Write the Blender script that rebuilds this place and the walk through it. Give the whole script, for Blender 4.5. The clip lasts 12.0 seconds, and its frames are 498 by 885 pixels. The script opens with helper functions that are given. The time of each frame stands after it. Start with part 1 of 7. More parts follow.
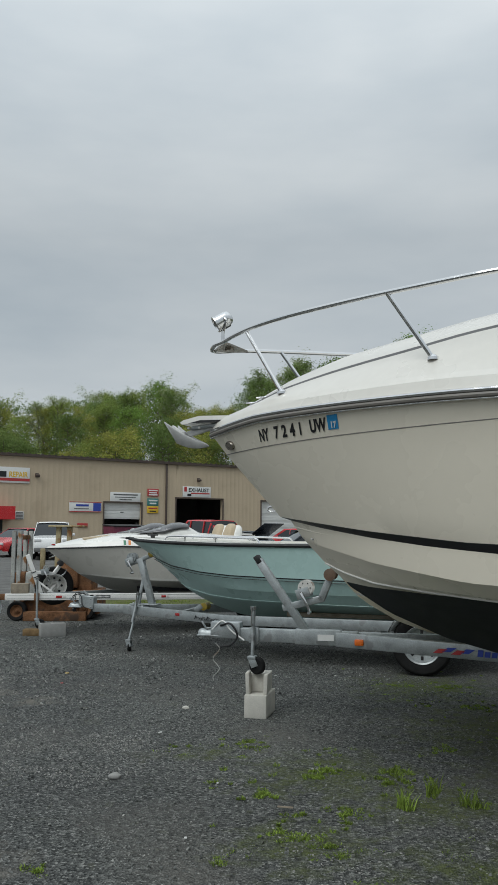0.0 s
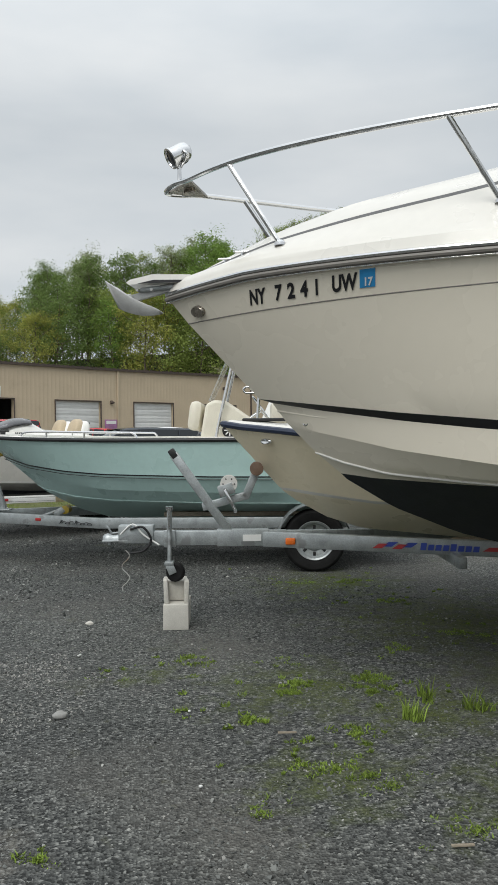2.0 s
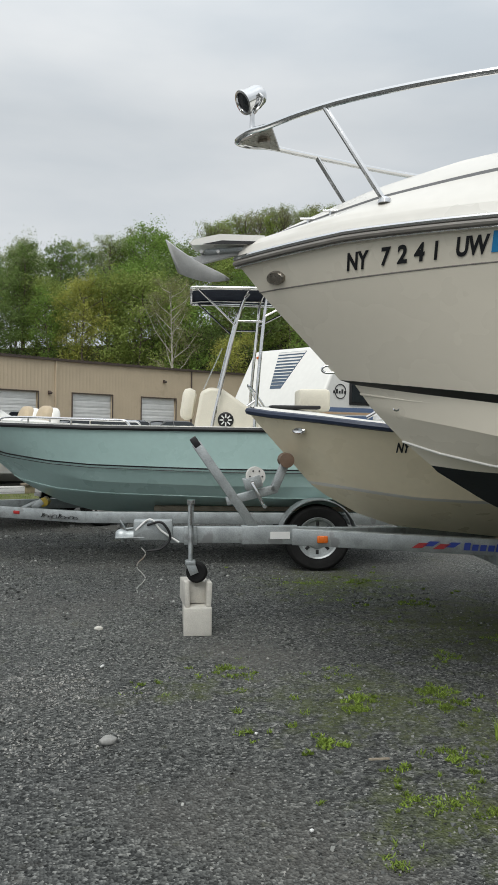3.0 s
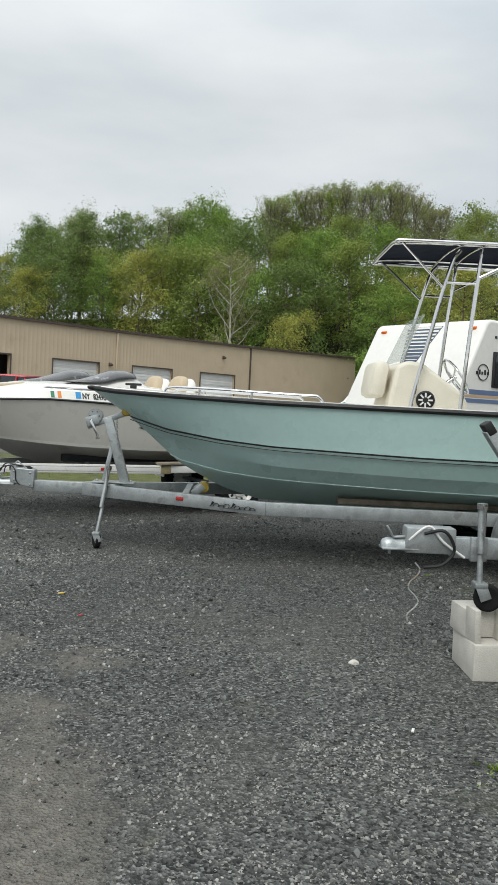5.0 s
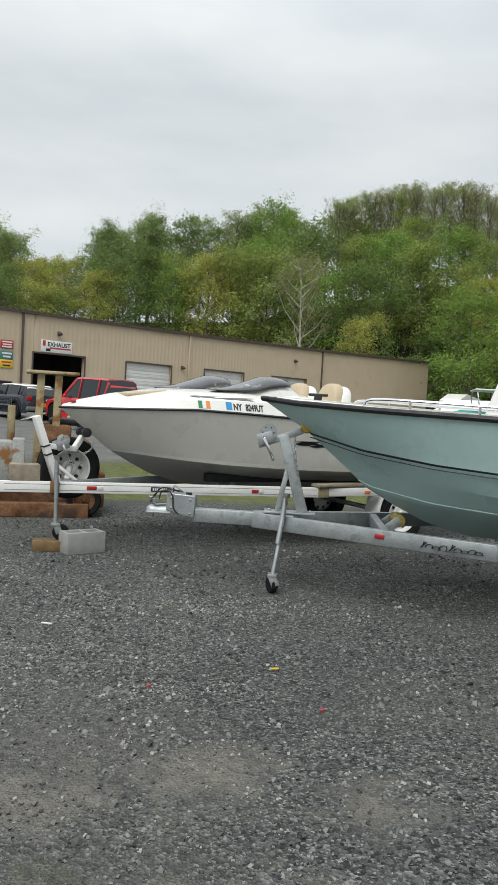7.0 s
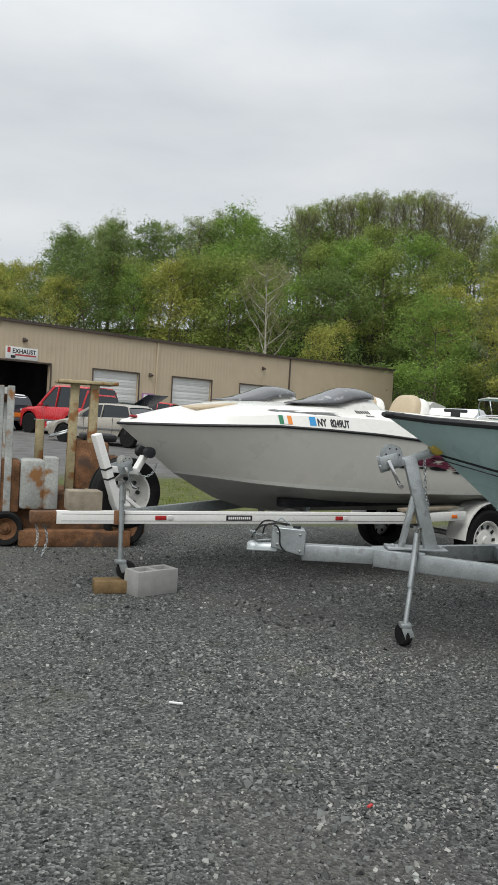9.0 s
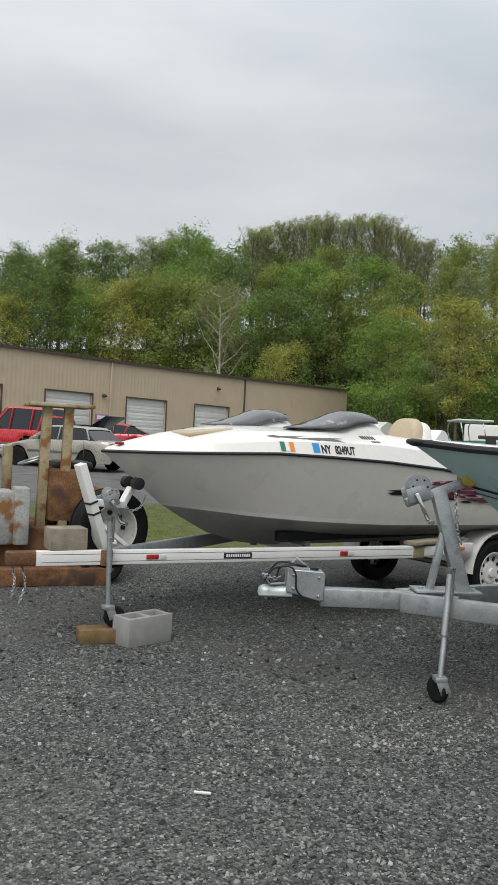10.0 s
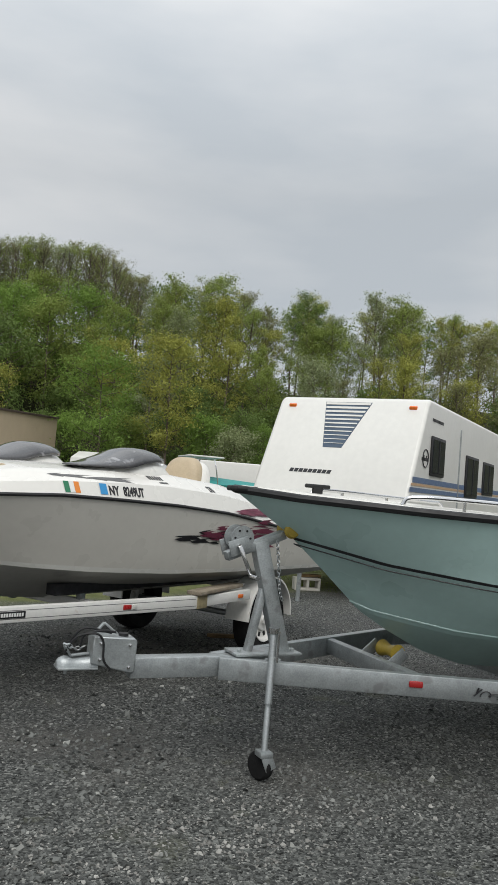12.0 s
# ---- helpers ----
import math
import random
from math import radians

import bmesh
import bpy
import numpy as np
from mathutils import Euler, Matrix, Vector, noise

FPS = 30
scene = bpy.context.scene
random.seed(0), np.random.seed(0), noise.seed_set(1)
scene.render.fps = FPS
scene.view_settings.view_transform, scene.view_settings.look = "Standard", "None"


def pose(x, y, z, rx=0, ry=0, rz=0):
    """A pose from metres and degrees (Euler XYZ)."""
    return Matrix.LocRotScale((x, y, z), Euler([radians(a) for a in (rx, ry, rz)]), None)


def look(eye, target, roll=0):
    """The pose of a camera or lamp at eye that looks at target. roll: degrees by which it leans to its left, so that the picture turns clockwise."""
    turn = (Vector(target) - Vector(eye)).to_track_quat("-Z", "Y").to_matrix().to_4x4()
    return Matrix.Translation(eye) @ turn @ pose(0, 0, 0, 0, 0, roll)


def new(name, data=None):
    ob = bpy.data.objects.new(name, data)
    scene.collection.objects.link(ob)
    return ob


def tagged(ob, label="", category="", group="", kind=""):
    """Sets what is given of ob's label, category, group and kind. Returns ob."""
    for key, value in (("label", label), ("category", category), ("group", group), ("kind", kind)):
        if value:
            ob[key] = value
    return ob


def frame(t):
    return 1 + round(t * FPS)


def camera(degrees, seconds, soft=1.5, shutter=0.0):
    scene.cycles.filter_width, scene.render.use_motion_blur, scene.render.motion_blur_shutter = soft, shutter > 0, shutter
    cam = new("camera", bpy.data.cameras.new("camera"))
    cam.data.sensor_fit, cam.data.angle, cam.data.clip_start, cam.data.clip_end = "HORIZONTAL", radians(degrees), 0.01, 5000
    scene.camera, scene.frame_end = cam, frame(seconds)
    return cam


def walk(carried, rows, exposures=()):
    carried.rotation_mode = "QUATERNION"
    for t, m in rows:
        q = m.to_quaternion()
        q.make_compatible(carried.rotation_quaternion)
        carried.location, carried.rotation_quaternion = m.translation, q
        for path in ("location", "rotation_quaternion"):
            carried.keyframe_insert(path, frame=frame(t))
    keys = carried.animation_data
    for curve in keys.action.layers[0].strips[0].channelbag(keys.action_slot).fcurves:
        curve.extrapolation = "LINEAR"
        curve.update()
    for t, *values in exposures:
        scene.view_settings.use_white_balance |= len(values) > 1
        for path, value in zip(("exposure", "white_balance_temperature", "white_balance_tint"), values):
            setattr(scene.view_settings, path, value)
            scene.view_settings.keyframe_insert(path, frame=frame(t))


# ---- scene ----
cam = camera(34.7, 12.0, 1.0)
PATH = [
    (0, (0.881, -1.19, 1.549), (0.708, 0.79, 1.774), 0.2),
    (0.5, (0.71, -1.051, 1.421), (0.655, 0.948, 1.484), -0.9),
    (1, (0.433, -0.843, 1.433), (0.477, 1.156, 1.419), -2.0),
    (1.5, (0.123, -0.627, 1.469), (0.309, 1.364, 1.437), -2.4),
    (2, (-0.181, -0.259, 1.473), (0.179, 1.708, 1.448), -0.5),
    (2.5, (-0.515, 0.018, 1.459), (-0.036, 1.959, 1.426), -0.1),
    (3, (-0.753, 0.393, 1.421), (-0.229, 2.323, 1.384), 0.7),
    (3.5, (-1.003, 0.763, 1.436), (-0.522, 2.704, 1.388), 1.5),
    (5.5, (-2.044, 2.393, 1.366), (-1.685, 4.358, 1.268), 4.1),
    (6, (-2.264, 2.791, 1.416), (-2.092, 4.782, 1.322), 3.4),
    (6.5, (-2.508, 3.072, 1.417), (-2.258, 5.054, 1.324), 3.5),
    (7, (-2.656, 3.445, 1.407), (-2.383, 5.424, 1.314), 3.3),
    (7.5, (-2.928, 3.714, 1.422), (-2.62, 5.688, 1.333), 3.3),
    (9.5, (-3.727, 4.916, 1.413), (-3.316, 6.873, 1.367), 2.9),
    (10, (-3.838, 5.244, 1.442), (-3.341, 7.182, 1.43), 3.0),
    (10.5, (-4.021, 5.544, 1.436), (-3.369, 7.435, 1.431), 4.5),
    (11, (-4.11, 5.87, 1.434), (-3.495, 7.773, 1.438), 4.9),
    (11.5, (-4.166, 6.065, 1.457), (-3.49, 7.947, 1.508), 4.6),
    (12, (-4.159, 6.05, 1.48), (-3.008, 7.682, 1.592), 4.6),
]
walk(cam, [(t, look(e, g, r)) for t, e, g, r in PATH], [(0.0, -0.32, 6180, 5), (0.5, -0.08, 6250, 5), (1.0, 0.05, 6360, 6), (3.5, 0.09, 6420, 8), (5.5, 0.22, 6430, 7), (7.5, 0.22, 6440, 7), (10.0, 0.06, 6440, 9), (12.0, -0.05, 6480, 9)])

# ---- light ----
world = bpy.data.worlds.new("sky")
scene.world = world
world.use_nodes = True
wn, wl = world.node_tree.nodes, world.node_tree.links
bg = wn["Background"]
sky = wn.new("ShaderNodeTexSky")
sky.sky_type, sky.sun_disc = "NISHITA", False
sky.sun_elevation, sky.sun_rotation = radians(52), radians(200)
coord = wn.new("ShaderNodeTexCoord")
wmap = wn.new("ShaderNodeMapping")
wmap.inputs["Scale"].default_value = (1.0, 1.0, 3.2)
cloud = wn.new("ShaderNodeTexNoise")
cloud.inputs["Scale"].default_value = 2.1
cloud.inputs["Detail"].default_value = 5
cloud.inputs["Roughness"].default_value = 0.5
ramp = wn.new("ShaderNodeValToRGB")
ramp.color_ramp.elements[0].position, ramp.color_ramp.elements[1].position = 0.32, 0.68
ramp.color_ramp.elements[0].color = (5.25, 5.6, 5.95, 1)
ramp.color_ramp.elements[1].color = (7.3, 7.35, 7.4, 1)
wmix = wn.new("ShaderNodeMix")
wmix.data_type = "RGBA"
wmix.inputs["Factor"].default_value = 0.93
wl.new(coord.outputs["Generated"], wmap.inputs["Vector"])
wl.new(wmap.outputs["Vector"], cloud.inputs["Vector"])
wl.new(cloud.outputs["Fac"], ramp.inputs["Fac"])
wl.new(sky.outputs["Color"], wmix.inputs[6])
wl.new(ramp.outputs["Color"], wmix.inputs[7])
# an overcast sky is about three times as bright overhead as at the horizon
wsep = wn.new("ShaderNodeSeparateXYZ")
wrise = wn.new("ShaderNodeMapRange")
wrise.inputs["From Min"].default_value, wrise.inputs["From Max"].default_value = 0.35, 1.0
wrise.inputs["To Min"].default_value, wrise.inputs["To Max"].default_value = 1.0, 2.15
wl.new(coord.outputs["Generated"], wsep.inputs["Vector"])
wl.new(wsep.outputs["Z"], wrise.inputs["Value"])
wbri = wn.new("ShaderNodeVectorMath")
wbri.operation = "SCALE"
wl.new(wmix.outputs[2], wbri.inputs[0])
wl.new(wrise.outputs["Result"], wbri.inputs["Scale"])
wl.new(wbri.outputs["Vector"], bg.inputs["Color"])
bg.inputs["Strength"].default_value = 0.1
sun = new("sun", bpy.data.lights.new("sun", "SUN"))
sun.data.energy, sun.data.angle, sun.data.color = 1.65, radians(35), (1.0, 0.97, 0.92)
sun.matrix_world = look((-24, -34, 60), (0, 8, 0))


# ---- materials ----
def mat(name, base, rough=0.6, metal=0.0, var=0.12, scale=6.0, bump=0.0, bscale=80.0, stain_or_glint=None, stain_or_glint_at=0.55,
        island=0.0, objrand=0.0, coat=0.0, stain_or_glint_scale=2.5):
    """A principled material with broad and fine colour variation, an optional colour for stains or painted reflections,
    and fine relief.
    """
    m = bpy.data.materials.new(name)
    m.use_nodes = True
    n, l = m.node_tree.nodes, m.node_tree.links
    p = n["Principled BSDF"]
    p.inputs["Roughness"].default_value = rough
    p.inputs["Metallic"].default_value = metal
    p.inputs["Coat Weight"].default_value = coat
    p.inputs["Specular IOR Level"].default_value = 0.12 if rough >= 0.7 else 0.5
    tc = n.new("ShaderNodeTexCoord")
    vec = tc.outputs["Object"]

    def noise_tex(s, detail=4):
        t = n.new("ShaderNodeTexNoise")
        t.inputs["Scale"].default_value = s
        t.inputs["Detail"].default_value = detail
        l.new(vec, t.inputs["Vector"])
        return t.outputs["Fac"]

    def mixc(kind, fac, a, b):
        x = n.new("ShaderNodeMix")
        x.data_type, x.blend_type = "RGBA", kind
        for sock, val in ((x.inputs["Factor"], fac), (x.inputs[6], a), (x.inputs[7], b)):
            if isinstance(val, (int, float)):
                sock.default_value = val
            elif isinstance(val, tuple):
                sock.default_value = (*val[:3], 1)
            else:
                l.new(val, sock)
        return x.outputs[2]

    def span(fac, lo, hi, a=0.0, b=1.0):
        r = n.new("ShaderNodeMapRange")
        r.inputs["From Min"].default_value, r.inputs["From Max"].default_value = lo, hi
        r.inputs["To Min"].default_value, r.inputs["To Max"].default_value = a, b
        l.new(fac, r.inputs["Value"])
        return r.outputs["Result"]

    dark = tuple(c * (1 - var) for c in base)
    light = tuple(min(1, c * (1 + var)) for c in base)
    col = mixc("MIX", span(noise_tex(scale), 0.3, 0.7), dark, light)
    fine = span(noise_tex(scale * 14, 2), 0.3, 0.7, 1 - var * 0.6, 1 + var * 0.6)
    comb = n.new("ShaderNodeCombineColor")
    for i in range(3):
        l.new(fine, comb.inputs[i])
    col = mixc("MULTIPLY", 1.0, col, comb.outputs["Color"])
    if stain_or_glint:
        col = mixc("MIX", span(noise_tex(stain_or_glint_scale, 7), stain_or_glint_at, stain_or_glint_at + 0.08), col, stain_or_glint)
    if island or objrand:
        if island:
            src = n.new("ShaderNodeNewGeometry").outputs["Random Per Island"]
        else:
            src = n.new("ShaderNodeObjectInfo").outputs["Random"]
        k = island or objrand
        comb2 = n.new("ShaderNodeCombineColor")
        sp = span(src, 0, 1, 1 - k, 1 + k)
        for i in range(3):
            l.new(sp, comb2.inputs[i])
        col = mixc("MULTIPLY", 1.0, col, comb2.outputs["Color"])
    l.new(col, p.inputs["Base Color"])
    l.new(span(noise_tex(scale * 3, 3), 0.25, 0.75, max(0.02, rough - 0.08), min(1, rough + 0.1)), p.inputs["Roughness"])
    if bump:
        b = n.new("ShaderNodeBump")
        b.inputs["Strength"].default_value = bump
        b.inputs["Distance"].default_value = 0.01
        l.new(noise_tex(bscale, 6), b.inputs["Height"])
        l.new(b.outputs["Normal"], p.inputs["Normal"])
    return m


M = {}
M["gel_beige"] = mat("beige_gelcoat", (0.83, 0.768, 0.645), 0.28, var=0.012, scale=1.2, coat=0.3)
M["gel_white"] = mat("white_gelcoat", (0.735, 0.72, 0.675), 0.27, var=0.03, scale=1.5, coat=0.3)
M["gel_offwhite"] = mat("off_white_gelcoat", (0.675, 0.65, 0.595), 0.3, var=0.03, scale=1.2, coat=0.25)
M["gel_cream"] = mat("cream_gelcoat", (0.86, 0.77, 0.57), 0.3, var=0.03, scale=1.5, coat=0.2)
M["gel_mint"] = mat("mint_gelcoat", (0.455, 0.63, 0.598), 0.3, var=0.04, scale=1.5, coat=0.2)
M["gel_mint_low"] = mat("mint_bottom", (0.43, 0.595, 0.56), 0.36, var=0.05, scale=2, stain_or_glint=(0.36, 0.5, 0.46), stain_or_glint_at=0.64)
M["gel_grey"] = mat("silver_grey_gelcoat", (0.64, 0.615, 0.56), 0.3, var=0.03, scale=1.4, coat=0.2)
# the hull grey darkened for shade under the chine, with stains
M["gel_grey_shaded"] = mat("shaded_grey_bottom", (0.36, 0.35, 0.32), 0.45, var=0.08, scale=2, stain_or_glint=(0.22, 0.21, 0.19), stain_or_glint_at=0.6)
M["bottom_black"] = mat("black_bottom_paint", (0.007, 0.009, 0.014), 0.42, var=0.3, scale=3, bump=0.08)
M["black"] = mat("black_rubber", (0.012, 0.012, 0.013), 0.55, var=0.2, bump=0.08)
M["navy"] = mat("navy_rub_rail", (0.02, 0.03, 0.06), 0.4, var=0.15)
M["tyre"] = mat("tyre_rubber", (0.014, 0.014, 0.014), 0.75, var=0.25, scale=12, bump=0.25, bscale=60)
M["chrome"] = mat("polished_steel", (0.72, 0.72, 0.72), 0.12, 1.0, var=0.03)
M["galv"] = mat("galvanised_steel", (0.38, 0.405, 0.41), 0.42, 0.62, var=0.2, scale=9, bump=0.06, bscale=120, stain_or_glint=(0.30, 0.31, 0.31), stain_or_glint_at=0.58, stain_or_glint_scale=9)
M["white_steel"] = mat("white_painted_steel", (0.74, 0.73, 0.70), 0.45, var=0.06, scale=4, stain_or_glint=(0.34, 0.2, 0.1), stain_or_glint_at=0.69, stain_or_glint_scale=5)
M["rim"] = mat("painted_wheel_rim", (0.62, 0.61, 0.58), 0.5, var=0.12, scale=10, stain_or_glint=(0.3, 0.25, 0.2), stain_or_glint_at=0.64, stain_or_glint_scale=14)
M["rust"] = mat("rusted_steel", (0.165, 0.085, 0.045), 0.85, 0.0, var=0.5, scale=6, bump=0.3, stain_or_glint=(0.09, 0.06, 0.045), stain_or_glint_at=0.55, stain_or_glint_scale=4)
M["rust_paint"] = mat("peeling_yellow_paint", (0.36, 0.30, 0.18), 0.75, var=0.25, scale=3, bump=0.2, stain_or_glint=(0.24, 0.12, 0.05), stain_or_glint_at=0.53, stain_or_glint_scale=5)
M["rust_grey"] = mat("grey_paint_rusting", (0.34, 0.345, 0.325), 0.75, var=0.25, scale=3, bump=0.2, stain_or_glint=(0.24, 0.12, 0.05), stain_or_glint_at=0.56, stain_or_glint_scale=5)
M["concrete"] = mat("cinder_block_concrete", (0.30, 0.297, 0.283), 0.95, var=0.12, scale=9, bump=0.25, bscale=220)
M["concrete_white"] = mat("pale_concrete", (0.56, 0.54, 0.49), 0.95, var=0.1, scale=9, bump=0.6, bscale=160)
M["lumber"] = mat("weathered_lumber", (0.175, 0.118, 0.06), 0.85, var=0.25, scale=10, bump=0.3, bscale=90)
M["lumber_grey"] = mat("grey_weathered_lumber", (0.28, 0.24, 0.185), 0.9, var=0.25, scale=10, bump=0.3, bscale=90)
M["yellow"] = mat("yellow_roller_rubber", (0.42, 0.30, 0.04), 0.5, var=0.15, scale=20)
M["brown_roller"] = mat("brown_roller_rubber", (0.14, 0.09, 0.06), 0.6, var=0.2, scale=20)
M["orange"] = mat("orange_lens", (0.75, 0.16, 0.02), 0.25, var=0.08)
M["red"] = mat("red_lens", (0.35, 0.02, 0.02), 0.25, var=0.08)
M["red_paint"] = mat("red_car_paint", (0.50, 0.02, 0.025), 0.25, var=0.05, coat=0.5)
M["car_silver"] = mat("champagne_car_paint", (0.38, 0.35, 0.30), 0.3, 0.3, var=0.04, coat=0.5)
M["car_black"] = mat("dark_car_paint", (0.02, 0.025, 0.035), 0.22, var=0.1, coat=0.5)
M["car_white"] = mat("white_car_paint", (0.75, 0.75, 0.74), 0.25, var=0.03, coat=0.5)
M["cargrey"] = mat("grey_plastic", (0.12, 0.12, 0.12), 0.6, var=0.1)
M["vinyl_tan"] = mat("tan_vinyl", (0.46, 0.37, 0.25), 0.55, var=0.08, bump=0.1)
M["vinyl_cream"] = mat("cream_vinyl", (0.70, 0.66, 0.55), 0.5, var=0.06)
M["canvas"] = mat("navy_canvas", (0.025, 0.03, 0.045), 0.9, var=0.15, bump=0.15)
# the pale patches are sky reflections painted into the plastic
M["smoke"] = mat("smoked_plastic_with_glints", (0.07, 0.07, 0.074), 0.12, var=0.2, scale=4, coat=0.5, stain_or_glint=(0.26, 0.26, 0.27), stain_or_glint_at=0.6, stain_or_glint_scale=9)
M["rub_and_shadow_grey"] = mat("taupe_rub_vinyl_and_shadow_line", (0.20, 0.185, 0.165), 0.45, var=0.08)
M["rv_panel"] = mat("slate_blue_panel", (0.055, 0.085, 0.13), 0.4, var=0.1, scale=3)
M["zinc"] = mat("bright_zinc", (0.50, 0.50, 0.49), 0.4, 0.25, var=0.12, scale=14, bump=0.05)
M["carpet"] = mat("dark_bunk_carpet_for_shade", (0.03, 0.03, 0.032), 0.95, var=0.3, scale=20, bump=0.3)
M["bronze_or_dim_chrome"] = mat("tarnished_or_dim_chrome", (0.30, 0.27, 0.23), 0.3, 0.8, var=0.25, scale=30)
M["wall_tan"] = mat("tan_steel_siding", (0.50, 0.405, 0.285), 0.6, var=0.05, scale=0.6, stain_or_glint=(0.45, 0.36, 0.25), stain_or_glint_at=0.6, stain_or_glint_scale=0.5)
M["roof_brown"] = mat("brown_roof_trim", (0.075, 0.055, 0.045), 0.6, var=0.15, scale=2)
M["door_white"] = mat("white_garage_door", (0.66, 0.66, 0.64), 0.5, var=0.05, scale=1.5)
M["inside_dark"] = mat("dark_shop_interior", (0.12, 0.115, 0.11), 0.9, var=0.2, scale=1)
M["sign_white"] = mat("white_sign_board", (0.72, 0.72, 0.70), 0.5, var=0.03)
M["sign_red"] = mat("red_sign_board", (0.42, 0.04, 0.04), 0.5, var=0.1)
M["sign_yellow"] = mat("yellow_sign_board", (0.70, 0.46, 0.03), 0.5, var=0.08)
M["sign_teal"] = mat("teal_sign_board", (0.05, 0.20, 0.19), 0.5, var=0.1)
M["sign_blue"] = mat("blue_print", (0.03, 0.06, 0.35), 0.5, var=0.08)
M["sticker_blue"] = mat("blue_sticker", (0.03, 0.26, 0.55), 0.4, var=0.04)
M["ink"] = mat("black_vinyl_lettering", (0.012, 0.012, 0.014), 0.4, var=0.1)
M["flag_green"] = mat("green_sticker", (0.02, 0.17, 0.08), 0.4, var=0.05)
M["flag_orange"] = mat("orange_sticker", (0.70, 0.22, 0.03), 0.4, var=0.05)
M["maroon"] = mat("maroon_graphic", (0.16, 0.03, 0.06), 0.4, var=0.2)
M["purple"] = mat("purple_poster", (0.33, 0.16, 0.30), 0.6, var=0.2, scale=3)
M["rv_white"] = mat("white_rv_panel", (0.70, 0.69, 0.65), 0.35, var=0.04, scale=0.8, stain_or_glint=(0.68, 0.66, 0.6), stain_or_glint_at=0.66, stain_or_glint_scale=1)
M["rv_stripe"] = mat("blue_grey_stripe", (0.10, 0.15, 0.26), 0.4, var=0.06)
M["rv_tan"] = mat("tan_stripe", (0.50, 0.33, 0.2), 0.4, var=0.06)
M["teal"] = mat("teal_boat_cover", (0.02, 0.26, 0.24), 0.6, var=0.1)
M["wrap"] = mat("white_plastic_wrap", (0.78, 0.79, 0.8), 0.35, var=0.06, bump=0.5, bscale=20)
M["bark"] = mat("grey_bark", (0.14, 0.115, 0.09), 0.9, var=0.3, scale=3)
M["bark_pale"] = mat("pale_sycamore_bark", (0.40, 0.38, 0.32), 0.85, var=0.2, scale=1.5, stain_or_glint=(0.3, 0.26, 0.2), stain_or_glint_at=0.6)
LEAF = [mat("leaf_green_" + k, c, 0.7, var=0.22, scale=0.3, island=0.16, objrand=0.0) for k, c in (
    ("spring", (0.245, 0.305, 0.08)), ("deep", (0.16, 0.225, 0.068)), ("fresh", (0.20, 0.305, 0.068)),
    ("yellow", (0.34, 0.35, 0.085)), ("bud", (0.245, 0.25, 0.115)), ("pale", (0.29, 0.33, 0.17)))]
for lm in LEAF:
    ln_, ll_ = lm.node_tree.nodes, lm.node_tree.links
    pb = ln_["Principled BSDF"]
    tr = ln_.new("ShaderNodeBsdfTranslucent")
    ll_.new(pb.inputs["Base Color"].links[0].from_socket, tr.inputs["Color"])
    mx_ = ln_.new("ShaderNodeMixShader")
    mx_.inputs[0].default_value = 0.4
    ll_.new(pb.outputs[0], mx_.inputs[1])
    ll_.new(tr.outputs[0], mx_.inputs[2])
    ll_.new(mx_.outputs[0], ln_["Material Output"].inputs["Surface"])
M["grass"] = mat("grass_blade", (0.15, 0.205, 0.03), 0.7, var=0.25, scale=3, island=0.45)
M["weed"] = mat("weed_leaf", (0.15, 0.21, 0.038), 0.7, var=0.3, scale=4, island=0.5)


def glass_mat(name, tint, rough=0.03, alpha=1.0):
    m = bpy.data.materials.new(name)
    m.use_nodes = True
    p = m.node_tree.nodes["Principled BSDF"]
    p.inputs["Base Color"].default_value = (*tint, 1)
    p.inputs["Roughness"].default_value = rough
    p.inputs["Alpha"].default_value = alpha
    return m


M["glass_dark"] = glass_mat("dark_window_glass", (0.02, 0.024, 0.028))
M["glass_clear"] = glass_mat("clear_acrylic", (0.55, 0.6, 0.6), 0.05, 0.35)
M["lens_clear"] = glass_mat("headlamp_glass", (0.6, 0.6, 0.6), 0.08)


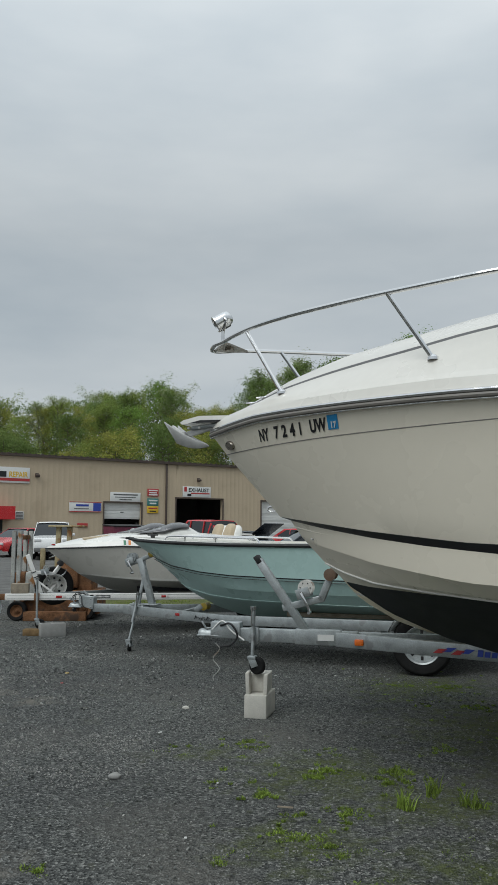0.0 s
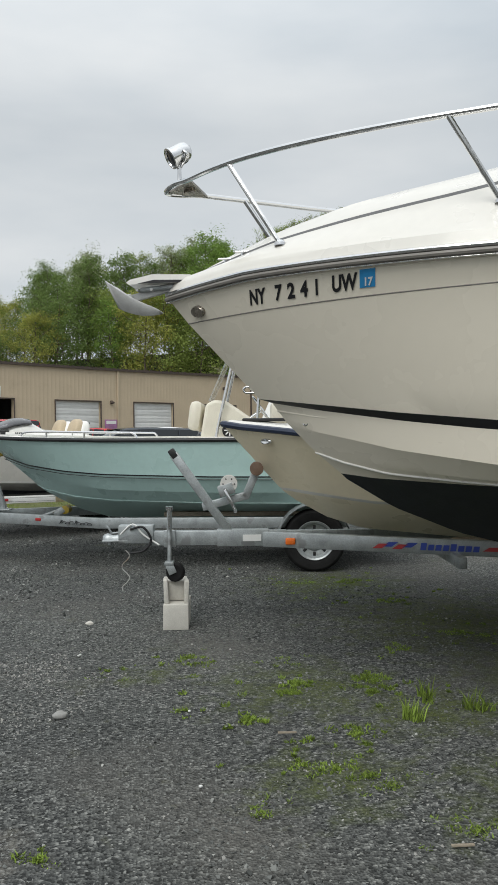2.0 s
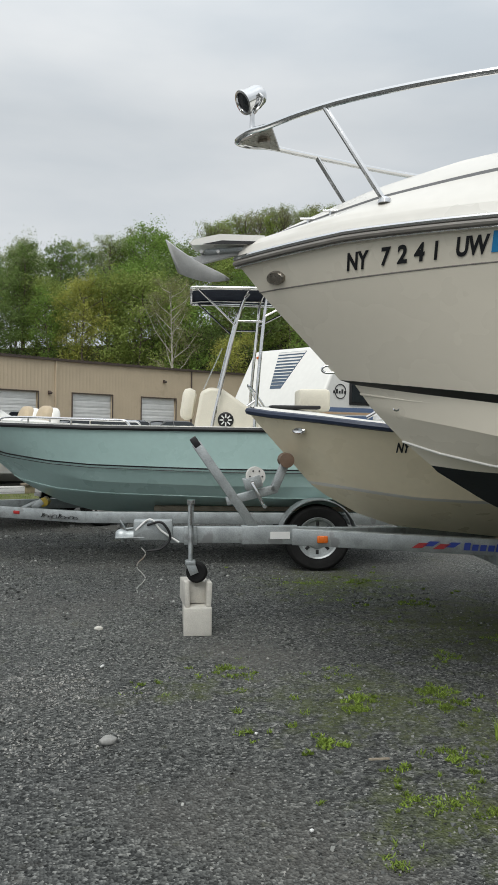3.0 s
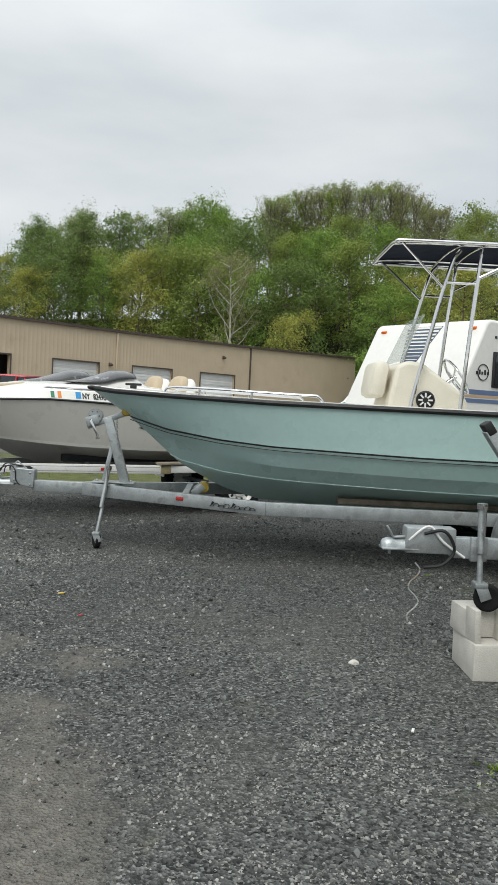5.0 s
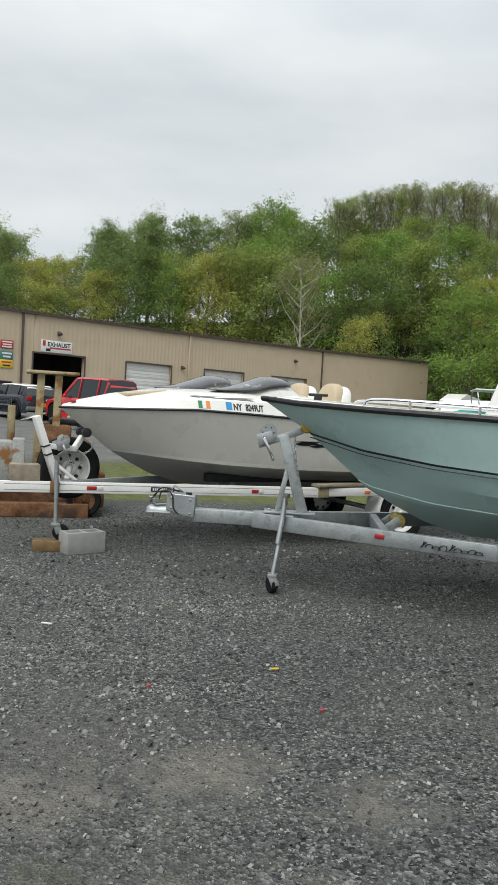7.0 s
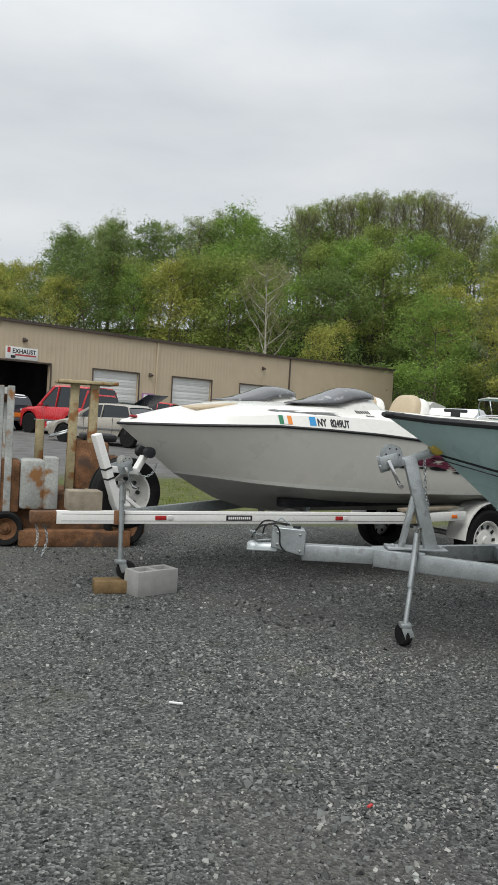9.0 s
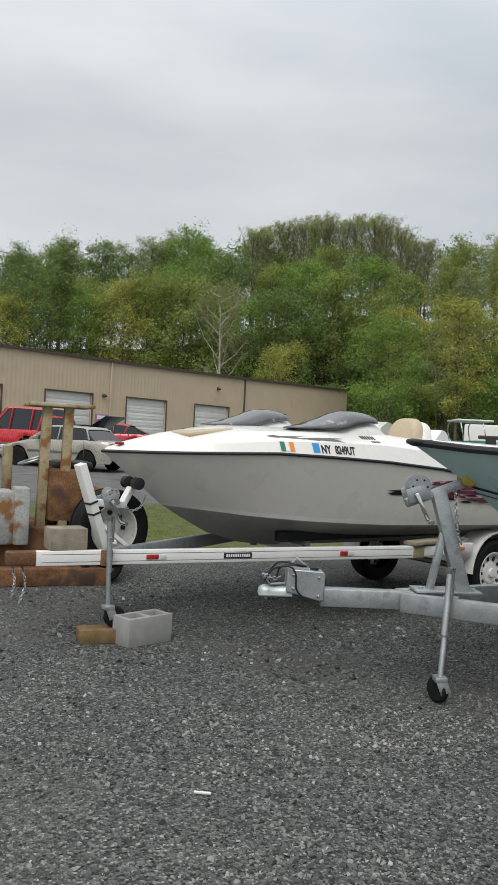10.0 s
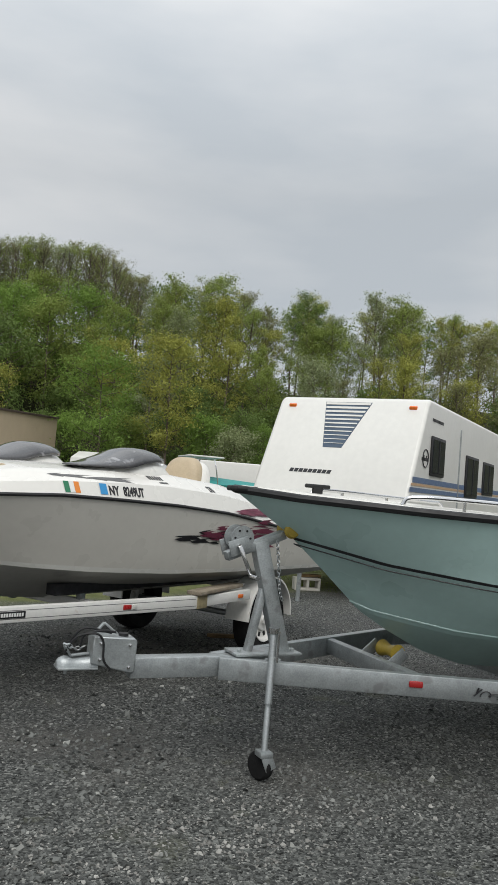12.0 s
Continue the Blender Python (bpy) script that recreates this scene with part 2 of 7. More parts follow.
def stone_mat():
    """Loose gravel: grey chips, some pale."""
    m = bpy.data.materials.new("gravel_chips")
    m.use_nodes = True
    n, l = m.node_tree.nodes, m.node_tree.links
    r = n.new("ShaderNodeValToRGB")
    e = r.color_ramp.elements
    e[0].color, e[1].color = (0.044, 0.046, 0.044, 1), (0.355, 0.357, 0.333, 1)
    for pos, c in ((0.5, (0.109, 0.113, 0.108, 1)), (0.88, (0.162, 0.167, 0.158, 1)), (0.975, (0.218, 0.221, 0.207, 1))):
        k = e.new(pos)
        k.color = c
    l.new(n.new("ShaderNodeNewGeometry").outputs["Random Per Island"], r.inputs["Fac"])
    t = n.new("ShaderNodeTexNoise")
    t.inputs["Scale"].default_value, t.inputs["Detail"].default_value = 1.1, 5.0
    l.new(n.new("ShaderNodeTexCoord").outputs["Object"], t.inputs["Vector"])
    tone = n.new("ShaderNodeMapRange")
    for k, v in (("From Min", 0.3), ("From Max", 0.7), ("To Min", 0.72), ("To Max", 1.3)):
        tone.inputs[k].default_value = v
    l.new(t.outputs["Fac"], tone.inputs["Value"])
    x = n.new("ShaderNodeVectorMath")
    x.operation = "SCALE"
    l.new(r.outputs["Color"], x.inputs[0])
    l.new(tone.outputs["Result"], x.inputs["Scale"])
    l.new(x.outputs["Vector"], n["Principled BSDF"].inputs["Base Color"])
    n["Principled BSDF"].inputs["Roughness"].default_value = 0.85
    n["Principled BSDF"].inputs["Specular IOR Level"].default_value = 0.15
    return m


M["stone"] = stone_mat()
M["stone_pale"] = mat("pale_gravel_chips", (0.23, 0.225, 0.21), 0.9, var=0.15, scale=30, island=0.5)


def ground_mat():
    """Crushed dark stone with trodden dusty patches; asphalt, then grass and leaf litter further off (by place)."""
    m = bpy.data.materials.new("gravel_yard")
    m.use_nodes = True
    n, l = m.node_tree.nodes, m.node_tree.links
    p = n["Principled BSDF"]
    tc = n.new("ShaderNodeTexCoord")

    def tex(kind, s, out, **kw):
        t = n.new(kind)
        t.inputs["Scale"].default_value = s
        for k, v in kw.items():
            t.inputs[k].default_value = v
        l.new(tc.outputs["Object"], t.inputs["Vector"])
        return t.outputs[out]

    def ramp_of(fac, stops):
        r = n.new("ShaderNodeValToRGB")
        e = r.color_ramp.elements
        e[0].position, e[0].color = stops[0][0], (*stops[0][1], 1)
        e[1].position, e[1].color = stops[-1][0], (*stops[-1][1], 1)
        for pos, c in stops[1:-1]:
            e.new(pos).color = (*c, 1)
        l.new(fac, r.inputs["Fac"])
        return r.outputs["Color"]

    def mixc(fac, a, b, kind="MIX"):
        x = n.new("ShaderNodeMix")
        x.data_type, x.blend_type = "RGBA", kind
        for sock, val in ((x.inputs["Factor"], fac), (x.inputs[6], a), (x.inputs[7], b)):
            if isinstance(val, (int, float)):
                sock.default_value = val
            elif isinstance(val, tuple):
                sock.default_value = (*val, 1)
            else:
                l.new(val, sock)
        return x.outputs[2]

    chip = n.new("ShaderNodeTexVoronoi")
    chip.inputs["Scale"].default_value = 80
    l.new(tc.outputs["Object"], chip.inputs["Vector"])
    sep = n.new("ShaderNodeSeparateColor")
    l.new(chip.outputs["Color"], sep.inputs["Color"])
    chips = ramp_of(sep.outputs["Red"], [(0, (0.030, 0.032, 0.031)), (0.5, (0.095, 0.098, 0.094)), (0.85, (0.152, 0.156, 0.147)), (1, (0.298, 0.30, 0.282))])
    dust = ramp_of(tex("ShaderNodeTexNoise", 0.55, "Fac", Detail=6.0), [(0.5, (0, 0, 0)), (0.68, (1, 1, 1))])
    dustc = ramp_of(tex("ShaderNodeTexNoise", 26, "Fac", Detail=5.0), [(0.3, (0.08, 0.077, 0.071)), (0.7, (0.16, 0.154, 0.14))])
    col = mixc(dust, chips, dustc)
    damp = ramp_of(tex("ShaderNodeTexNoise", 0.3, "Fac", Detail=3.0), [(0.35, (0.78, 0.78, 0.8)), (0.65, (1.15, 1.15, 1.13))])
    col = mixc(1.0, col, damp, "MULTIPLY")
    # masks kept on the mesh: verge, asphalt, moss, forest floor
    for layer, c1, c2, s in (("moss", (0.05, 0.064, 0.025), (0.12, 0.142, 0.04), 30), ("asphalt", (0.13, 0.128, 0.122), (0.2, 0.198, 0.19), 2),
                             ("verge", (0.085, 0.105, 0.035), (0.16, 0.165, 0.07), 5), ("wood", (0.025, 0.028, 0.014), (0.05, 0.05, 0.026), 0.6),
                             ("dirt", (0.125, 0.115, 0.10), (0.20, 0.188, 0.165), 18)):
        a = n.new("ShaderNodeAttribute")
        a.attribute_name = layer
        body = ramp_of(tex("ShaderNodeTexNoise", s, "Fac", Detail=6.0), [(0.3, c1), (0.7, c2)])
        brk = n.new("ShaderNodeMath")
        brk.operation = "MULTIPLY_ADD"
        brk.use_clamp = True
        brk.inputs[1].default_value = 1.6
        l.new(a.outputs["Fac"], brk.inputs[0])
        off = n.new("ShaderNodeMapRange")
        off.inputs["From Min"].default_value, off.inputs["From Max"].default_value = 0.3, 0.7
        off.inputs["To Min"].default_value, off.inputs["To Max"].default_value = -0.75, 0.15
        l.new(tex("ShaderNodeTexNoise", 7 if layer in ("moss", "dirt") else 1.5, "Fac", Detail=6.0), off.inputs["Value"])
        l.new(off.outputs["Result"], brk.inputs[2])
        col = mixc(brk.outputs[0], col, body)
    l.new(col, p.inputs["Base Color"])
    p.inputs["Roughness"].default_value = 0.9
    p.inputs["Specular IOR Level"].default_value = 0.12
    b = n.new("ShaderNodeBump")
    b.inputs["Strength"].default_value, b.inputs["Distance"].default_value = 0.8, 0.02
    l.new(chip.outputs["Distance"], b.inputs["Height"])
    l.new(b.outputs["Normal"], p.inputs["Normal"])
    return m


M["ground"] = ground_mat()


# ---- building blocks ----
def shade(bm, angle=35):
    for f in bm.faces:
        f.smooth = True
    lim = radians(angle)
    for e in bm.edges:
        if len(e.link_faces) == 2 and e.calc_face_angle(0) > lim:
            e.smooth = False


def part(name, bm, material, parent=None, label="", angle=35):
    """Links a bmesh as one mesh object, under a thing or a part."""
    bmesh.ops.recalc_face_normals(bm, faces=bm.faces)
    shade(bm, angle)
    me = bpy.data.meshes.new(name)
    bm.to_mesh(me)
    bm.free()
    for mm in material if isinstance(material, (list, tuple)) else [material]:
        me.materials.append(mm)
    ob = new(name, me)
    if parent:
        ob.parent = parent
    if label:
        ob["label"] = label
    return ob


def thing(name, m, label, category, group="", kind=""):
    e = new(name)
    e.empty_display_size = 0.1
    e.matrix_world = m
    return tagged(e, label, category, group, kind)


def B():
    return bmesh.new()


def box(bm, c, size, rot=None, bevel=0.0):
    r = bmesh.ops.create_cube(bm, size=1.0)
    vs = r["verts"]
    bmesh.ops.scale(bm, vec=size, verts=vs)
    if bevel:
        es = list({e for v in vs for e in v.link_edges})
        g = bmesh.ops.bevel(bm, geom=es, offset=bevel, segments=2, affect="EDGES", profile=0.5)
        vs = list({v for f in g["faces"] for v in f.verts} | {v for v in vs if v.is_valid})
    m = Matrix.Translation(c) @ (rot.to_4x4() if rot else Matrix())
    bmesh.ops.transform(bm, matrix=m, verts=vs)
    return bm


def axis_rot(d, up=(0, 0, 1)):
    """Rotation whose x axis runs along d, z as near to up as may be."""
    x = Vector(d).normalized()
    y = Vector(up).cross(x)
    if y.length < 1e-4:
        y = Vector((0, 1, 0)).cross(x)
    y.normalize()
    z = x.cross(y)
    return Matrix((x, y, z)).transposed()


def beam(bm, p0, p1, w, h, bevel=0.006, up=(0, 0, 1)):
    p0, p1 = Vector(p0), Vector(p1)
    return box(bm, (p0 + p1) / 2, ((p1 - p0).length, w, h), axis_rot(p1 - p0, up), bevel)


def lathe(bm, prof, c=(0, 0, 0), d=(0, 1, 0), seg=24, cap=True):
    """Turns a profile of (radius, along) round the axis d through c."""
    R = axis_rot(d)
    rings = []
    for r, a in prof:
        ring = []
        for i in range(seg):
            t = 2 * math.pi * i / seg
            ring.append(bm.verts.new(Vector(c) + R @ Vector((a, r * math.cos(t), r * math.sin(t)))))
        rings.append(ring)
    for a, b in zip(rings, rings[1:]):
        for i in range(seg):
            j = (i + 1) % seg
            bm.faces.new((a[i], a[j], b[j], b[i]))
    for ring in (rings[0], rings[-1]):
        if cap and (ring[0].co - ring[seg // 2].co).length > 1e-4:
            bm.faces.new(ring)
    return bm


def rod(bm, p0, p1, r, seg=12, r1=None):
    p0, p1 = Vector(p0), Vector(p1)
    d = p1 - p0
    return lathe(bm, [(r, 0), (r if r1 is None else r1, d.length)], p0, d, seg)


def tube(bm, pts, r, seg=10, closed=False):
    """A bent pipe through the points."""
    pts = [Vector(p) for p in pts]
    rings = []
    up = Vector((0, 0, 1))
    for i, p in enumerate(pts):
        a, b = pts[max(0, i - 1)], pts[min(len(pts) - 1, i + 1)]
        t = (b - a).normalized()
        s = t.cross(up)
        if s.length < 1e-3:
            s = t.cross(Vector((1, 0, 0)))
        s.normalize()
        q = s.cross(t)
        rr = r[i] if isinstance(r, (list, tuple)) else r
        rings.append([bm.verts.new(p + rr * (math.cos(2 * math.pi * k / seg) * s + math.sin(2 * math.pi * k / seg) * q)) for k in range(seg)])
    for a, b in zip(rings, rings[1:]):
        for i in range(seg):
            j = (i + 1) % seg
            bm.faces.new((a[i], a[j], b[j], b[i]))
    bm.faces.new(rings[0])
    bm.faces.new(rings[-1])
    return bm


def bend(pts, n=8):
    """Smooth points through a few control points (Catmull-Rom)."""
    P = [Vector(p) for p in pts]
    P = [P[0] * 2 - P[1]] + P + [P[-1] * 2 - P[-2]]
    out = []
    for i in range(1, len(P) - 2):
        for k in range(n):
            t = k / n
            a, b, c, d = P[i - 1:i + 3]
            out.append(0.5 * ((2 * b) + (c - a) * t + (2 * a - 5 * b + 4 * c - d) * t * t + (3 * b - a - 3 * c + d) * t ** 3))
    out.append(P[-2])
    return out


def prism(bm, outline, y0, y1, inset=0.0):
    """Extrudes an outline of (x, z) from y0 to y1."""
    a = [bm.verts.new((x, y0, z)) for x, z in outline]
    b = [bm.verts.new((x, y1, z)) for x, z in outline]
    bm.faces.new(a)
    bm.faces.new(b)
    for i in range(len(a)):
        j = (i + 1) % len(a)
        bm.faces.new((a[i], a[j], b[j], b[i]))
    return bm


def words(text, size, depth=0.002, bold=0.02):
    """A mesh of lettering in the xz plane, origin at its lower left, width as the font gives."""
    cu = bpy.data.curves.new("words", "FONT")
    cu.body, cu.size, cu.extrude, cu.offset = text, size, depth, size * bold
    tmp = bpy.data.objects.new("words", cu)
    me = bpy.data.meshes.new_from_object(tmp)
    bm = bmesh.new()
    bm.from_mesh(me)
    bpy.data.objects.remove(tmp)
    bpy.data.meshes.remove(me)
    bmesh.ops.rotate(bm, cent=(0, 0, 0), matrix=Matrix.Rotation(radians(90), 3, "X"), verts=bm.verts)
    return bm


# ---- hulls ----
class Level:
    """One long line of a hull: half-breadth and height against the distance from the bow."""

    def __init__(self, xs, wm, d, zs):
        self.xs, self.wide, self.d = xs, wm, d
        self.zx, self.zz = zip(*zs)

    def w(self, x):
        return self.wide * (1 - math.exp(-max(0.0, x - self.xs) / self.d))

    def z(self, x):
        return float(np.interp(x, self.zx, self.zz))


def skin(bm, levels, L, mats, n=46, sub=4, mirror=True, bulge=0.0):
    """Skins the bands between levels on both sides; mats: the material slot of each band."""
    vs = [(i / n) ** 1.5 for i in range(n + 1)]
    for side in ((-1, 1) if mirror else (-1,)):
        for (a, b), mi in zip(zip(levels, levels[1:]), mats):
            grid = []
            for v in vs:
                xa, xb = a.xs + (L - a.xs) * v, b.xs + (L - b.xs) * v
                row = []
                for k in range(sub + 1):
                    t = k / sub
                    x = xa + (xb - xa) * t
                    wv = a.w(xa) * (1 - t) + b.w(xb) * t + bulge * math.sin(math.pi * t) * min(1, v * 3)
                    row.append(bm.verts.new((x, side * wv, a.z(xa) * (1 - t) + b.z(xb) * t)))
                grid.append(row)
            for r0, r1 in zip(grid, grid[1:]):
                for k in range(sub):
                    f = bm.faces.new((r0[k], r0[k + 1], r1[k + 1], r1[k]))
                    f.material_index = mi
    return bm


def seal(bm, dist=0.0008):
    bmesh.ops.remove_doubles(bm, verts=bm.verts, dist=dist)
    bad = [f for f in bm.faces if f.calc_area() < 1e-9]
    if bad:
        bmesh.ops.delete(bm, geom=bad, context="FACES")
    return bm


def transom(bm, levels, L, mi=0):
    right = [bm.verts.new((L, -l.w(L), l.z(L))) for l in levels]
    left = [bm.verts.new((L, l.w(L), l.z(L))) for l in reversed(levels) if l.w(L) > 1e-4]
    f = bm.faces.new(right + left)
    f.material_index = mi
    return bm


def on_side(a, b, x, z, off=0.003):
    """The place on the near side of the band between two levels, at x and z, a little proud of it."""
    za, zb = a.z(x), b.z(x)
    t = (z - za) / (zb - za)
    w = a.w(x) * (1 - t) + b.w(x) * t
    return Vector((x, -(w + off), z))


def decal(bm, a, b, x0, z0, slope=0.0, off=0.003):
    """Bends a flat mesh (x along, z up) onto the near side of a band, starting at x0, z0; true length is kept."""
    xs, ls = [x0], [0.0]
    while ls[-1] < 3.0 and xs[-1] < x0 + 3.0:
        x = xs[-1] + 0.01
        p, q = on_side(a, b, xs[-1], z0), on_side(a, b, x, z0)
        ls.append(ls[-1] + (q - p).length)
        xs.append(x)
    for v in bm.verts:
        x = float(np.interp(v.co.x, ls, xs))
        y = v.co.y
        v.co = on_side(a, b, x, z0 + v.co.z + slope * v.co.x, off - y)
    return bm


def rub(bm, lev, L, r, squash=1.0, n=50, dz=0.0, out=0.0):
    """A rub rail that follows a level round both sides of the bow."""
    pts = [(lev.xs + (L - lev.xs) * (i / n) ** 1.5) for i in range(n + 1)]
    line = [Vector((x, lev.w(x) + out, lev.z(x) + dz)) for x in reversed(pts)] + [Vector((x, -lev.w(x) - out, lev.z(x) + dz)) for x in pts[1:]]
    return tube(bm, line, r, 8)


def wheel_parts(parent, c, r, w, rim_mat, holes=8, hub=True, side=-1):
    """Tyre and rim, the axle along y."""
    t = part("tyre", lathe(B(), [(r * 0.60, -w * 0.36), (r * 0.72, -w * 0.47), (r * 0.90, -w * 0.5), (r * 0.975, -w * 0.42), (r, -w * 0.25),
                                 (r * 1.0, w * 0.25), (r * 0.975, w * 0.42), (r * 0.90, w * 0.5), (r * 0.72, w * 0.47), (r * 0.60, w * 0.36)], c, (0, 1, 0), 36, False), M["tyre"], parent)
    s = side
    rb = lathe(B(), [(r * 0.64, s * w * 0.36), (r * 0.62, s * w * 0.42), (r * 0.57, s * w * 0.38), (r * 0.52, s * w * 0.22), (r * 0.34, s * w * 0.16), (r * 0.3, s * w * 0.24),
                     (r * 0.14, s * w * 0.26), (r * 0.12, s * w * 0.36), (0.001, s * w * 0.37)], c, (0, 1, 0), 32, False)
    rm = part("rim", rb, rim_mat, parent)
    slot = B()
    for i in range(holes):
        a = 2 * math.pi * i / holes
        p = Vector(c) + Vector((math.cos(a) * r * 0.43, s * w * 0.205, math.sin(a) * r * 0.43))
        box(slot, p, (r * 0.13, 0.012, r * 0.09), Matrix.Rotation(-a, 3, "Y"), 0.004)
    part("rim_slot", slot, M["black"], rm)
    return t


# ---- ground ----
AZ = (-180, -60, -40, -22, -10, 7, 20, 32, 50, 80, 180)
HILL = (2, 3, 4.5, 6.0, 11.0, 17.5, 25, 17.5, 15, 11, 2)
FOOT = (90, 88, 86, 88, 94, 104, 106, 88, 82, 80, 90)


def smooth(t):
    t = max(0.0, min(1.0, t))
    return t * t * (3 - 2 * t)


def polar(x, y):
    return math.hypot(x + 3, y - 4), math.degrees(math.atan2(x + 3, y - 4))


def ground_z(x, y):
    d, az = polar(x, y)
    z = 0.9 * smooth((d - 16) / 46) * (1 if y > 0 else smooth((y + 60) / 60))
    foot = float(np.interp(az, AZ, FOOT))
    return z + float(np.interp(az, AZ, HILL)) * smooth((d - foot) / 45)


def steps(lo, hi, fine, core0, core1, grow=1.22):
    out = list(np.arange(core0, core1 + 1e-6, fine))
    s, v = fine, core1
    while v < hi:
        s *= grow
        v += s
        out.append(min(v, hi))
    s, v = fine, core0
    while v > lo:
        s *= grow
        v -= s
        out.insert(0, max(v, lo))
    return out


def blob(x, y, spots):
    return max([0.0] + [max(0.0, 1 - math.hypot((x - a) / rx, (y - b) / ry)) for a, b, rx, ry in spots])


MOSS = ((0.95, 4.2, 0.9, 0.8), (0.75, 3.0, 0.55, 0.6), (1.5, 3.65, 0.9, 0.6), (1.9, 7.2, 1.2, 1.3), (2.5, 5.5, 1.6, 1.7), (0.1, 4.6, 0.35, 0.3),
        (1.7, 2.6, 1.0, 0.8), (2.6, 4.2, 1.2, 1.2))
DIRT = ((-1.95, 4.6, 0.4, 1.3), (-2.3, 6.4, 0.45, 0.35), (-1.75, 6.15, 0.35, 0.3), (-2.5, 5.5, 1.1, 0.3), (-1.1, 2.6, 0.8, 0.5), (-0.6, 2.1, 0.6, 0.4), (-3.1, 4.9, 0.8, 0.3), (-3.4, 6.2, 1.2, 0.35), (-4.4, 8.6, 0.5, 0.6), (-4.8, 7.2, 0.7, 0.5))


def build_ground():
    xs = steps(-900, 900, 0.16, -6.4, 5.0)
    ys = steps(-500, 1300, 0.16, 1.0, 13.5)
    co, masks = [], {k: [] for k in ("moss", "asphalt", "verge", "wood", "dirt")}
    for y in ys:
        for x in xs:
            d, az = polar(x, y)
            z = ground_z(x, y)
            if d < 20:
                z += 0.012 * noise.noise((x * 0.9, y * 0.9, 3)) 
            co.append((x, y, z))
            masks["moss"].append(min(1, 0.66 * blob(x, y, MOSS)))
            masks["dirt"].append(min(1, (1.15 + 0.8 * noise.noise((x * 2.2, y * 2.2, 5))) * blob(x, y, DIRT)))
            v = smooth((y - 14.3 - 0.12 * x) / 1.2) * (1 - smooth((y - 20.5 - 0.1 * x) / 1.0)) * smooth((x + 6) / 2)
            right = smooth((az - 24) / 5) * smooth((d - 30) / 6)
            masks["verge"].append(max(v, right * 0.9))
            foot = float(np.interp(az, AZ, FOOT))
            masks["asphalt"].append((smooth((y - 20.5 - 0.1 * x) / 1.0) if x > -6 else smooth((y - 16) / 2)) * (1 - right))
            masks["wood"].append(smooth((d - foot + 14) / 10))
    nx = len(xs)
    faces = [(j * nx + i, j * nx + i + 1, (j + 1) * nx + i + 1, (j + 1) * nx + i) for j in range(len(ys) - 1) for i in range(nx - 1)]
    me = bpy.data.meshes.new("ground")
    me.from_pydata(co, [], faces)
    for k, v in masks.items():
        me.attributes.new(k, "FLOAT", "POINT").data.foreach_set("value", np.array(v, dtype=np.float32))
    me.polygons.foreach_set("use_smooth", [True] * len(faces))
    me.materials.append(M["ground"])
    tagged(new("ground", me), "dark crushed-stone yard with dusty patches, verge and wooded hill", "ground", kind="structure")


build_ground()


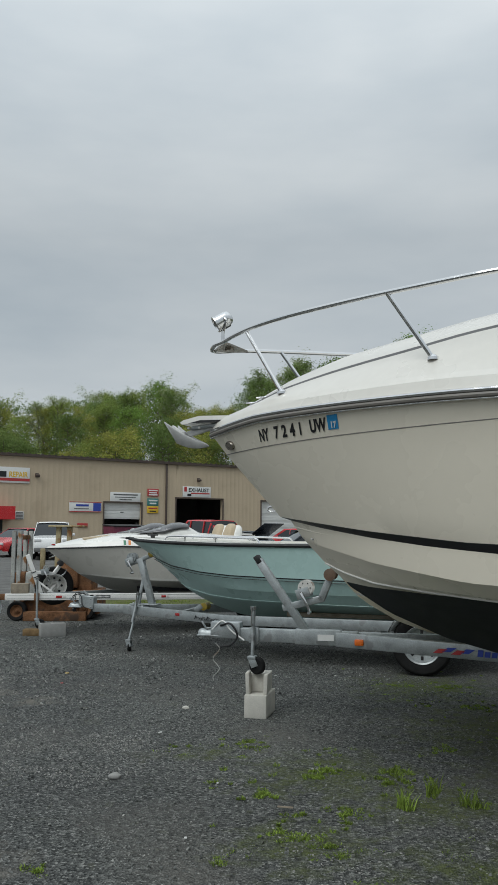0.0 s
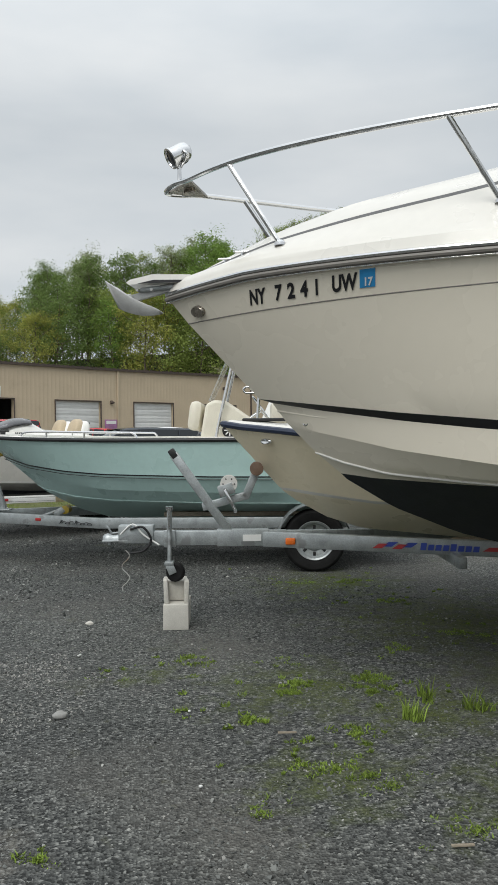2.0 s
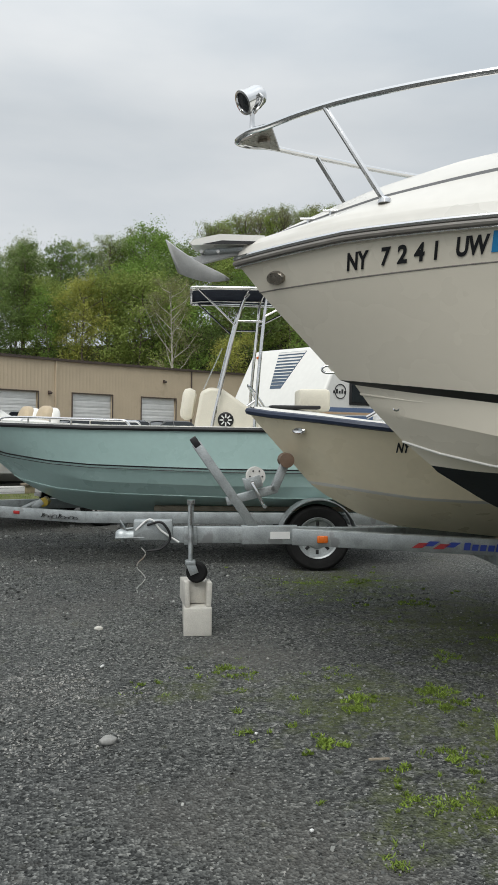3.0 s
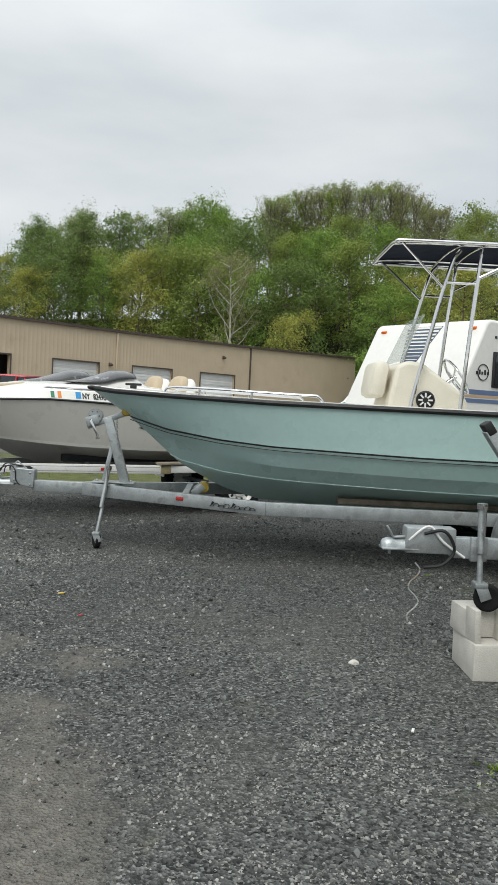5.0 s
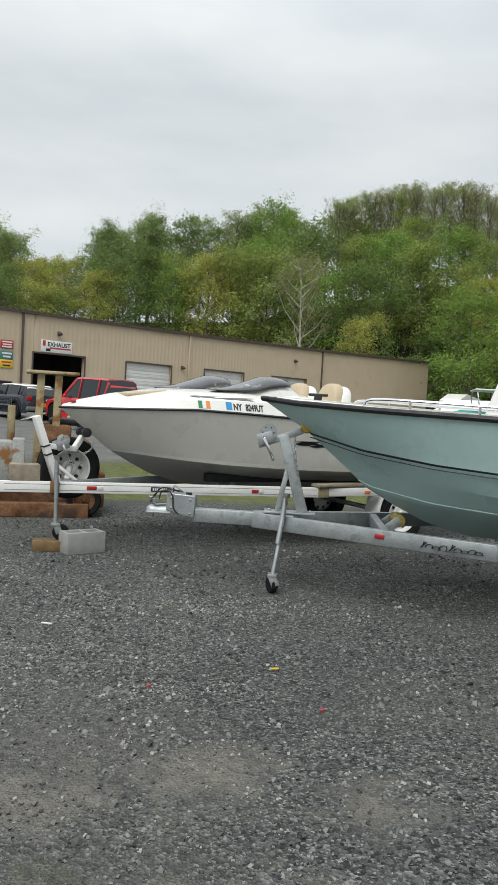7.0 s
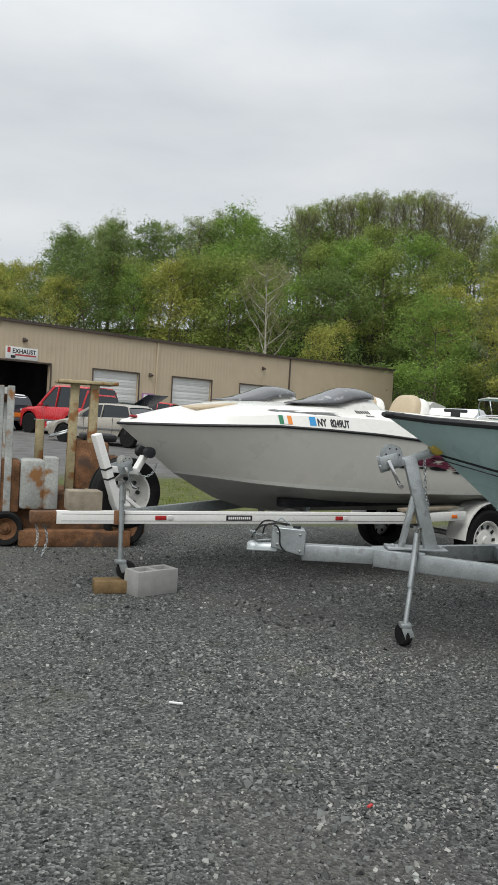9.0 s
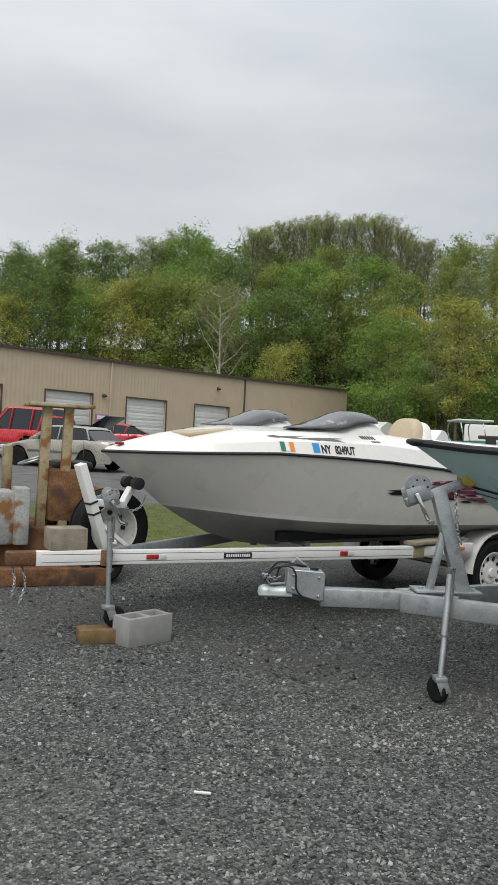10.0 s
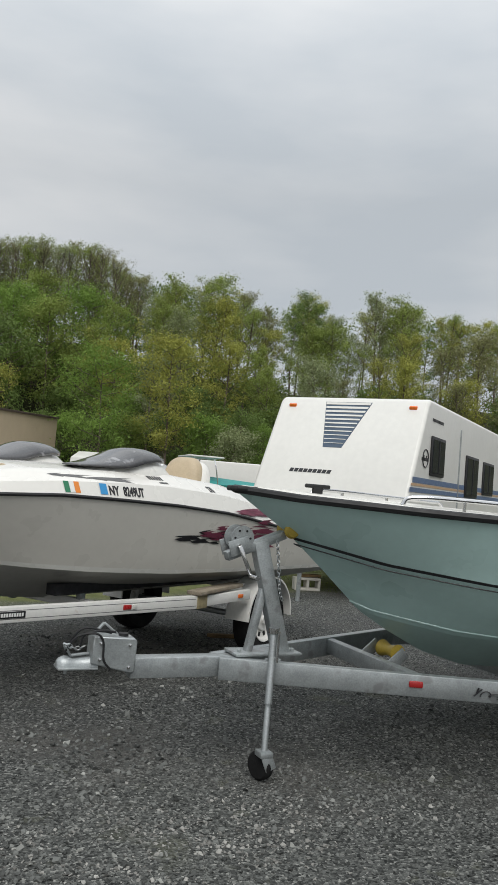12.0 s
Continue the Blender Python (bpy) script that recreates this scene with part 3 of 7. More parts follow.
def pebble_cloud(name, n, spots, smin, smax, material, label, flat=0.6, seed=1, soft=False):
    """Loose chips scattered over boxes (x0, x1, y0, y1, weight), one mesh."""
    rng = np.random.default_rng(seed)
    w = np.array([s[4] for s in spots], float)
    pick = rng.choice(len(spots), n, p=w / w.sum())
    S = np.array([s[:4] for s in spots])[pick]
    x = S[:, 0] + (S[:, 1] - S[:, 0]) * rng.random(n)
    y = S[:, 2] + (S[:, 3] - S[:, 2]) * rng.random(n)
    if soft:
        x = (S[:, 0] + S[:, 1]) / 2 + (S[:, 1] - S[:, 0]) * 0.26 * rng.normal(0, 1, n)
        y = (S[:, 2] + S[:, 3]) / 2 + (S[:, 3] - S[:, 2]) * 0.26 * rng.normal(0, 1, n)
        keep = np.array([noise.noise((a * 2.6, b * 2.6, 9)) + 0.6 * noise.noise((a * 7, b * 7, 2)) for a, b in zip(x, y)]) > -0.12
        x, y = x[keep], y[keep]
        n = len(x)
    size = smin + (smax - smin) * rng.random(n) ** 3
    if not soft:
        size = size * np.array([0.95 + 0.55 * noise.noise((a * 1.6, b * 1.6, 4)) + 0.35 * noise.noise((a * 5, b * 5, 6)) for a, b in zip(x, y)]).clip(0.45, 1.6)
    size = size * np.interp(y, (1.0, 4.5, 6.5, 8.5), (0.62, 0.68, 0.92, 1.05))
    base = np.array([(1, 0, 0), (-0.5, 0.87, 0), (-0.5, -0.87, 0), (0.42, 0.55, 0.85), (-0.7, 0.05, 0.75), (0.35, -0.55, 1.0)])
    tri = np.array([(0, 3, 5), (0, 1, 3), (1, 4, 3), (1, 2, 4), (2, 5, 4), (2, 0, 5), (3, 4, 5)])
    ang = rng.random(n) * 6.283
    jit = 1 + 0.5 * (rng.random((n, 6, 3)) - 0.5)
    v = base[None] * jit * size[:, None, None]
    v[:, :, 2] *= flat * (0.6 + 0.8 * rng.random(n))[:, None]
    tx, ty = rng.normal(0, 0.38, n)[:, None], rng.normal(0, 0.38, n)[:, None]
    v[:, :, 2] += v[:, :, 0] * tx + v[:, :, 1] * ty
    c, s = np.cos(ang)[:, None], np.sin(ang)[:, None]
    X = v[:, :, 0] * c - v[:, :, 1] * s + x[:, None]
    Y = v[:, :, 0] * s + v[:, :, 1] * c + y[:, None]
    Z = v[:, :, 2] - size[:, None] * 0.15 + np.array([ground_z(a, b) + 0.012 * noise.noise((a * 0.9, b * 0.9, 3)) for a, b in zip(x, y)])[:, None]
    co = np.stack([X, Y, Z], 2).reshape(-1, 3)
    f = (tri[None] + (np.arange(n) * 6)[:, None, None]).reshape(-1, 3)
    me = bpy.data.meshes.new(name)
    me.from_pydata(co.tolist(), [], f.tolist())
    me.materials.append(material)
    return tagged(new(name, me), label, "gravel", kind="stuff")


pebble_cloud("gravel", 106000, [(-5.5, 3.0, 1.2, 6.5, 4), (-5.0, 2.0, 6.5, 9.5, 3.2), (-5.5, 2.5, 9.5, 14, 2.0)], 0.004, 0.0135, M["stone"],
             "loose grey crushed-stone chips covering the yard")
pebble_cloud("gravel", 15000, [(-5, 2.6, 1.5, 7, 3), (-5, 1.5, 7, 13, 3)], 0.010, 0.021, M["stone"], "scattered larger gravel stones on the yard", seed=3, flat=0.75)


pebble_cloud("gravel", 11500, [(-1.9, 0.2, 4.3, 5.3, 3.5), (-1.6, -0.2, 3.6, 4.6, 2), (-3.4, -1.2, 8.4, 9.4, 2), (-3.6, -1.9, 7.0, 8.0, 1.5), (-3.2, -0.6, 5.4, 7.4, 2.0), (0.0, 1.4, 2.2, 3.2, 0.7), (-4.8, -3.4, 9.0, 10.2, 0.8)], 0.005, 0.015, M["stone_pale"],
             "paler loose gravel scattered in patches on the yard", seed=4, soft=True)


def blades(name, n, spots, hmin, hmax, wid, material, label, seed=5, lean_by=1.3):
    """Grass blades in tufts at (x, y, radius)."""
    rng = np.random.default_rng(seed)
    co, fc = [], []
    for i in range(n):
        sx, sy, sr = spots[rng.integers(len(spots))]
        a, r = rng.random() * 6.283, sr * math.sqrt(rng.random())
        g = noise.noise((sx * 5 + r * 4 * math.cos(a), sy * 5 + r * 4 * math.sin(a), 7))
        if g < -0.05:
            continue
        x, y = sx + r * math.cos(a), sy + r * math.sin(a)
        h = hmin + (hmax - hmin) * rng.random() ** 2
        t, lean = rng.random() * 6.283, (rng.random(2) - 0.5) * h * lean_by
        z = ground_z(x, y) - 0.004
        dx, dy = wid * math.cos(t), wid * math.sin(t)
        k = len(co)
        co += [(x - dx, y - dy, z), (x + dx, y + dy, z), (x + lean[0] * 0.4 + dx * 0.7, y + lean[1] * 0.4 + dy * 0.7, z + h * 0.6),
               (x + lean[0] * 0.4 - dx * 0.7, y + lean[1] * 0.4 - dy * 0.7, z + h * 0.6), (x + lean[0], y + lean[1], z + h)]
        fc += [(k, k + 1, k + 2, k + 3), (k + 3, k + 2, k + 4)]
    me = bpy.data.meshes.new(name)
    me.from_pydata(co, [], fc)
    me.materials.append(material)
    return tagged(new(name, me), label, "grass", kind="stuff")


rg = random.Random(11)
# low weeds: mats of small leaves, thinning out round their middles
MATS = ((0.82, 4.14, 0.17), (0.72, 3.04, 0.20), (0.36, 4.77, 0.09), (1.31, 4.05, 0.16), (2.17, 6.39, 0.22), (0.93, 2.98, 0.14), (1.01, 4.73, 0.13), (0.92, 4.3, 0.15),
        (0.28, 4.02, 0.08), (0.34, 4.93, 0.11), (1.36, 4.3, 0.15), (0.40, 2.76, 0.09), (1.78, 4.84, 0.14), (-0.26, 4.72, 0.10), (2.1, 7.25, 0.28), (1.6, 6.7, 0.14),
        (0.97, 2.85, 0.09), (0.11, 4.80, 0.09), (-0.42, 2.56, 0.06), (0.75, 3.3, 0.09), (1.03, 3.45, 0.10), (1.15, 2.45, 0.14), (1.66, 7.25, 0.24), (0.55, 3.76, 0.08),
        (-0.44, 4.66, 0.07), (1.7, 3.0, 0.16), (2.4, 5.2, 0.25))
tufts = []
for a, b, r in MATS:
    for _ in range(int(10 + 420 * r * r)):
        d, q = r * abs(rg.gauss(0, 0.75)), rg.random() * 6.283
        tufts.append((a + d * math.cos(q) * 1.35, b + d * math.sin(q), 0.012 + 0.03 * rg.random()))
for a, b, rx, ry in MOSS:
    for _ in range(int(3 + 7 * rx * ry)):
        tufts.append((a + rx * 0.8 * (rg.random() * 2 - 1), b + ry * 0.8 * (rg.random() * 2 - 1), 0.008 + 0.03 * rg.random() ** 2))
blades("weeds", 30000, tufts, 0.004, 0.022, 0.0036, M["weed"], "low bright green weeds growing through the gravel", lean_by=2.6)
blades("tall_weeds", 420, [(1.34, 3.6, 0.03), (1.37, 3.55, 0.035), (1.54, 3.8, 0.04), (1.56, 3.9, 0.04), (1.72, 3.66, 0.05), (1.78, 3.6, 0.05), (1.76, 3.5, 0.04)], 0.02, 0.13, 0.004, M["weed"],
       "taller green weed tufts standing in the gravel", seed=6)
verge = [(-4 + 0.35 * i + rg.random(), 15.2 + 5 * rg.random(), 0.9) for i in range(40)]
blades("verge_grass", 16000, verge, 0.02, 0.05, 0.005, M["grass"], "mown green grass verge between gravel and asphalt", seed=8)
far_verge = [(20 + 40 * rg.random(), 35 + 30 * rg.random(), 2.5) for i in range(140)]
blades("verge_grass", 9000, far_verge, 0.1, 0.3, 0.012, M["grass"], "rough grass at the foot of the wooded slope", seed=9)

# ---- warehouse ----
WU = Vector((0.774, 0.633, 0)).normalized()
WM = Matrix.Translation((-10.3, 61.0, 0)) @ Matrix(((WU.x, -WU.y, 0, 0), (WU.y, WU.x, 0, 0), (0, 0, 1, 0), (0, 0, 0, 1)))
house = thing("warehouse", WM, "long low tan metal-clad warehouse with brown roof edge and garage doors", "building")
BASE = 0.2
DOORS = ((-6.1, -3.05, 3.75), (0.0, 4.3, 4.22), (8.2, 12.8, 4.2), (16.6, 21.4, 4.22), (25.3, 30.3, 4.2))
LEFT, RIGHT, DEPTH = -34.0, 53.2, 16.0


def eave(x):
    return float(np.interp(x, (-34, -14, 15, 33, 53.2), (6.85, 6.9, 6.98, 7.2, 7.64)))


def wall_panel(bm, x0, x1, z0, z1f, y=0.0, rib=0.4):
    """Ribbed siding between two places; the top follows the eave when z1f is callable."""
    n = max(1, int(round((x1 - x0) / rib)))
    prev = None
    for i in range(n):
        a, b = x0 + (x1 - x0) * i / n, x0 + (x1 - x0) * (i + 1) / n
        w = (b - a)
        for xa, xb, ya, yb in ((a, a + w * 0.78, y, y), (a + w * 0.78, a + w * 0.84, y, y - 0.006), (a + w * 0.84, a + w * 0.94, y - 0.006, y - 0.006), (a + w * 0.94, b, y - 0.006, y)):
            za, zb = (z1f(xa), z1f(xb)) if callable(z1f) else (z1f, z1f)
            bm.faces.new([bm.verts.new(p) for p in ((xa, ya, z0), (xb, yb, z0), (xb, yb, zb), (xa, ya, za))])


bm = B()
edges = [LEFT]
for a, b, t in DOORS:
    edges += [a, b]
edges.append(RIGHT)
for i in range(0, len(edges) - 2, 2):
    wall_panel(bm, edges[i], edges[i + 1], BASE, eave)
wall_panel(bm, DOORS[-1][1], 32.7, BASE, eave)
wall_panel(bm, 32.7, RIGHT, BASE, eave, 0.0, 2.6)
for a, b, t in DOORS:
    wall_panel(bm, a, b, t, eave)
seal(bm, 0.001)
part("wall", bm, M["wall_tan"], house)
bm = B()
box(bm, (RIGHT - 0.05, DEPTH / 2, 3.9), (0.1, DEPTH, 7.4))
box(bm, (LEFT + 0.05, DEPTH / 2, 3.5), (0.1, DEPTH, 6.6))
box(bm, ((LEFT + RIGHT) / 2, DEPTH, 3.5), (RIGHT - LEFT, 0.1, 6.6))
for a, b, t in DOORS:
    for xx in (a, b):
        box(bm, (xx + (0.04 if xx == b else -0.04), 0.15, t / 2 + 0.1), (0.08, 0.3, t - 0.2))
    box(bm, ((a + b) / 2, 0.15, t + 0.05), (b - a + 0.16, 0.3, 0.1))
part("end_wall", bm, M["wall_tan"], house)
bm = B()
for i in range(24):
    a, b = LEFT + (RIGHT - LEFT) * i / 24, LEFT + (RIGHT - LEFT) * (i + 1) / 24
    v = [(a - 0.01, -0.22, eave(a) - 0.06), (b, -0.22, eave(b) - 0.06), (b, -0.22, eave(b) + 0.12), (a, -0.22, eave(a) + 0.12), (b, DEPTH / 2, eave(b) + 0.75), (a, DEPTH / 2, eave(a) + 0.75),
         (b, DEPTH + 0.2, eave(b) - 0.1), (a, DEPTH + 0.2, eave(a) - 0.1), (a, 0.0, eave(a) - 0.06), (b, 0.0, eave(b) - 0.06)]
    V = [bm.verts.new(p) for p in v]
    for f in ((0, 1, 2, 3), (3, 2, 4, 5), (5, 4, 6, 7), (0, 8, 9, 1)):
        bm.faces.new([V[k] for k in f])
for k in range(180):
    x = LEFT + 0.25 + k * (RIGHT - LEFT - 0.5) / 179
    box(bm, (x, -0.2, eave(x) + 0.14), (0.09, 0.2, 0.05))
part("roof", bm, M["roof_brown"], house)
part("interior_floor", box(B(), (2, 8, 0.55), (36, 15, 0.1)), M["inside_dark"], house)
bm = B()
box(bm, (-1, 9, 3.4), (18, 0.1, 6))
box(bm, (-9.2, 4.7, 3.4), (0.1, 8.5, 6))
box(bm, (7.2, 4.7, 3.4), (0.1, 8.5, 6))
box(bm, (-1, 4.6, 6.45), (17, 9, 0.08))
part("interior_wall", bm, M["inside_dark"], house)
bm = B()
for k in range(5):
    box(bm, (1.2, 7.5, 1.0 + 0.55 * k), (2.6, 0.6, 0.06))
    for j in range(7):
        box(bm, (0.2 + 0.33 * j, 7.4, 1.15 + 0.55 * k), (0.2, 0.3, 0.1 + 0.15 * rg.random()))
part("shelving", bm, M["door_white"], house)
for a, b, t in DOORS:
    fr = B()
    for xx in (a - 0.05, b + 0.05):
        box(fr, (xx, -0.05, t / 2 + 0.15), (0.1, 0.06, t - 0.1), None, 0.01)
    box(fr, ((a + b) / 2, -0.05, t + 0.05), (b - a + 0.2, 0.06, 0.1), None, 0.01)
    part("door_frame", fr, M["roof_brown"], house)
for a, b, t, low in ((8.2, 12.8, 4.2, 0.7), (16.6, 21.4, 4.22, 0.7), (25.3, 30.3, 4.2, 0.7), (-6.1, -3.05, 3.75, 2.55)):
    d = part("garage_door", box(B(), ((a + b) / 2, 0.215, (t + low) / 2), (b - a - 0.02, 0.02, t - low)), M["door_white"], house, "white sectional garage door")
    rows = int(round((t - low) / 0.55))
    for k in range(rows):
        bm = B()
        z0, z1 = low + (t - low) * k / rows, low + (t - low) * (k + 1) / rows
        box(bm, ((a + b) / 2, 0.18, (z0 + z1) / 2), (b - a - 0.04, 0.05, z1 - z0 - 0.015), None, 0.008)
        for zz in (0.3, 0.68):
            box(bm, ((a + b) / 2, 0.152, z0 + (z1 - z0) * zz), (b - a - 0.2, 0.02, 0.05), None, 0.005)
        part("door_panel", bm, M["door_white"], d)
    part("door_latch", box(B(), ((a + b) / 2, 0.14, low + 0.5), (0.25, 0.03, 0.06)), M["cargrey"], d)
for x, r, mm in ((-0.92, 0.07, "roof_brown"), (14.7, 0.07, "wall_tan"), (32.7, 0.07, "roof_brown")):
    part("downspout", box(B(), (x, -0.09, eave(x) / 2 + 0.3), (r * 2, 0.1, eave(x) - 0.7), None, 0.01), M[mm], house)
for x, z in ((-11.32, 5.55), (2.0, 5.75), (28.5, 5.9), (14.0, 4.2)):
    lp = B()
    box(lp, (x, -0.06, z), (0.24, 0.12, 0.3), None, 0.03)
    box(lp, (x, -0.2, z - 0.02), (0.3, 0.22, 0.16), Matrix.Rotation(0.5, 3, "X"), 0.03)
    part("wall_lamp", lp, M["roof_brown"], house)


def sign(x0, x1, z0, z1, m, label, bars=(), text=None):
    s = thing("wall_sign", WM @ Matrix.Translation((x0, -0.05, z0)), label, "sign", "signs on the warehouse wall")
    w, h = x1 - x0, z1 - z0
    part("board", box(B(), (w / 2, 0, h / 2), (w, 0.05, h), None, 0.008), M[m], s)
    for fx0, fx1, fz0, fz1, mm in bars:
        part("print_bar", box(B(), ((fx0 + fx1) / 2 * w, -0.03, (fz0 + fz1) / 2 * h), ((fx1 - fx0) * w, 0.012, (fz1 - fz0) * h)), M[mm], s)
    if text:
        body, tx, tz, tw, th, mm = text
        t = words(body, 1.0, 0.004)
        mx = max(v.co.x for v in t.verts)
        mz = max(v.co.z for v in t.verts)
        for v in t.verts:
            v.co = Vector((tx * w + v.co.x / mx * tw * w, v.co.y - 0.032, tz * h + v.co.z / mz * th * h))
        part("lettering", t, M[mm], s)


sign(0.55, 3.15, 4.36, 5.2, "sign_white", "white banner with black lettering and red stripe over the door",
     ((0.28, 0.95, 0.3, 0.42, "sign_red"), (0.05, 0.14, 0.5, 0.95, "sign_red"), (0.16, 0.3, 0.08, 0.3, "ink")), ("EXHAUST", 0.2, 0.5, 0.74, 0.36, "ink"))
sign(-5.65, -3.15, 3.86, 4.55, "sign_white", "long white sign over a garage door",
     ((0.1, 0.9, 0.68, 0.82, "cargrey"), (0.15, 0.85, 0.42, 0.5, "cargrey"), (0.3, 0.7, 0.16, 0.26, "cargrey")))
sign(-2.55, -1.6, 4.32, 4.9, "sign_red", "dark red square sign on the siding", ((0.1, 0.9, 0.7, 0.85, "sign_white"), (0.15, 0.85, 0.4, 0.55, "sign_white"), (0.1, 0.9, 0.12, 0.28, "sign_white")))
sign(-2.55, -1.6, 3.6, 4.16, "sign_teal", "teal square sign on the siding", ((0.1, 0.9, 0.6, 0.8, "sign_white"), (0.2, 0.8, 0.2, 0.4, "sign_white")))
sign(-2.55, -1.6, 3.02, 3.56, "sign_yellow", "yellow square sign on the siding", ((0.1, 0.9, 0.62, 0.8, "sign_red"), (0.2, 0.8, 0.2, 0.36, "ink")))
sign(-8.85, -6.35, 3.02, 3.76, "sign_white", "white banner with blue print on the siding",
     ((0, 1, 0.93, 1, "sign_red"), (0, 1, 0, 0.07, "sign_red"), (0.2, 0.6, 0.55, 0.75, "sign_blue"), (0.15, 0.6, 0.28, 0.36, "cargrey"), (0.74, 0.98, 0.1, 0.9, "sign_blue")))
sign(-16.2, -11.85, 4.95, 6.05, "sign_white", "large repair sign with yellow letters on white",
     ((0.0, 1.0, 0.12, 0.3, "sign_red"), (0.3, 0.62, 0.36, 0.72, "ink")), ("REPAIR", 0.66, 0.38, 0.31, 0.34, "sign_yellow"))
sign(13.25, 14.6, 1.6, 2.7, "purple", "purple poster on the siding between doors", ((0.1, 0.9, 0.65, 0.9, "sign_white"),))
sign(-8.2, -7.4, 1.9, 2.2, "sign_red", "small red sign on the siding")
aw = thing("awning", WM @ Matrix.Translation((-14.6, 0, 2.4)), "red awning over the office door", "awning")
part("canopy", prism(B(), [(-1.4, 0.0), (-1.4, 0.25), (-1.4, 0.9), (1.55, 0.9), (1.55, 0.0)], -0.9, -0.05), M["red_paint"], aw)
part("office_door", box(B(), (0, -0.06, -0.75), (1.9, 0.06, 1.7)), M["glass_dark"], aw)
vt = thing("wall_vent", WM @ Matrix.Translation((-12.5, -0.05, 2.7)), "small pale louvred wall vent", "vent")
part("frame", box(B(), (0, 0, 0), (0.62, 0.08, 0.55), None, 0.02), M["door_white"], vt)
for k in range(5):
    part("slat", box(B(), (0, -0.045, -0.2 + 0.1 * k), (0.5, 0.03, 0.05)), M["cargrey"], vt)


# ---- trees ----
# the canopy line: compass angle from the yard, and the height that it reaches 110 m off
CANOPY_AZ = (-35, -22, -17, -14, -10.5, -8.5, -7.5, -5, -3.5, -2.5, 1.6, 5.6, 9, 11, 14, 18.5, 22.7, 25, 27, 31, 34, 36, 38, 40.5, 43, 46, 48, 51, 70)
CANOPY_Z = (20, 20.5, 20.9, 22.2, 23.4, 22.5, 20, 19.8, 21.9, 25, 27, 27.2, 29.6, 28, 30.6, 32.5, 32.3, 29.8, 29.3, 30.4, 28.4, 26.8, 28.9, 25.5, 29.8, 28.5, 26.8, 27.6, 25)


def tree_mesh(seed, height, crown_r, crown_from, leaves, leaf, spread=0.6, limbs=20, puff=0.2, twigs=2):
    """Meshes of one tree: trunk with rising limbs, and a crown of small leaves in clumps on its twigs."""
    rr = random.Random(seed)
    bm = B()
    tips = []
    top = Vector((rr.uniform(-0.6, 0.6), rr.uniform(-0.6, 0.6), height * 0.95))
    ctrl = [Vector((0, 0, -0.6)), Vector((rr.uniform(-0.25, 0.25), rr.uniform(-0.25, 0.25), height * 0.33)), Vector((top.x * 0.7, top.y * 0.7, height * 0.66)), top]
    line = bend(ctrl, 5)
    r0 = height * 0.010 + 0.03
    tube(bm, line, [r0 * (1 - 0.9 * i / (len(line) - 1)) for i in range(len(line))], 6)
    for k in range(limbs):
        f = crown_from + (0.96 - crown_from) * k / (limbs - 1)
        g = f * (len(line) - 1)
        i = min(len(line) - 2, int(g))
        p = line[i].lerp(line[i + 1], g - i)
        a = k * 2.4 + rr.random()
        prof = math.sin(math.pi * min(1, max(0.1, (f - crown_from + 0.1) / (1.16 - crown_from)))) ** 0.6
        reach = crown_r * prof * rr.uniform(0.6, 1.12)
        rise = reach * spread * rr.uniform(0.7, 1.4)
        q = p + Vector((math.cos(a) * reach, math.sin(a) * reach, min(rise, height * 0.99 - p.z)))
        mid = (p + q) / 2 + Vector((math.cos(a), math.sin(a), -0.5)) * 0.1 * reach
        tube(bm, [p, mid, q], [r0 * 0.32, r0 * 0.2, r0 * 0.06], 4)
        for j in range(5):
            t = rr.uniform(0.35, 1.0)
            s = p.lerp(q, t)
            e = s + Vector((rr.gauss(0, 0.9), rr.gauss(0, 0.9), rr.gauss(0.6, 0.6))) * reach * 0.3
            if j < twigs:
                tube(bm, [s, e], [r0 * 0.09, r0 * 0.03], 3)
            tips += [e, s.lerp(e, 0.55)]
        tips.append(q)
    tips += [top, top - Vector((0, 0, 0.7))]
    bmesh.ops.recalc_face_normals(bm, faces=bm.faces)
    tm = bpy.data.meshes.new("trunk")
    bm.to_mesh(tm)
    bm.free()
    rng = np.random.default_rng(seed)
    T = np.array([tuple(t) for t in tips])
    weight = rng.random(len(T)) ** 1.5 + 0.08
    off = rng.normal(0, 1, (leaves, 3)) * np.array([0.6, 0.6, 0.42]) * crown_r * puff
    c = T[rng.choice(len(T), leaves, p=weight / weight.sum())] + off
    # leaves face outwards and up from their clump, with scatter
    nrm = off / (np.linalg.norm(off, axis=1)[:, None] + 1e-6) + np.array([0, 0, 0.5]) + rng.normal(0, 0.45, (leaves, 3))
    nrm /= np.linalg.norm(nrm, axis=1)[:, None]
    u = np.cross(nrm, rng.normal(0, 1, (leaves, 3)))
    u /= np.linalg.norm(u, axis=1)[:, None]
    w = np.cross(nrm, u)
    s = leaf * (0.55 + 0.9 * rng.random(leaves))[:, None]
    co = np.stack([c - u * s, c + w * s * 0.9, c + u * s], 1).reshape(-1, 3)
    cm = bpy.data.meshes.new("crown")
    cm.from_pydata(co.tolist(), [], np.arange(leaves * 3).reshape(-1, 3).tolist())
    return tm, cm


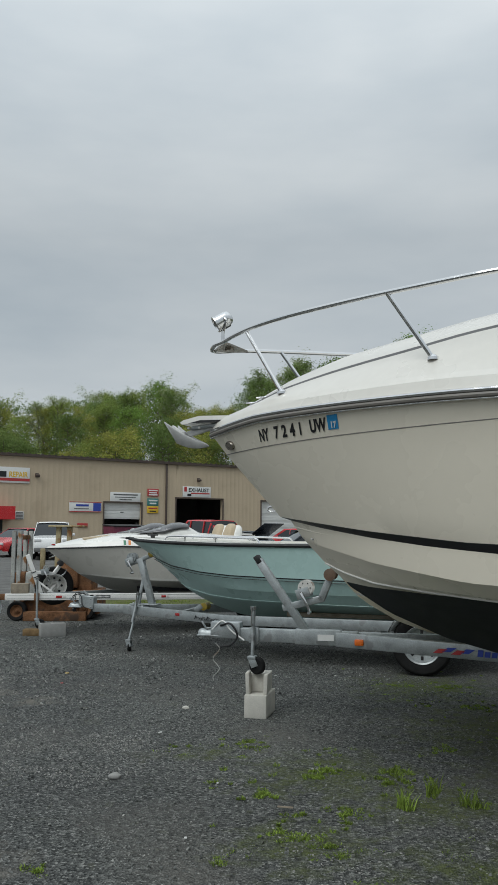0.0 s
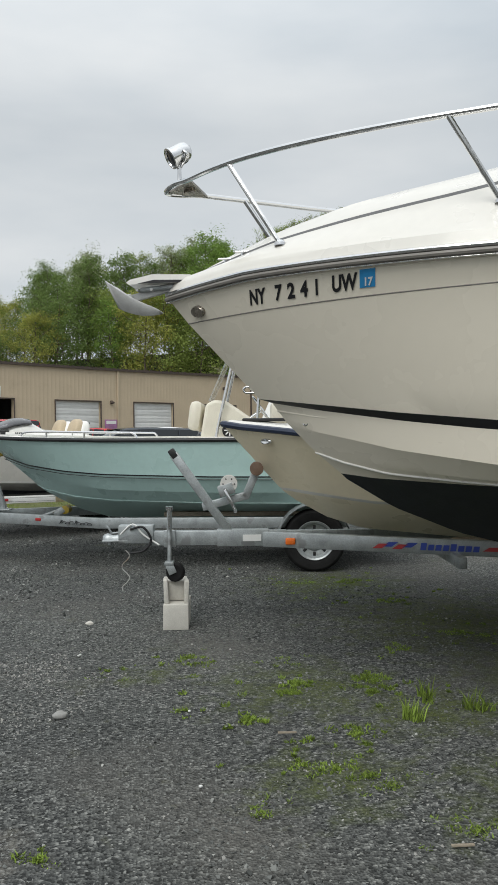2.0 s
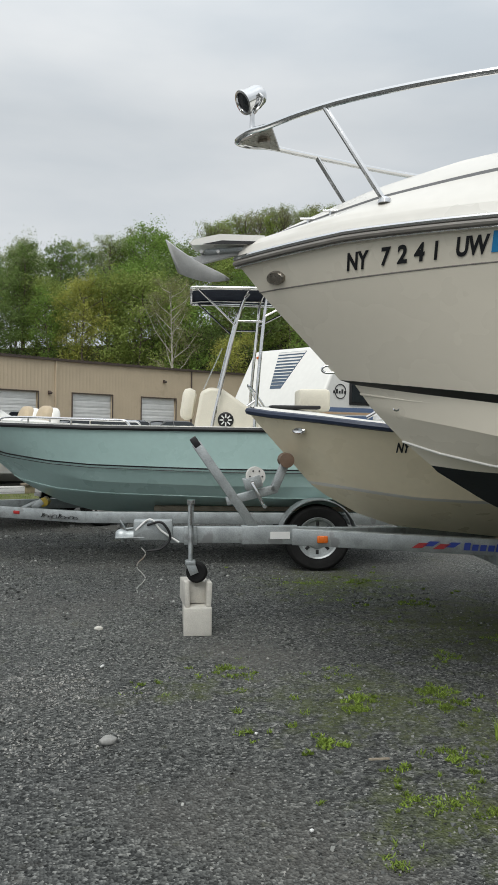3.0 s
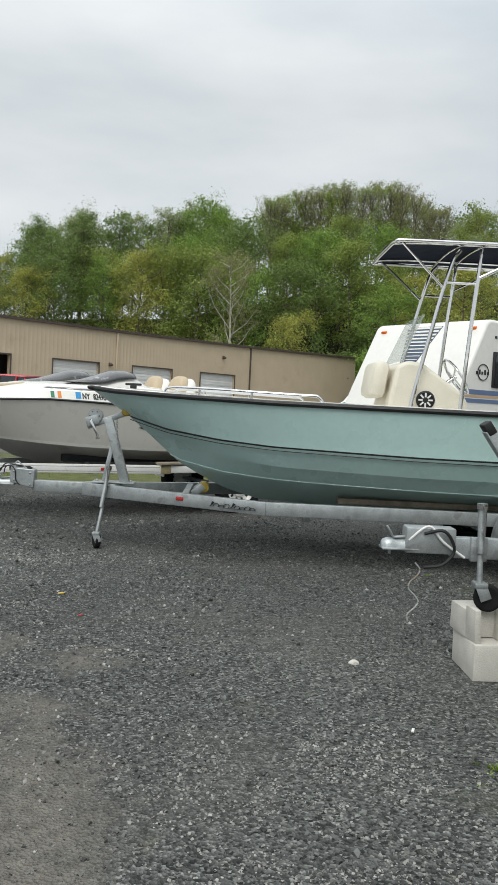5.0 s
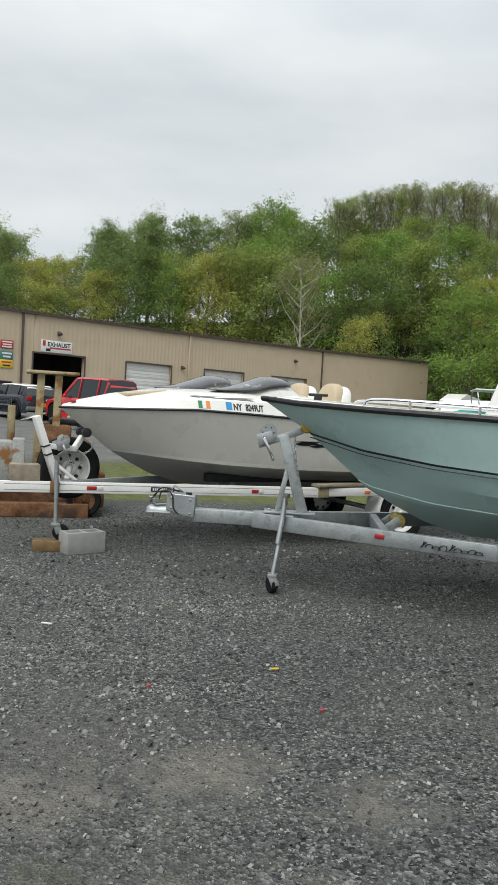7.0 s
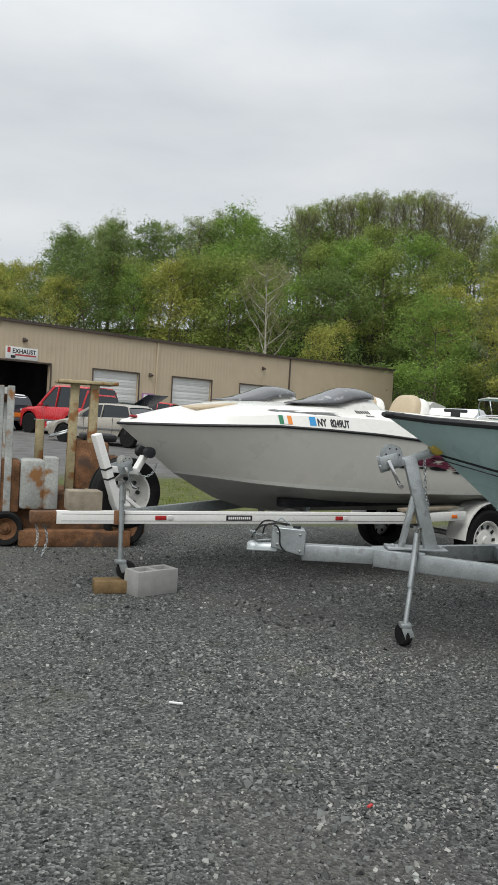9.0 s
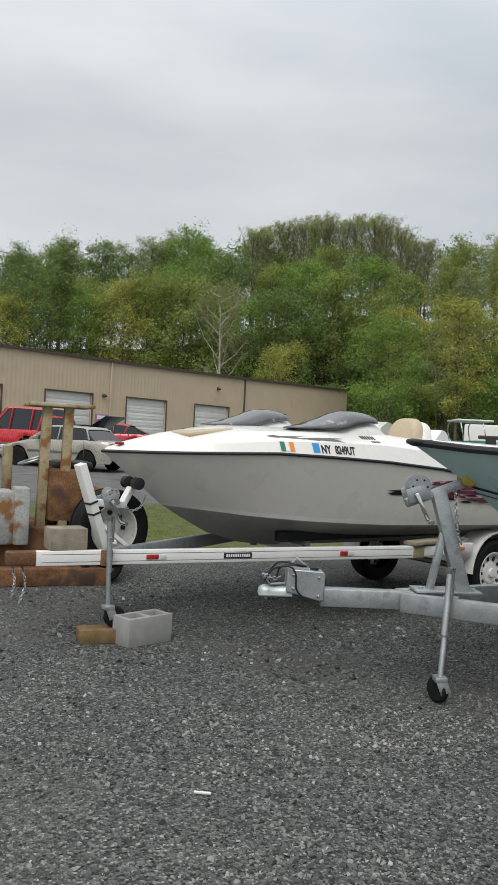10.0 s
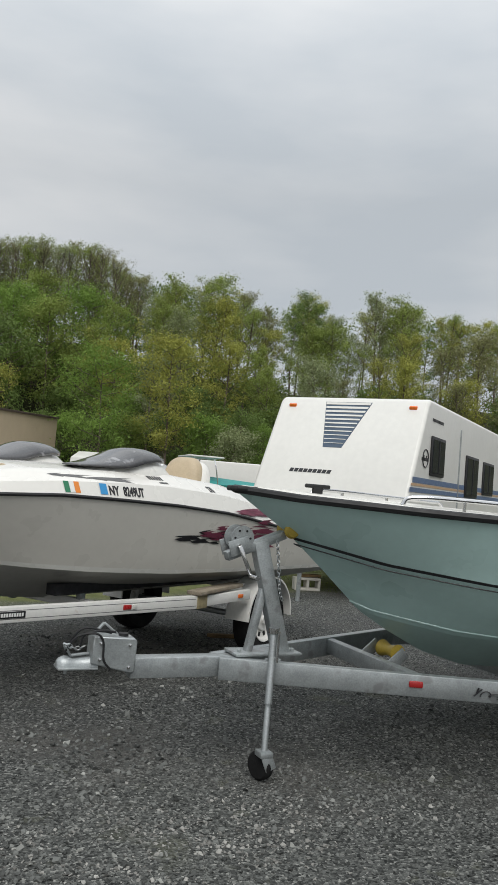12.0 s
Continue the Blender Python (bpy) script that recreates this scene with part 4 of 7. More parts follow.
def plant(name, kind, x, y, size, turn, bark, leaf, label):
    t = thing(name, pose(x, y, ground_z(x, y), 0, 0, turn) @ Matrix.Scale(size, 4), label, "tree", "trees on the wooded slope")
    for nm, me, mm in (("trunk", kind[0], bark), ("crown", kind[1], leaf)):
        if not me.materials:
            me.materials.append(mm)
        ob = new(nm, me)
        ob.parent = t
        ob.material_slots[0].link = "OBJECT"
        ob.material_slots[0].material = mm


TALL = (17, 18, 15, 19, 19, 7, 15)
KIND = [tree_mesh(21, 17, 3.9, 0.2, 7200, 0.15, 0.75, 22, 0.27), tree_mesh(22, 18, 3.0, 0.22, 6200, 0.14, 0.95, 22, 0.29), tree_mesh(23, 15, 4.5, 0.12, 7600, 0.155, 0.5, 24, 0.26),
        tree_mesh(24, 19, 2.6, 0.40, 4400, 0.12, 1.2, 22, 0.26), tree_mesh(25, 19, 2.3, 0.40, 2800, 0.095, 1.9, 26, 0.24, 4), tree_mesh(26, 7, 3.0, 0.04, 4000, 0.155, 0.35, 18, 0.26, 0),
        tree_mesh(27, 15, 4.6, 0.10, 3600, 0.22, 0.5, 18, 0.28, 0)]
LABELS = ("tall spring-green broadleaf tree on the wooded hillside", "slender light-green tree on the wooded hillside", "broad full-crowned green tree on the wooded hillside",
          "tall thin-leaved tree with open crown on the hill", "almost bare tall tree with buds on the hill", "low bushy green tree at the wood edge", "full green tree deep in the hillside wood")
rt = random.Random(77)


def stand(a, d, k, leaf, reach, label=""):
    """A tree of one kind at a compass angle and distance; reach: how much of the height to the canopy line it takes up."""
    x, y = -3 + d * math.sin(radians(a)), 4 + d * math.cos(radians(a))
    room = 1.4 + (float(np.interp(a, CANOPY_AZ, CANOPY_Z)) - 1.4) * d / 110 - ground_z(x, y)
    size = min(1.35 if k != 5 else 1.1, max(0.3, room * reach / TALL[k]))
    plant("tree" if k != 5 else "shrub_tree", KIND[k], x, y, size, rt.uniform(0, 360), M["bark"], LEAF[leaf], label or LABELS[k])


for az in np.arange(-31, 60, 2.3):
    for row in range(5):
        a = az + rt.uniform(-1.1, 1.1)
        d = float(np.interp(a, AZ, FOOT)) + 2 + row * 9.5 + rt.uniform(-3, 3)
        bare = 12.5 < a < 26
        if row == 0:
            if a > 18:
                stand(a, d, rt.choice((5, 5, 2)), rt.choice((0, 1, 1, 2)), rt.uniform(0.26, 0.42))
                stand(a + rt.uniform(0.5, 1.8), d + 8, 5, 1, rt.uniform(0.3, 0.4))
                stand(a + rt.uniform(0.5, 1.8), d + 20, 5, 1, rt.uniform(0.3, 0.45))
            continue
        if bare and row >= 3:
            k = rt.choice((3, 4, 4, 4))
            lf = rt.choice((4, 4, 5, 0))
        elif a > 26:
            k = rt.choice((0, 1, 1, 3, 3))
            lf = rt.choice((0, 3, 3, 5, 4))
        elif row >= 3:
            k = rt.choice((0, 1, 1, 3))
            lf = rt.choice((0, 0, 1, 2, 5))
        else:
            k = rt.choice((0, 0, 1, 2))
            lf = rt.choice((0, 0, 1, 2, 3))
        stand(a, d, k, lf, rt.uniform(0.86, 1.0) if row >= 3 else rt.uniform(0.5, 0.72) + 0.08 * row)
# deep green wood behind, that closes the gaps between the crowns
for az in np.arange(-30, 58, 2.7):
    a = az + rt.uniform(-1, 1)
    foot = float(np.interp(a, AZ, FOOT))
    stand(a, foot + 46 + rt.uniform(-2, 3), 6, 1, rt.uniform(0.74, 0.88))
    if a < 28:
        stand(a + rt.uniform(0, 1.5), foot + 30, 6, 1, rt.uniform(0.48, 0.58))
    if 9 < a < 30:
        stand(a + rt.uniform(0, 1.5), foot + 40, 6, rt.choice((0, 1)), rt.uniform(0.6, 0.72))
    if a < -2:
        stand(a + 1.2, foot + 34, rt.choice((0, 2)), rt.choice((0, 1, 2, 3)), rt.uniform(0.88, 0.98))
# the bare-topped stand on the crest, and thin tops that break the canopy line
for i in range(22):
    a = 12.5 + 13.5 * (i + rt.random()) / 22
    stand(a, float(np.interp(a, AZ, FOOT)) + 30 + 16 * rt.random(), rt.choice((3, 4, 4)), rt.choice((4, 5, 4, 0)), rt.uniform(0.9, 1.0))
for a, lf in ((-2.2, 1), (0.3, 1), (2.6, 1), (6.4, 5), (9.2, 2), (28.4, 0), (31.2, 0), (37.9, 1), (42.6, 5), (44.6, 0)):
    stand(a, float(np.interp(a, AZ, FOOT)) + 26, 1 if lf != 5 else 3, lf, 1.0)
syc = tree_mesh(40, 16, 2.9, 0.30, 6500, 0.085, 1.3, 20, 0.2, 5)
plant("sycamore_tree", syc, 15.8, 97, 1.15, 40, M["bark_pale"], LEAF[4], "pale-barked sycamore with sparse rusty buds behind the warehouse")
plant("tree", KIND[2], 24.5, 101, 0.8, 140, M["bark"], LEAF[3], "bright yellow-green tree behind the warehouse corner")
plant("tree", KIND[2], 33, 88, 0.95, 20, M["bark"], LEAF[2], "fresh bright green tree beside the warehouse end")
plant("tree", KIND[0], 39.5, 84, 1.0, 70, M["bark"], LEAF[3], "tall yellow-green tree at the wood edge")
plant("shrub_tree", KIND[5], 43, 76, 0.9, 10, M["bark"], LEAF[5], "pale silvery shrub at the wood edge")


# ---- boats ----
def boat(m, label, name="motor_boat"):
    return thing(name, m, label, "boat", "boats on trailers")


# cabin cruiser, beige
FA = pose(0.165, 4.063, 0, 0, 0, -19)
LA = 7.6
a0 = Level(0.0, 1.28, 1.3, ((0, 2.21), (0.5, 2.235), (1.7, 2.21), (7.6, 2.02)))
a1 = Level(0.12, 1.24, 1.3, ((0.12, 2.06), (1.0, 2.07), (2.2, 2.08), (7.6, 1.97)))
a2 = Level(0.50, 1.20, 1.4, ((0.5, 1.65), (0.85, 1.605), (1.2, 1.56), (1.75, 1.505), (7.6, 1.25)))
a3 = Level(0.57, 1.20, 1.4, ((0.57, 1.628), (0.70, 1.604), (0.85, 1.578), (1.22, 1.522), (1.56, 1.482), (1.91, 1.452), (7.6, 1.205)))
ac = Level(0.645, 1.185, 1.4, ((0.645, 1.525), (0.8, 1.475), (1.0, 1.432), (1.2, 1.386), (1.75, 1.305), (7.6, 1.09)))
a4 = Level(0.76, 1.05, 1.4, ((0.76, 1.405), (0.9, 1.36), (1.17, 1.295), (1.52, 1.255), (1.88, 1.225), (7.6, 1.0)))
a4b = Level(0.80, 0.98, 1.4, ((0.80, 1.365), (0.95, 1.315), (1.17, 1.265), (1.52, 1.235), (1.88, 1.21), (7.6, 0.99)))
a5 = Level(0.93, 0.96, 1.5, ((0.93, 1.255), (1.1, 1.236), (1.5, 1.218), (1.9, 1.203), (7.6, 0.97)))
a6 = Level(0.96, 0.0, 1.0, ((0.96, 1.225), (1.2, 1.08), (1.53, 0.95), (2.5, 0.72), (4, 0.58), (7.6, 0.5)))
A = boat(FA, "beige and white cabin cruiser with steel bow rail, on keel blocks")
bm = skin(B(), [a0, a1, a2, a3, ac, a4, a4b, a5, a6], LA, [0, 0, 1, 0, 0, 0, 0, 2], n=60)
transom(bm, [a0, a1, a2, a3, ac, a4, a4b, a5, a6], LA)
part("hull", seal(bm), [M["gel_beige"], M["ink"], M["bottom_black"]], A, angle=14)
d1 = Level(0.03, 1.25, 1.3, ((0.03, 2.27), (0.5, 2.295), (1.7, 2.29), (7.6, 2.1)))
d2 = Level(0.07, 1.20, 1.3, ((0.07, 2.30), (0.5, 2.335), (1.7, 2.33), (7.6, 2.14)))
d3 = Level(0.2, 0.95, 1.25, ((0.2, 2.335), (0.64, 2.415), (1.02, 2.458), (1.47, 2.505), (1.78, 2.548), (3.0, 2.665), (7.6, 2.75)))
d4 = Level(0.21, 0.93, 1.25, ((0.21, 2.345), (0.64, 2.428), (1.02, 2.475), (1.47, 2.523), (1.78, 2.566), (3.0, 2.685), (7.6, 2.77)))
d5 = Level(0.26, 0.55, 1.25, ((0.26, 2.37), (0.64, 2.50), (1.02, 2.592), (1.47, 2.655), (1.78, 2.705), (3.0, 2.845), (7.6, 2.93)))
d6 = Level(0.3, 0.0, 1.25, ((0.3, 2.385), (0.64, 2.52), (1.02, 2.625), (1.47, 2.70), (1.78, 2.75), (3.0, 2.90), (7.6, 3.0)))
bm = skin(B(), [a0, d1, d2, d3, d4, d5, d6], LA, [0, 0, 0, 1, 0, 0], n=60)
transom(bm, [a0, d1, d2, d3, d4, d5, d6], LA)
part("deck", seal(bm), [M["gel_offwhite"], M["cargrey"]], A, "white foredeck and cabin top", angle=22)
part("rub_rail", rub(B(), a0, LA, 0.011, dz=0.008, out=0.003), M["chrome"], A)
part("rub_insert", rub(B(), a0, LA, 0.013, dz=-0.016, out=0.001), M["rub_and_shadow_grey"], A, "taupe vinyl rub rail insert")
part("rub_lip", rub(B(), a0, LA, 0.004, dz=-0.034, out=0.001), M["chrome"], A)
aled = Level(0.60, 1.20, 1.4, ((0.60, 1.585), (0.81, 1.550), (1.22, 1.500), (1.56, 1.462), (1.91, 1.432), (7.6, 1.185)))
part("hull_moulding", rub(B(), aled, LA, 0.006, out=-0.001), M["gel_beige"], A)
# white on the beige chine paints the highlight along its crease
part("hull_moulding", rub(B(), a4b, LA, 0.007, out=0.0), M["gel_white"], A)
# grey here draws the shadow line beneath the upper moulding
part("hull_moulding", rub(B(), a1, LA, 0.0035, out=-0.0015), M["rub_and_shadow_grey"], A)
# bow rail: a continuous loop at pulpit height, closed ahead of the bow
R0 = Level(-0.0, 1.15, 1.2, ((0, 2.78), (0.4, 2.80), (1.4, 2.78), (4, 2.8)))


def rail_pt(x, s):
    return Vector((x, s * (R0.w(x) + 0.0), R0.z(x)))


near = [rail_pt(x, -1) for x in (4.0, 3.2, 2.6, 2.0, 1.6, 1.2, 0.8, 0.5, 0.3, 0.15)]
far = [rail_pt(x, 1) for x in (0.15, 0.3, 0.5, 0.8, 1.2, 1.6, 2.0, 2.6, 3.2, 4.0)]
nose = [Vector((0.06, -0.075, 2.785)), Vector((0.0, 0.02, 2.775)), Vector((0.06, 0.11, 2.785))]
part("bow_rail", tube(B(), bend(near + nose + far, 5), 0.0135, 10), M["chrome"], A, "polished steel bow rail")
for x, xb, s in ((0.40, 0.66, -1), (0.38, 0.66, 1), (1.41, 1.63, -1), (1.41, 1.63, 1), (2.8, 3.0, -1), (2.8, 3.0, 1)):
    p = rail_pt(x, s)
    q = Vector((xb, s * (d3.w(xb) * 0.45 + d2.w(xb) * 0.55), 0.45 * d3.z(xb) + 0.55 * d2.z(xb) + 0.005))
    st = part("stanchion", rod(B(), p, q, 0.0125, 10), M["chrome"], A)
    part("stanchion_foot", lathe(B(), [(0.03, -0.006), (0.028, 0.008), (0.016, 0.02)], q, (0, 0, 1), 12), M["chrome"], st)
pl = B()
for a_, b_, c_ in (((0.01, 0.02, 2.782), (0.17, -R0.w(0.17) + 0.005, 2.79), (0.2, R0.w(0.2) - 0.005, 2.79)),):
    lo_ = [pl.verts.new(p) for p in (a_, b_, c_)]
    hi_ = [pl.verts.new((p[0], p[1], p[2] - 0.012)) for p in (a_, b_, c_)]
    pl.faces.new(lo_)
    pl.faces.new(hi_)
    for i_ in range(3):
        pl.faces.new((lo_[i_], lo_[(i_ + 1) % 3], hi_[(i_ + 1) % 3], hi_[i_]))
lathe(pl, [(0.03, -0.02), (0.03, 0.0), (0.022, 0.002)], (0.13, 0.01, 2.78), (0, 0, 1), 20)
# dull dark metal puts the ground's dark reflection into the plate's colour
part("pulpit_plate", pl, M["bronze_or_dim_chrome"], A)
sl = B()
lathe(sl, [(0.022, 0), (0.014, 0.03), (0.011, 0.10), (0.016, 0.13), (0.0, 0.135)], (0.07, 0.03, 2.795), (0, 0, 1), 12)
lamp = part("spotlight", sl, M["chrome"], A, "chrome searchlight")
aim = Vector((-0.72, -0.42, -0.52)).normalized()
LR = axis_rot(aim)
LC0 = Vector((0.075, 0.03, 2.985))
hs_ = part("lamp_housing", lathe(B(), [(0.0, -0.062), (0.028, -0.058), (0.046, -0.042), (0.052, -0.02), (0.052, 0.05), (0.058, 0.054), (0.058, 0.066), (0.048, 0.068), (0.044, 0.056)], LC0, aim, 28, False), M["chrome"], lamp)
part("lamp_lens", lathe(B(), [(0.0, 0.0), (0.045, 0.0), (0.045, 0.004), (0.0, 0.008)], LC0 + aim * 0.055, aim, 24), M["glass_dark"], lamp)
part("lamp_yoke", tube(B(), bend([LC0 + LR @ Vector((0, 0.056, 0)), LC0 + LR @ Vector((0, 0.06, -0.03)), LC0 + Vector((0, 0.0, -0.075)), LC0 + LR @ Vector((0, -0.06, -0.03)), LC0 + LR @ Vector((0, -0.056, 0))], 6), 0.008), M["chrome"], lamp)
part("lamp_vent", box(B(), LC0 + LR @ Vector((0.01, -0.03, -0.038)), (0.085, 0.04, 0.03), LR, 0.006), M["black"], lamp)
for s in (-1, 1):
    for x in (0.34, 0.44):
        cl = B()
        zb = d3.z(x) + 0.0
        rod(cl, (x, s * d3.w(x), zb - 0.02), (x, s * d3.w(x), zb + 0.016), 0.006)
        rod(cl, (x - 0.035, s * d3.w(x), zb + 0.018), (x + 0.035, s * d3.w(x), zb + 0.018), 0.006)
        part("cleat", cl, M["chrome"], A)
bm = lathe(B(), [(0.052, -0.01), (0.052, 0.006), (0.046, 0.014), (0.034, 0.012), (0.0, 0.016)], (0, 0, 0), (0, -1, 0), 24)
for v in bm.verts:
    v.co.z *= 0.62
R = Matrix.Rotation(radians(-42), 3, "Z")
sp0 = on_side(a0, a1, 0.2, 2.11, 0.0)
sn = (on_side(a0, a1, 0.24, 2.11, 0.0) - sp0).cross(on_side(a0, a1, 0.2, 2.14, 0.0) - sp0).normalized()
bmesh.ops.rotate(bm, cent=(0, 0, 0), matrix=axis_rot(sn) @ Matrix.Rotation(radians(90), 3, "Z"), verts=bm.verts)
bmesh.ops.translate(bm, vec=sp0 + sn * 0.004, verts=bm.verts)
part("bow_light", bm, M["bronze_or_dim_chrome"], A, "oval tarnished chrome bow light")
part("bow_ring", tube(B(), bend([Vector((0.46, 0, 1.715)), Vector((0.43, 0, 1.715)), Vector((0.415, 0, 1.70)), Vector((0.43, 0, 1.685)), Vector((0.475, 0, 1.685))], 5), 0.006), M["chrome"], A)
bm = lathe(B(), [(0.03, -0.01), (0.03, 0.006), (0.018, 0.014), (0.0, 0.006)], (0, 0, 0), (0, -1, 0), 16)
for v in bm.verts:
    v.co.z *= 0.6
bmesh.ops.rotate(bm, cent=(0, 0, 0), matrix=R, verts=bm.verts)
bmesh.ops.translate(bm, vec=on_side(a3, a4, 0.76, 1.52, 0.0), verts=bm.verts)
part("bow_eye", bm, M["chrome"], A)


def lettered(parent, text, size, a, b, x0, z0, m, width=None, slope=0.0, name="registration", thick=0.0):
    t = words(text, size, 0.001, 0.035)
    mx = max(v.co.x for v in t.verts)
    if width:
        for v in t.verts:
            v.co.x *= width / mx
    return part(name, decal(t, a, b, x0, z0, slope), M[m], parent)


lettered(A, "NY", 0.092, a0, a1, 0.505, 2.096, "ink", 0.105, 0.004)
for k_, ch_ in enumerate("7241"):
    lettered(A, ch_, 0.09, a0, a1, 0.64 + 0.063 * k_, 2.1, "ink", 0.024 if ch_ == "1" else 0.043, 0.004)
lettered(A, "UW", 0.092, a0, a1, 0.915, 2.103, "ink", 0.128, 0.004)
bm = B()
bmesh.ops.create_grid(bm, x_segments=4, y_segments=2, size=0.5)
for v in bm.verts:
    v.co = Vector(((v.co.x + 0.5) * 0.074, 0, (v.co.y + 0.5) * 0.074))
an = part("bow_roller", box(B(), (0.0, 0.03, 2.262), (0.30, 0.08, 0.026), Matrix.Rotation(radians(-4), 3, "Y"), 0.012), M["galv"], A, "pale anchor roller platform at the bow")
hs = prism(B(), [(-0.20, 2.275), (-0.215, 2.287), (-0.19, 2.302), (-0.07, 2.326), (0.14, 2.318), (0.15, 2.30), (0.15, 2.285)], -0.04, 0.10)
part("roller_cover", hs, M["gel_white"], an)
# thin black strip that paints the shadow in the cover's slot
part("cover_slot", prism(B(), [(-0.15, 2.279), (-0.06, 2.296), (0.12, 2.290), (0.12, 2.279)], -0.0425, -0.0405), M["black"], an)
fl = B()
n_ = 12
L_, R_, C_ = [], [], []
for i_ in range(n_ + 1):
    u_ = i_ / n_
    c_ = Vector((-0.275 + 0.245 * u_, 0.03, 2.165 - 0.035 * u_ - 0.022 * math.sin(math.pi * u_)))
    f_ = (1 - u_) ** 0.75
    C_.append(fl.verts.new(c_))
    L_.append(fl.verts.new(c_ + Vector((-0.045 * f_, -0.09 * f_ - 0.002, 0.13 * f_ + 0.002))))
    R_.append(fl.verts.new(c_ + Vector((-0.045 * f_, 0.09 * f_ + 0.002, 0.13 * f_ + 0.002))))
for i_ in range(n_):
    fl.faces.new((L_[i_], C_[i_], C_[i_ + 1], L_[i_ + 1]))
    fl.faces.new((C_[i_], R_[i_], R_[i_ + 1], C_[i_ + 1]))
ac = part("anchor", fl, M["zinc"], A, "galvanised plough anchor stowed at the bow")
sm_ = ac.modifiers.new("solid", "SOLIDIFY")
sm_.thickness = 0.008
part("anchor_shank", beam(B(), (-0.24, 0.03, 2.20), (0.10, 0.03, 2.285), 0.024, 0.042, 0.006), M["zinc"], ac)
part("anchor_horn", beam(B(), (-0.31, 0.03, 2.275), (-0.20, 0.03, 2.195), 0.03, 0.022, 0.006), M["zinc"], ac)
part("anchor_hinge", lathe(B(), [(0.0, -0.04), (0.024, -0.036), (0.03, -0.015), (0.03, 0.015), (0.024, 0.036), (0.0, 0.04)], (-0.215, 0.03, 2.205), (0, 1, 0), 18), M["zinc"], ac)
for x_ in (-0.16, -0.08):
    part("shackle_bolt", rod(B(), (x_, -0.02, 2.25), (x_, 0.08, 2.25), 0.008), M["zinc"], ac)
st = part("registration_sticker", decal(bm, a0, a1, 1.04, 2.104), M["sticker_blue"], A)
lettered(st, "17", 0.045, a0, a1, 1.056, 2.112, "sign_white", 0.045, 0, "year_digits").parent = st
for v in st.children[0].data.vertices:
    v.co.y -= 0.002

for xk in (3.0, 5.6):
    kb = thing("keel_block", FA @ Matrix.Translation((xk, 0, 0)), "stacked timber keel blocks under the cruiser", "block")
    zt = a6.z(xk)
    for i in range(3):
        part("timber", box(B(), (0, 0, zt * (i + 0.5) / 3 + 0.0), (0.25 if i % 2 else 0.7, 0.7 if i % 2 else 0.25, zt / 3 - 0.003), None, 0.008), M["lumber_grey"], kb)

# cream bowrider / cuddy with outboards
FBm = pose(0.75, 5.95, 0, 0, 0, -10)
LB = 6.2
b0 = Level(0.0, 1.1, 1.0, ((0, 1.53), (0.14, 1.505), (0.45, 1.47), (0.76, 1.43), (1.0, 1.405), (6.2, 1.32)))
b1 = Level(0.44, 0.92, 1.0, ((0.44, 1.04), (0.56, 1.03), (0.87, 0.99), (1.13, 0.96), (6.2, 0.85)))
b1b = Level(0.46, 0.88, 1.0, ((0.46, 1.02), (0.87, 0.97), (1.13, 0.94), (6.2, 0.83)))
b2 = Level(0.47, 0.0, 1.0, ((0.47, 1.01), (0.57, 0.937), (0.81, 0.805), (1.09, 0.712), (2, 0.62), (6.2, 0.58)))
Bb = boat(FBm, "cream fibreglass fishing boat with navy rub rail on a galvanised trailer")
bm = skin(B(), [b0, b1, b1b, b2], LB, [0, 1, 0], bulge=0.0)
transom(bm, [b0, b1, b2], LB)
part("hull", seal(bm), [M["gel_cream"], M["gel_white"]], Bb, angle=14)
e1 = Level(0.05, 1.04, 1.0, ((0.05, 1.575), (0.45, 1.525), (1.0, 1.45), (6.2, 1.36)))
e2 = Level(0.35, 0.85, 1.0, ((0.35, 1.56), (1.0, 1.45), (6.2, 1.37)))
e3 = Level(0.36, 0.84, 1.0, ((0.36, 1.2), (1.0, 1.1), (6.2, 1.0)))
e4 = Level(0.4, 0.0, 1.0, ((0.4, 1.2), (1.0, 1.1), (6.2, 1.0)))
bm = skin(B(), [b0, e1, e2, e3, e4], LB, [0, 0, 0, 0])
part("deck", seal(bm), M["gel_white"], Bb)
part("rub_rail", rub(B(), b0, LB, 0.026, dz=0.012, out=0.004), M["navy"], Bb)
part("deck_pad", box(B(), (0.33, -0.02, 1.572), (0.36, 0.16, 0.026), None, 0.01), M["black"], Bb)
part("deck_hatch", box(B(), (0.50, 0.22, 1.63), (0.24, 0.24, 0.17), None, 0.03), M["vinyl_cream"], Bb)
part("bow_rail", tube(B(), bend([(0.75, -0.5, 1.5), (0.95, -0.6, 1.6), (1.4, -0.75, 1.58), (2.4, -0.92, 1.55)], 6), 0.012), M["chrome"], Bb)
bm = lathe(B(), [(0.055, -0.01), (0.055, 0.006), (0.04, 0.014), (0.0, 0.006)], (0, 0, 0), (0, -1, 0), 20)
for v in bm.verts:
    v.co.z *= 0.42
bmesh.ops.rotate(bm, cent=(0, 0, 0), matrix=Matrix.Rotation(radians(-45), 3, "Z"), verts=bm.verts)
bmesh.ops.translate(bm, vec=on_side(b0, b1, 0.33, 1.405, 0.0), verts=bm.verts)
part("bow_light", bm, M["chrome"], Bb)
lettered(Bb, "NY", 0.09, b0, b1, 0.93, 1.27, "ink", 0.09)
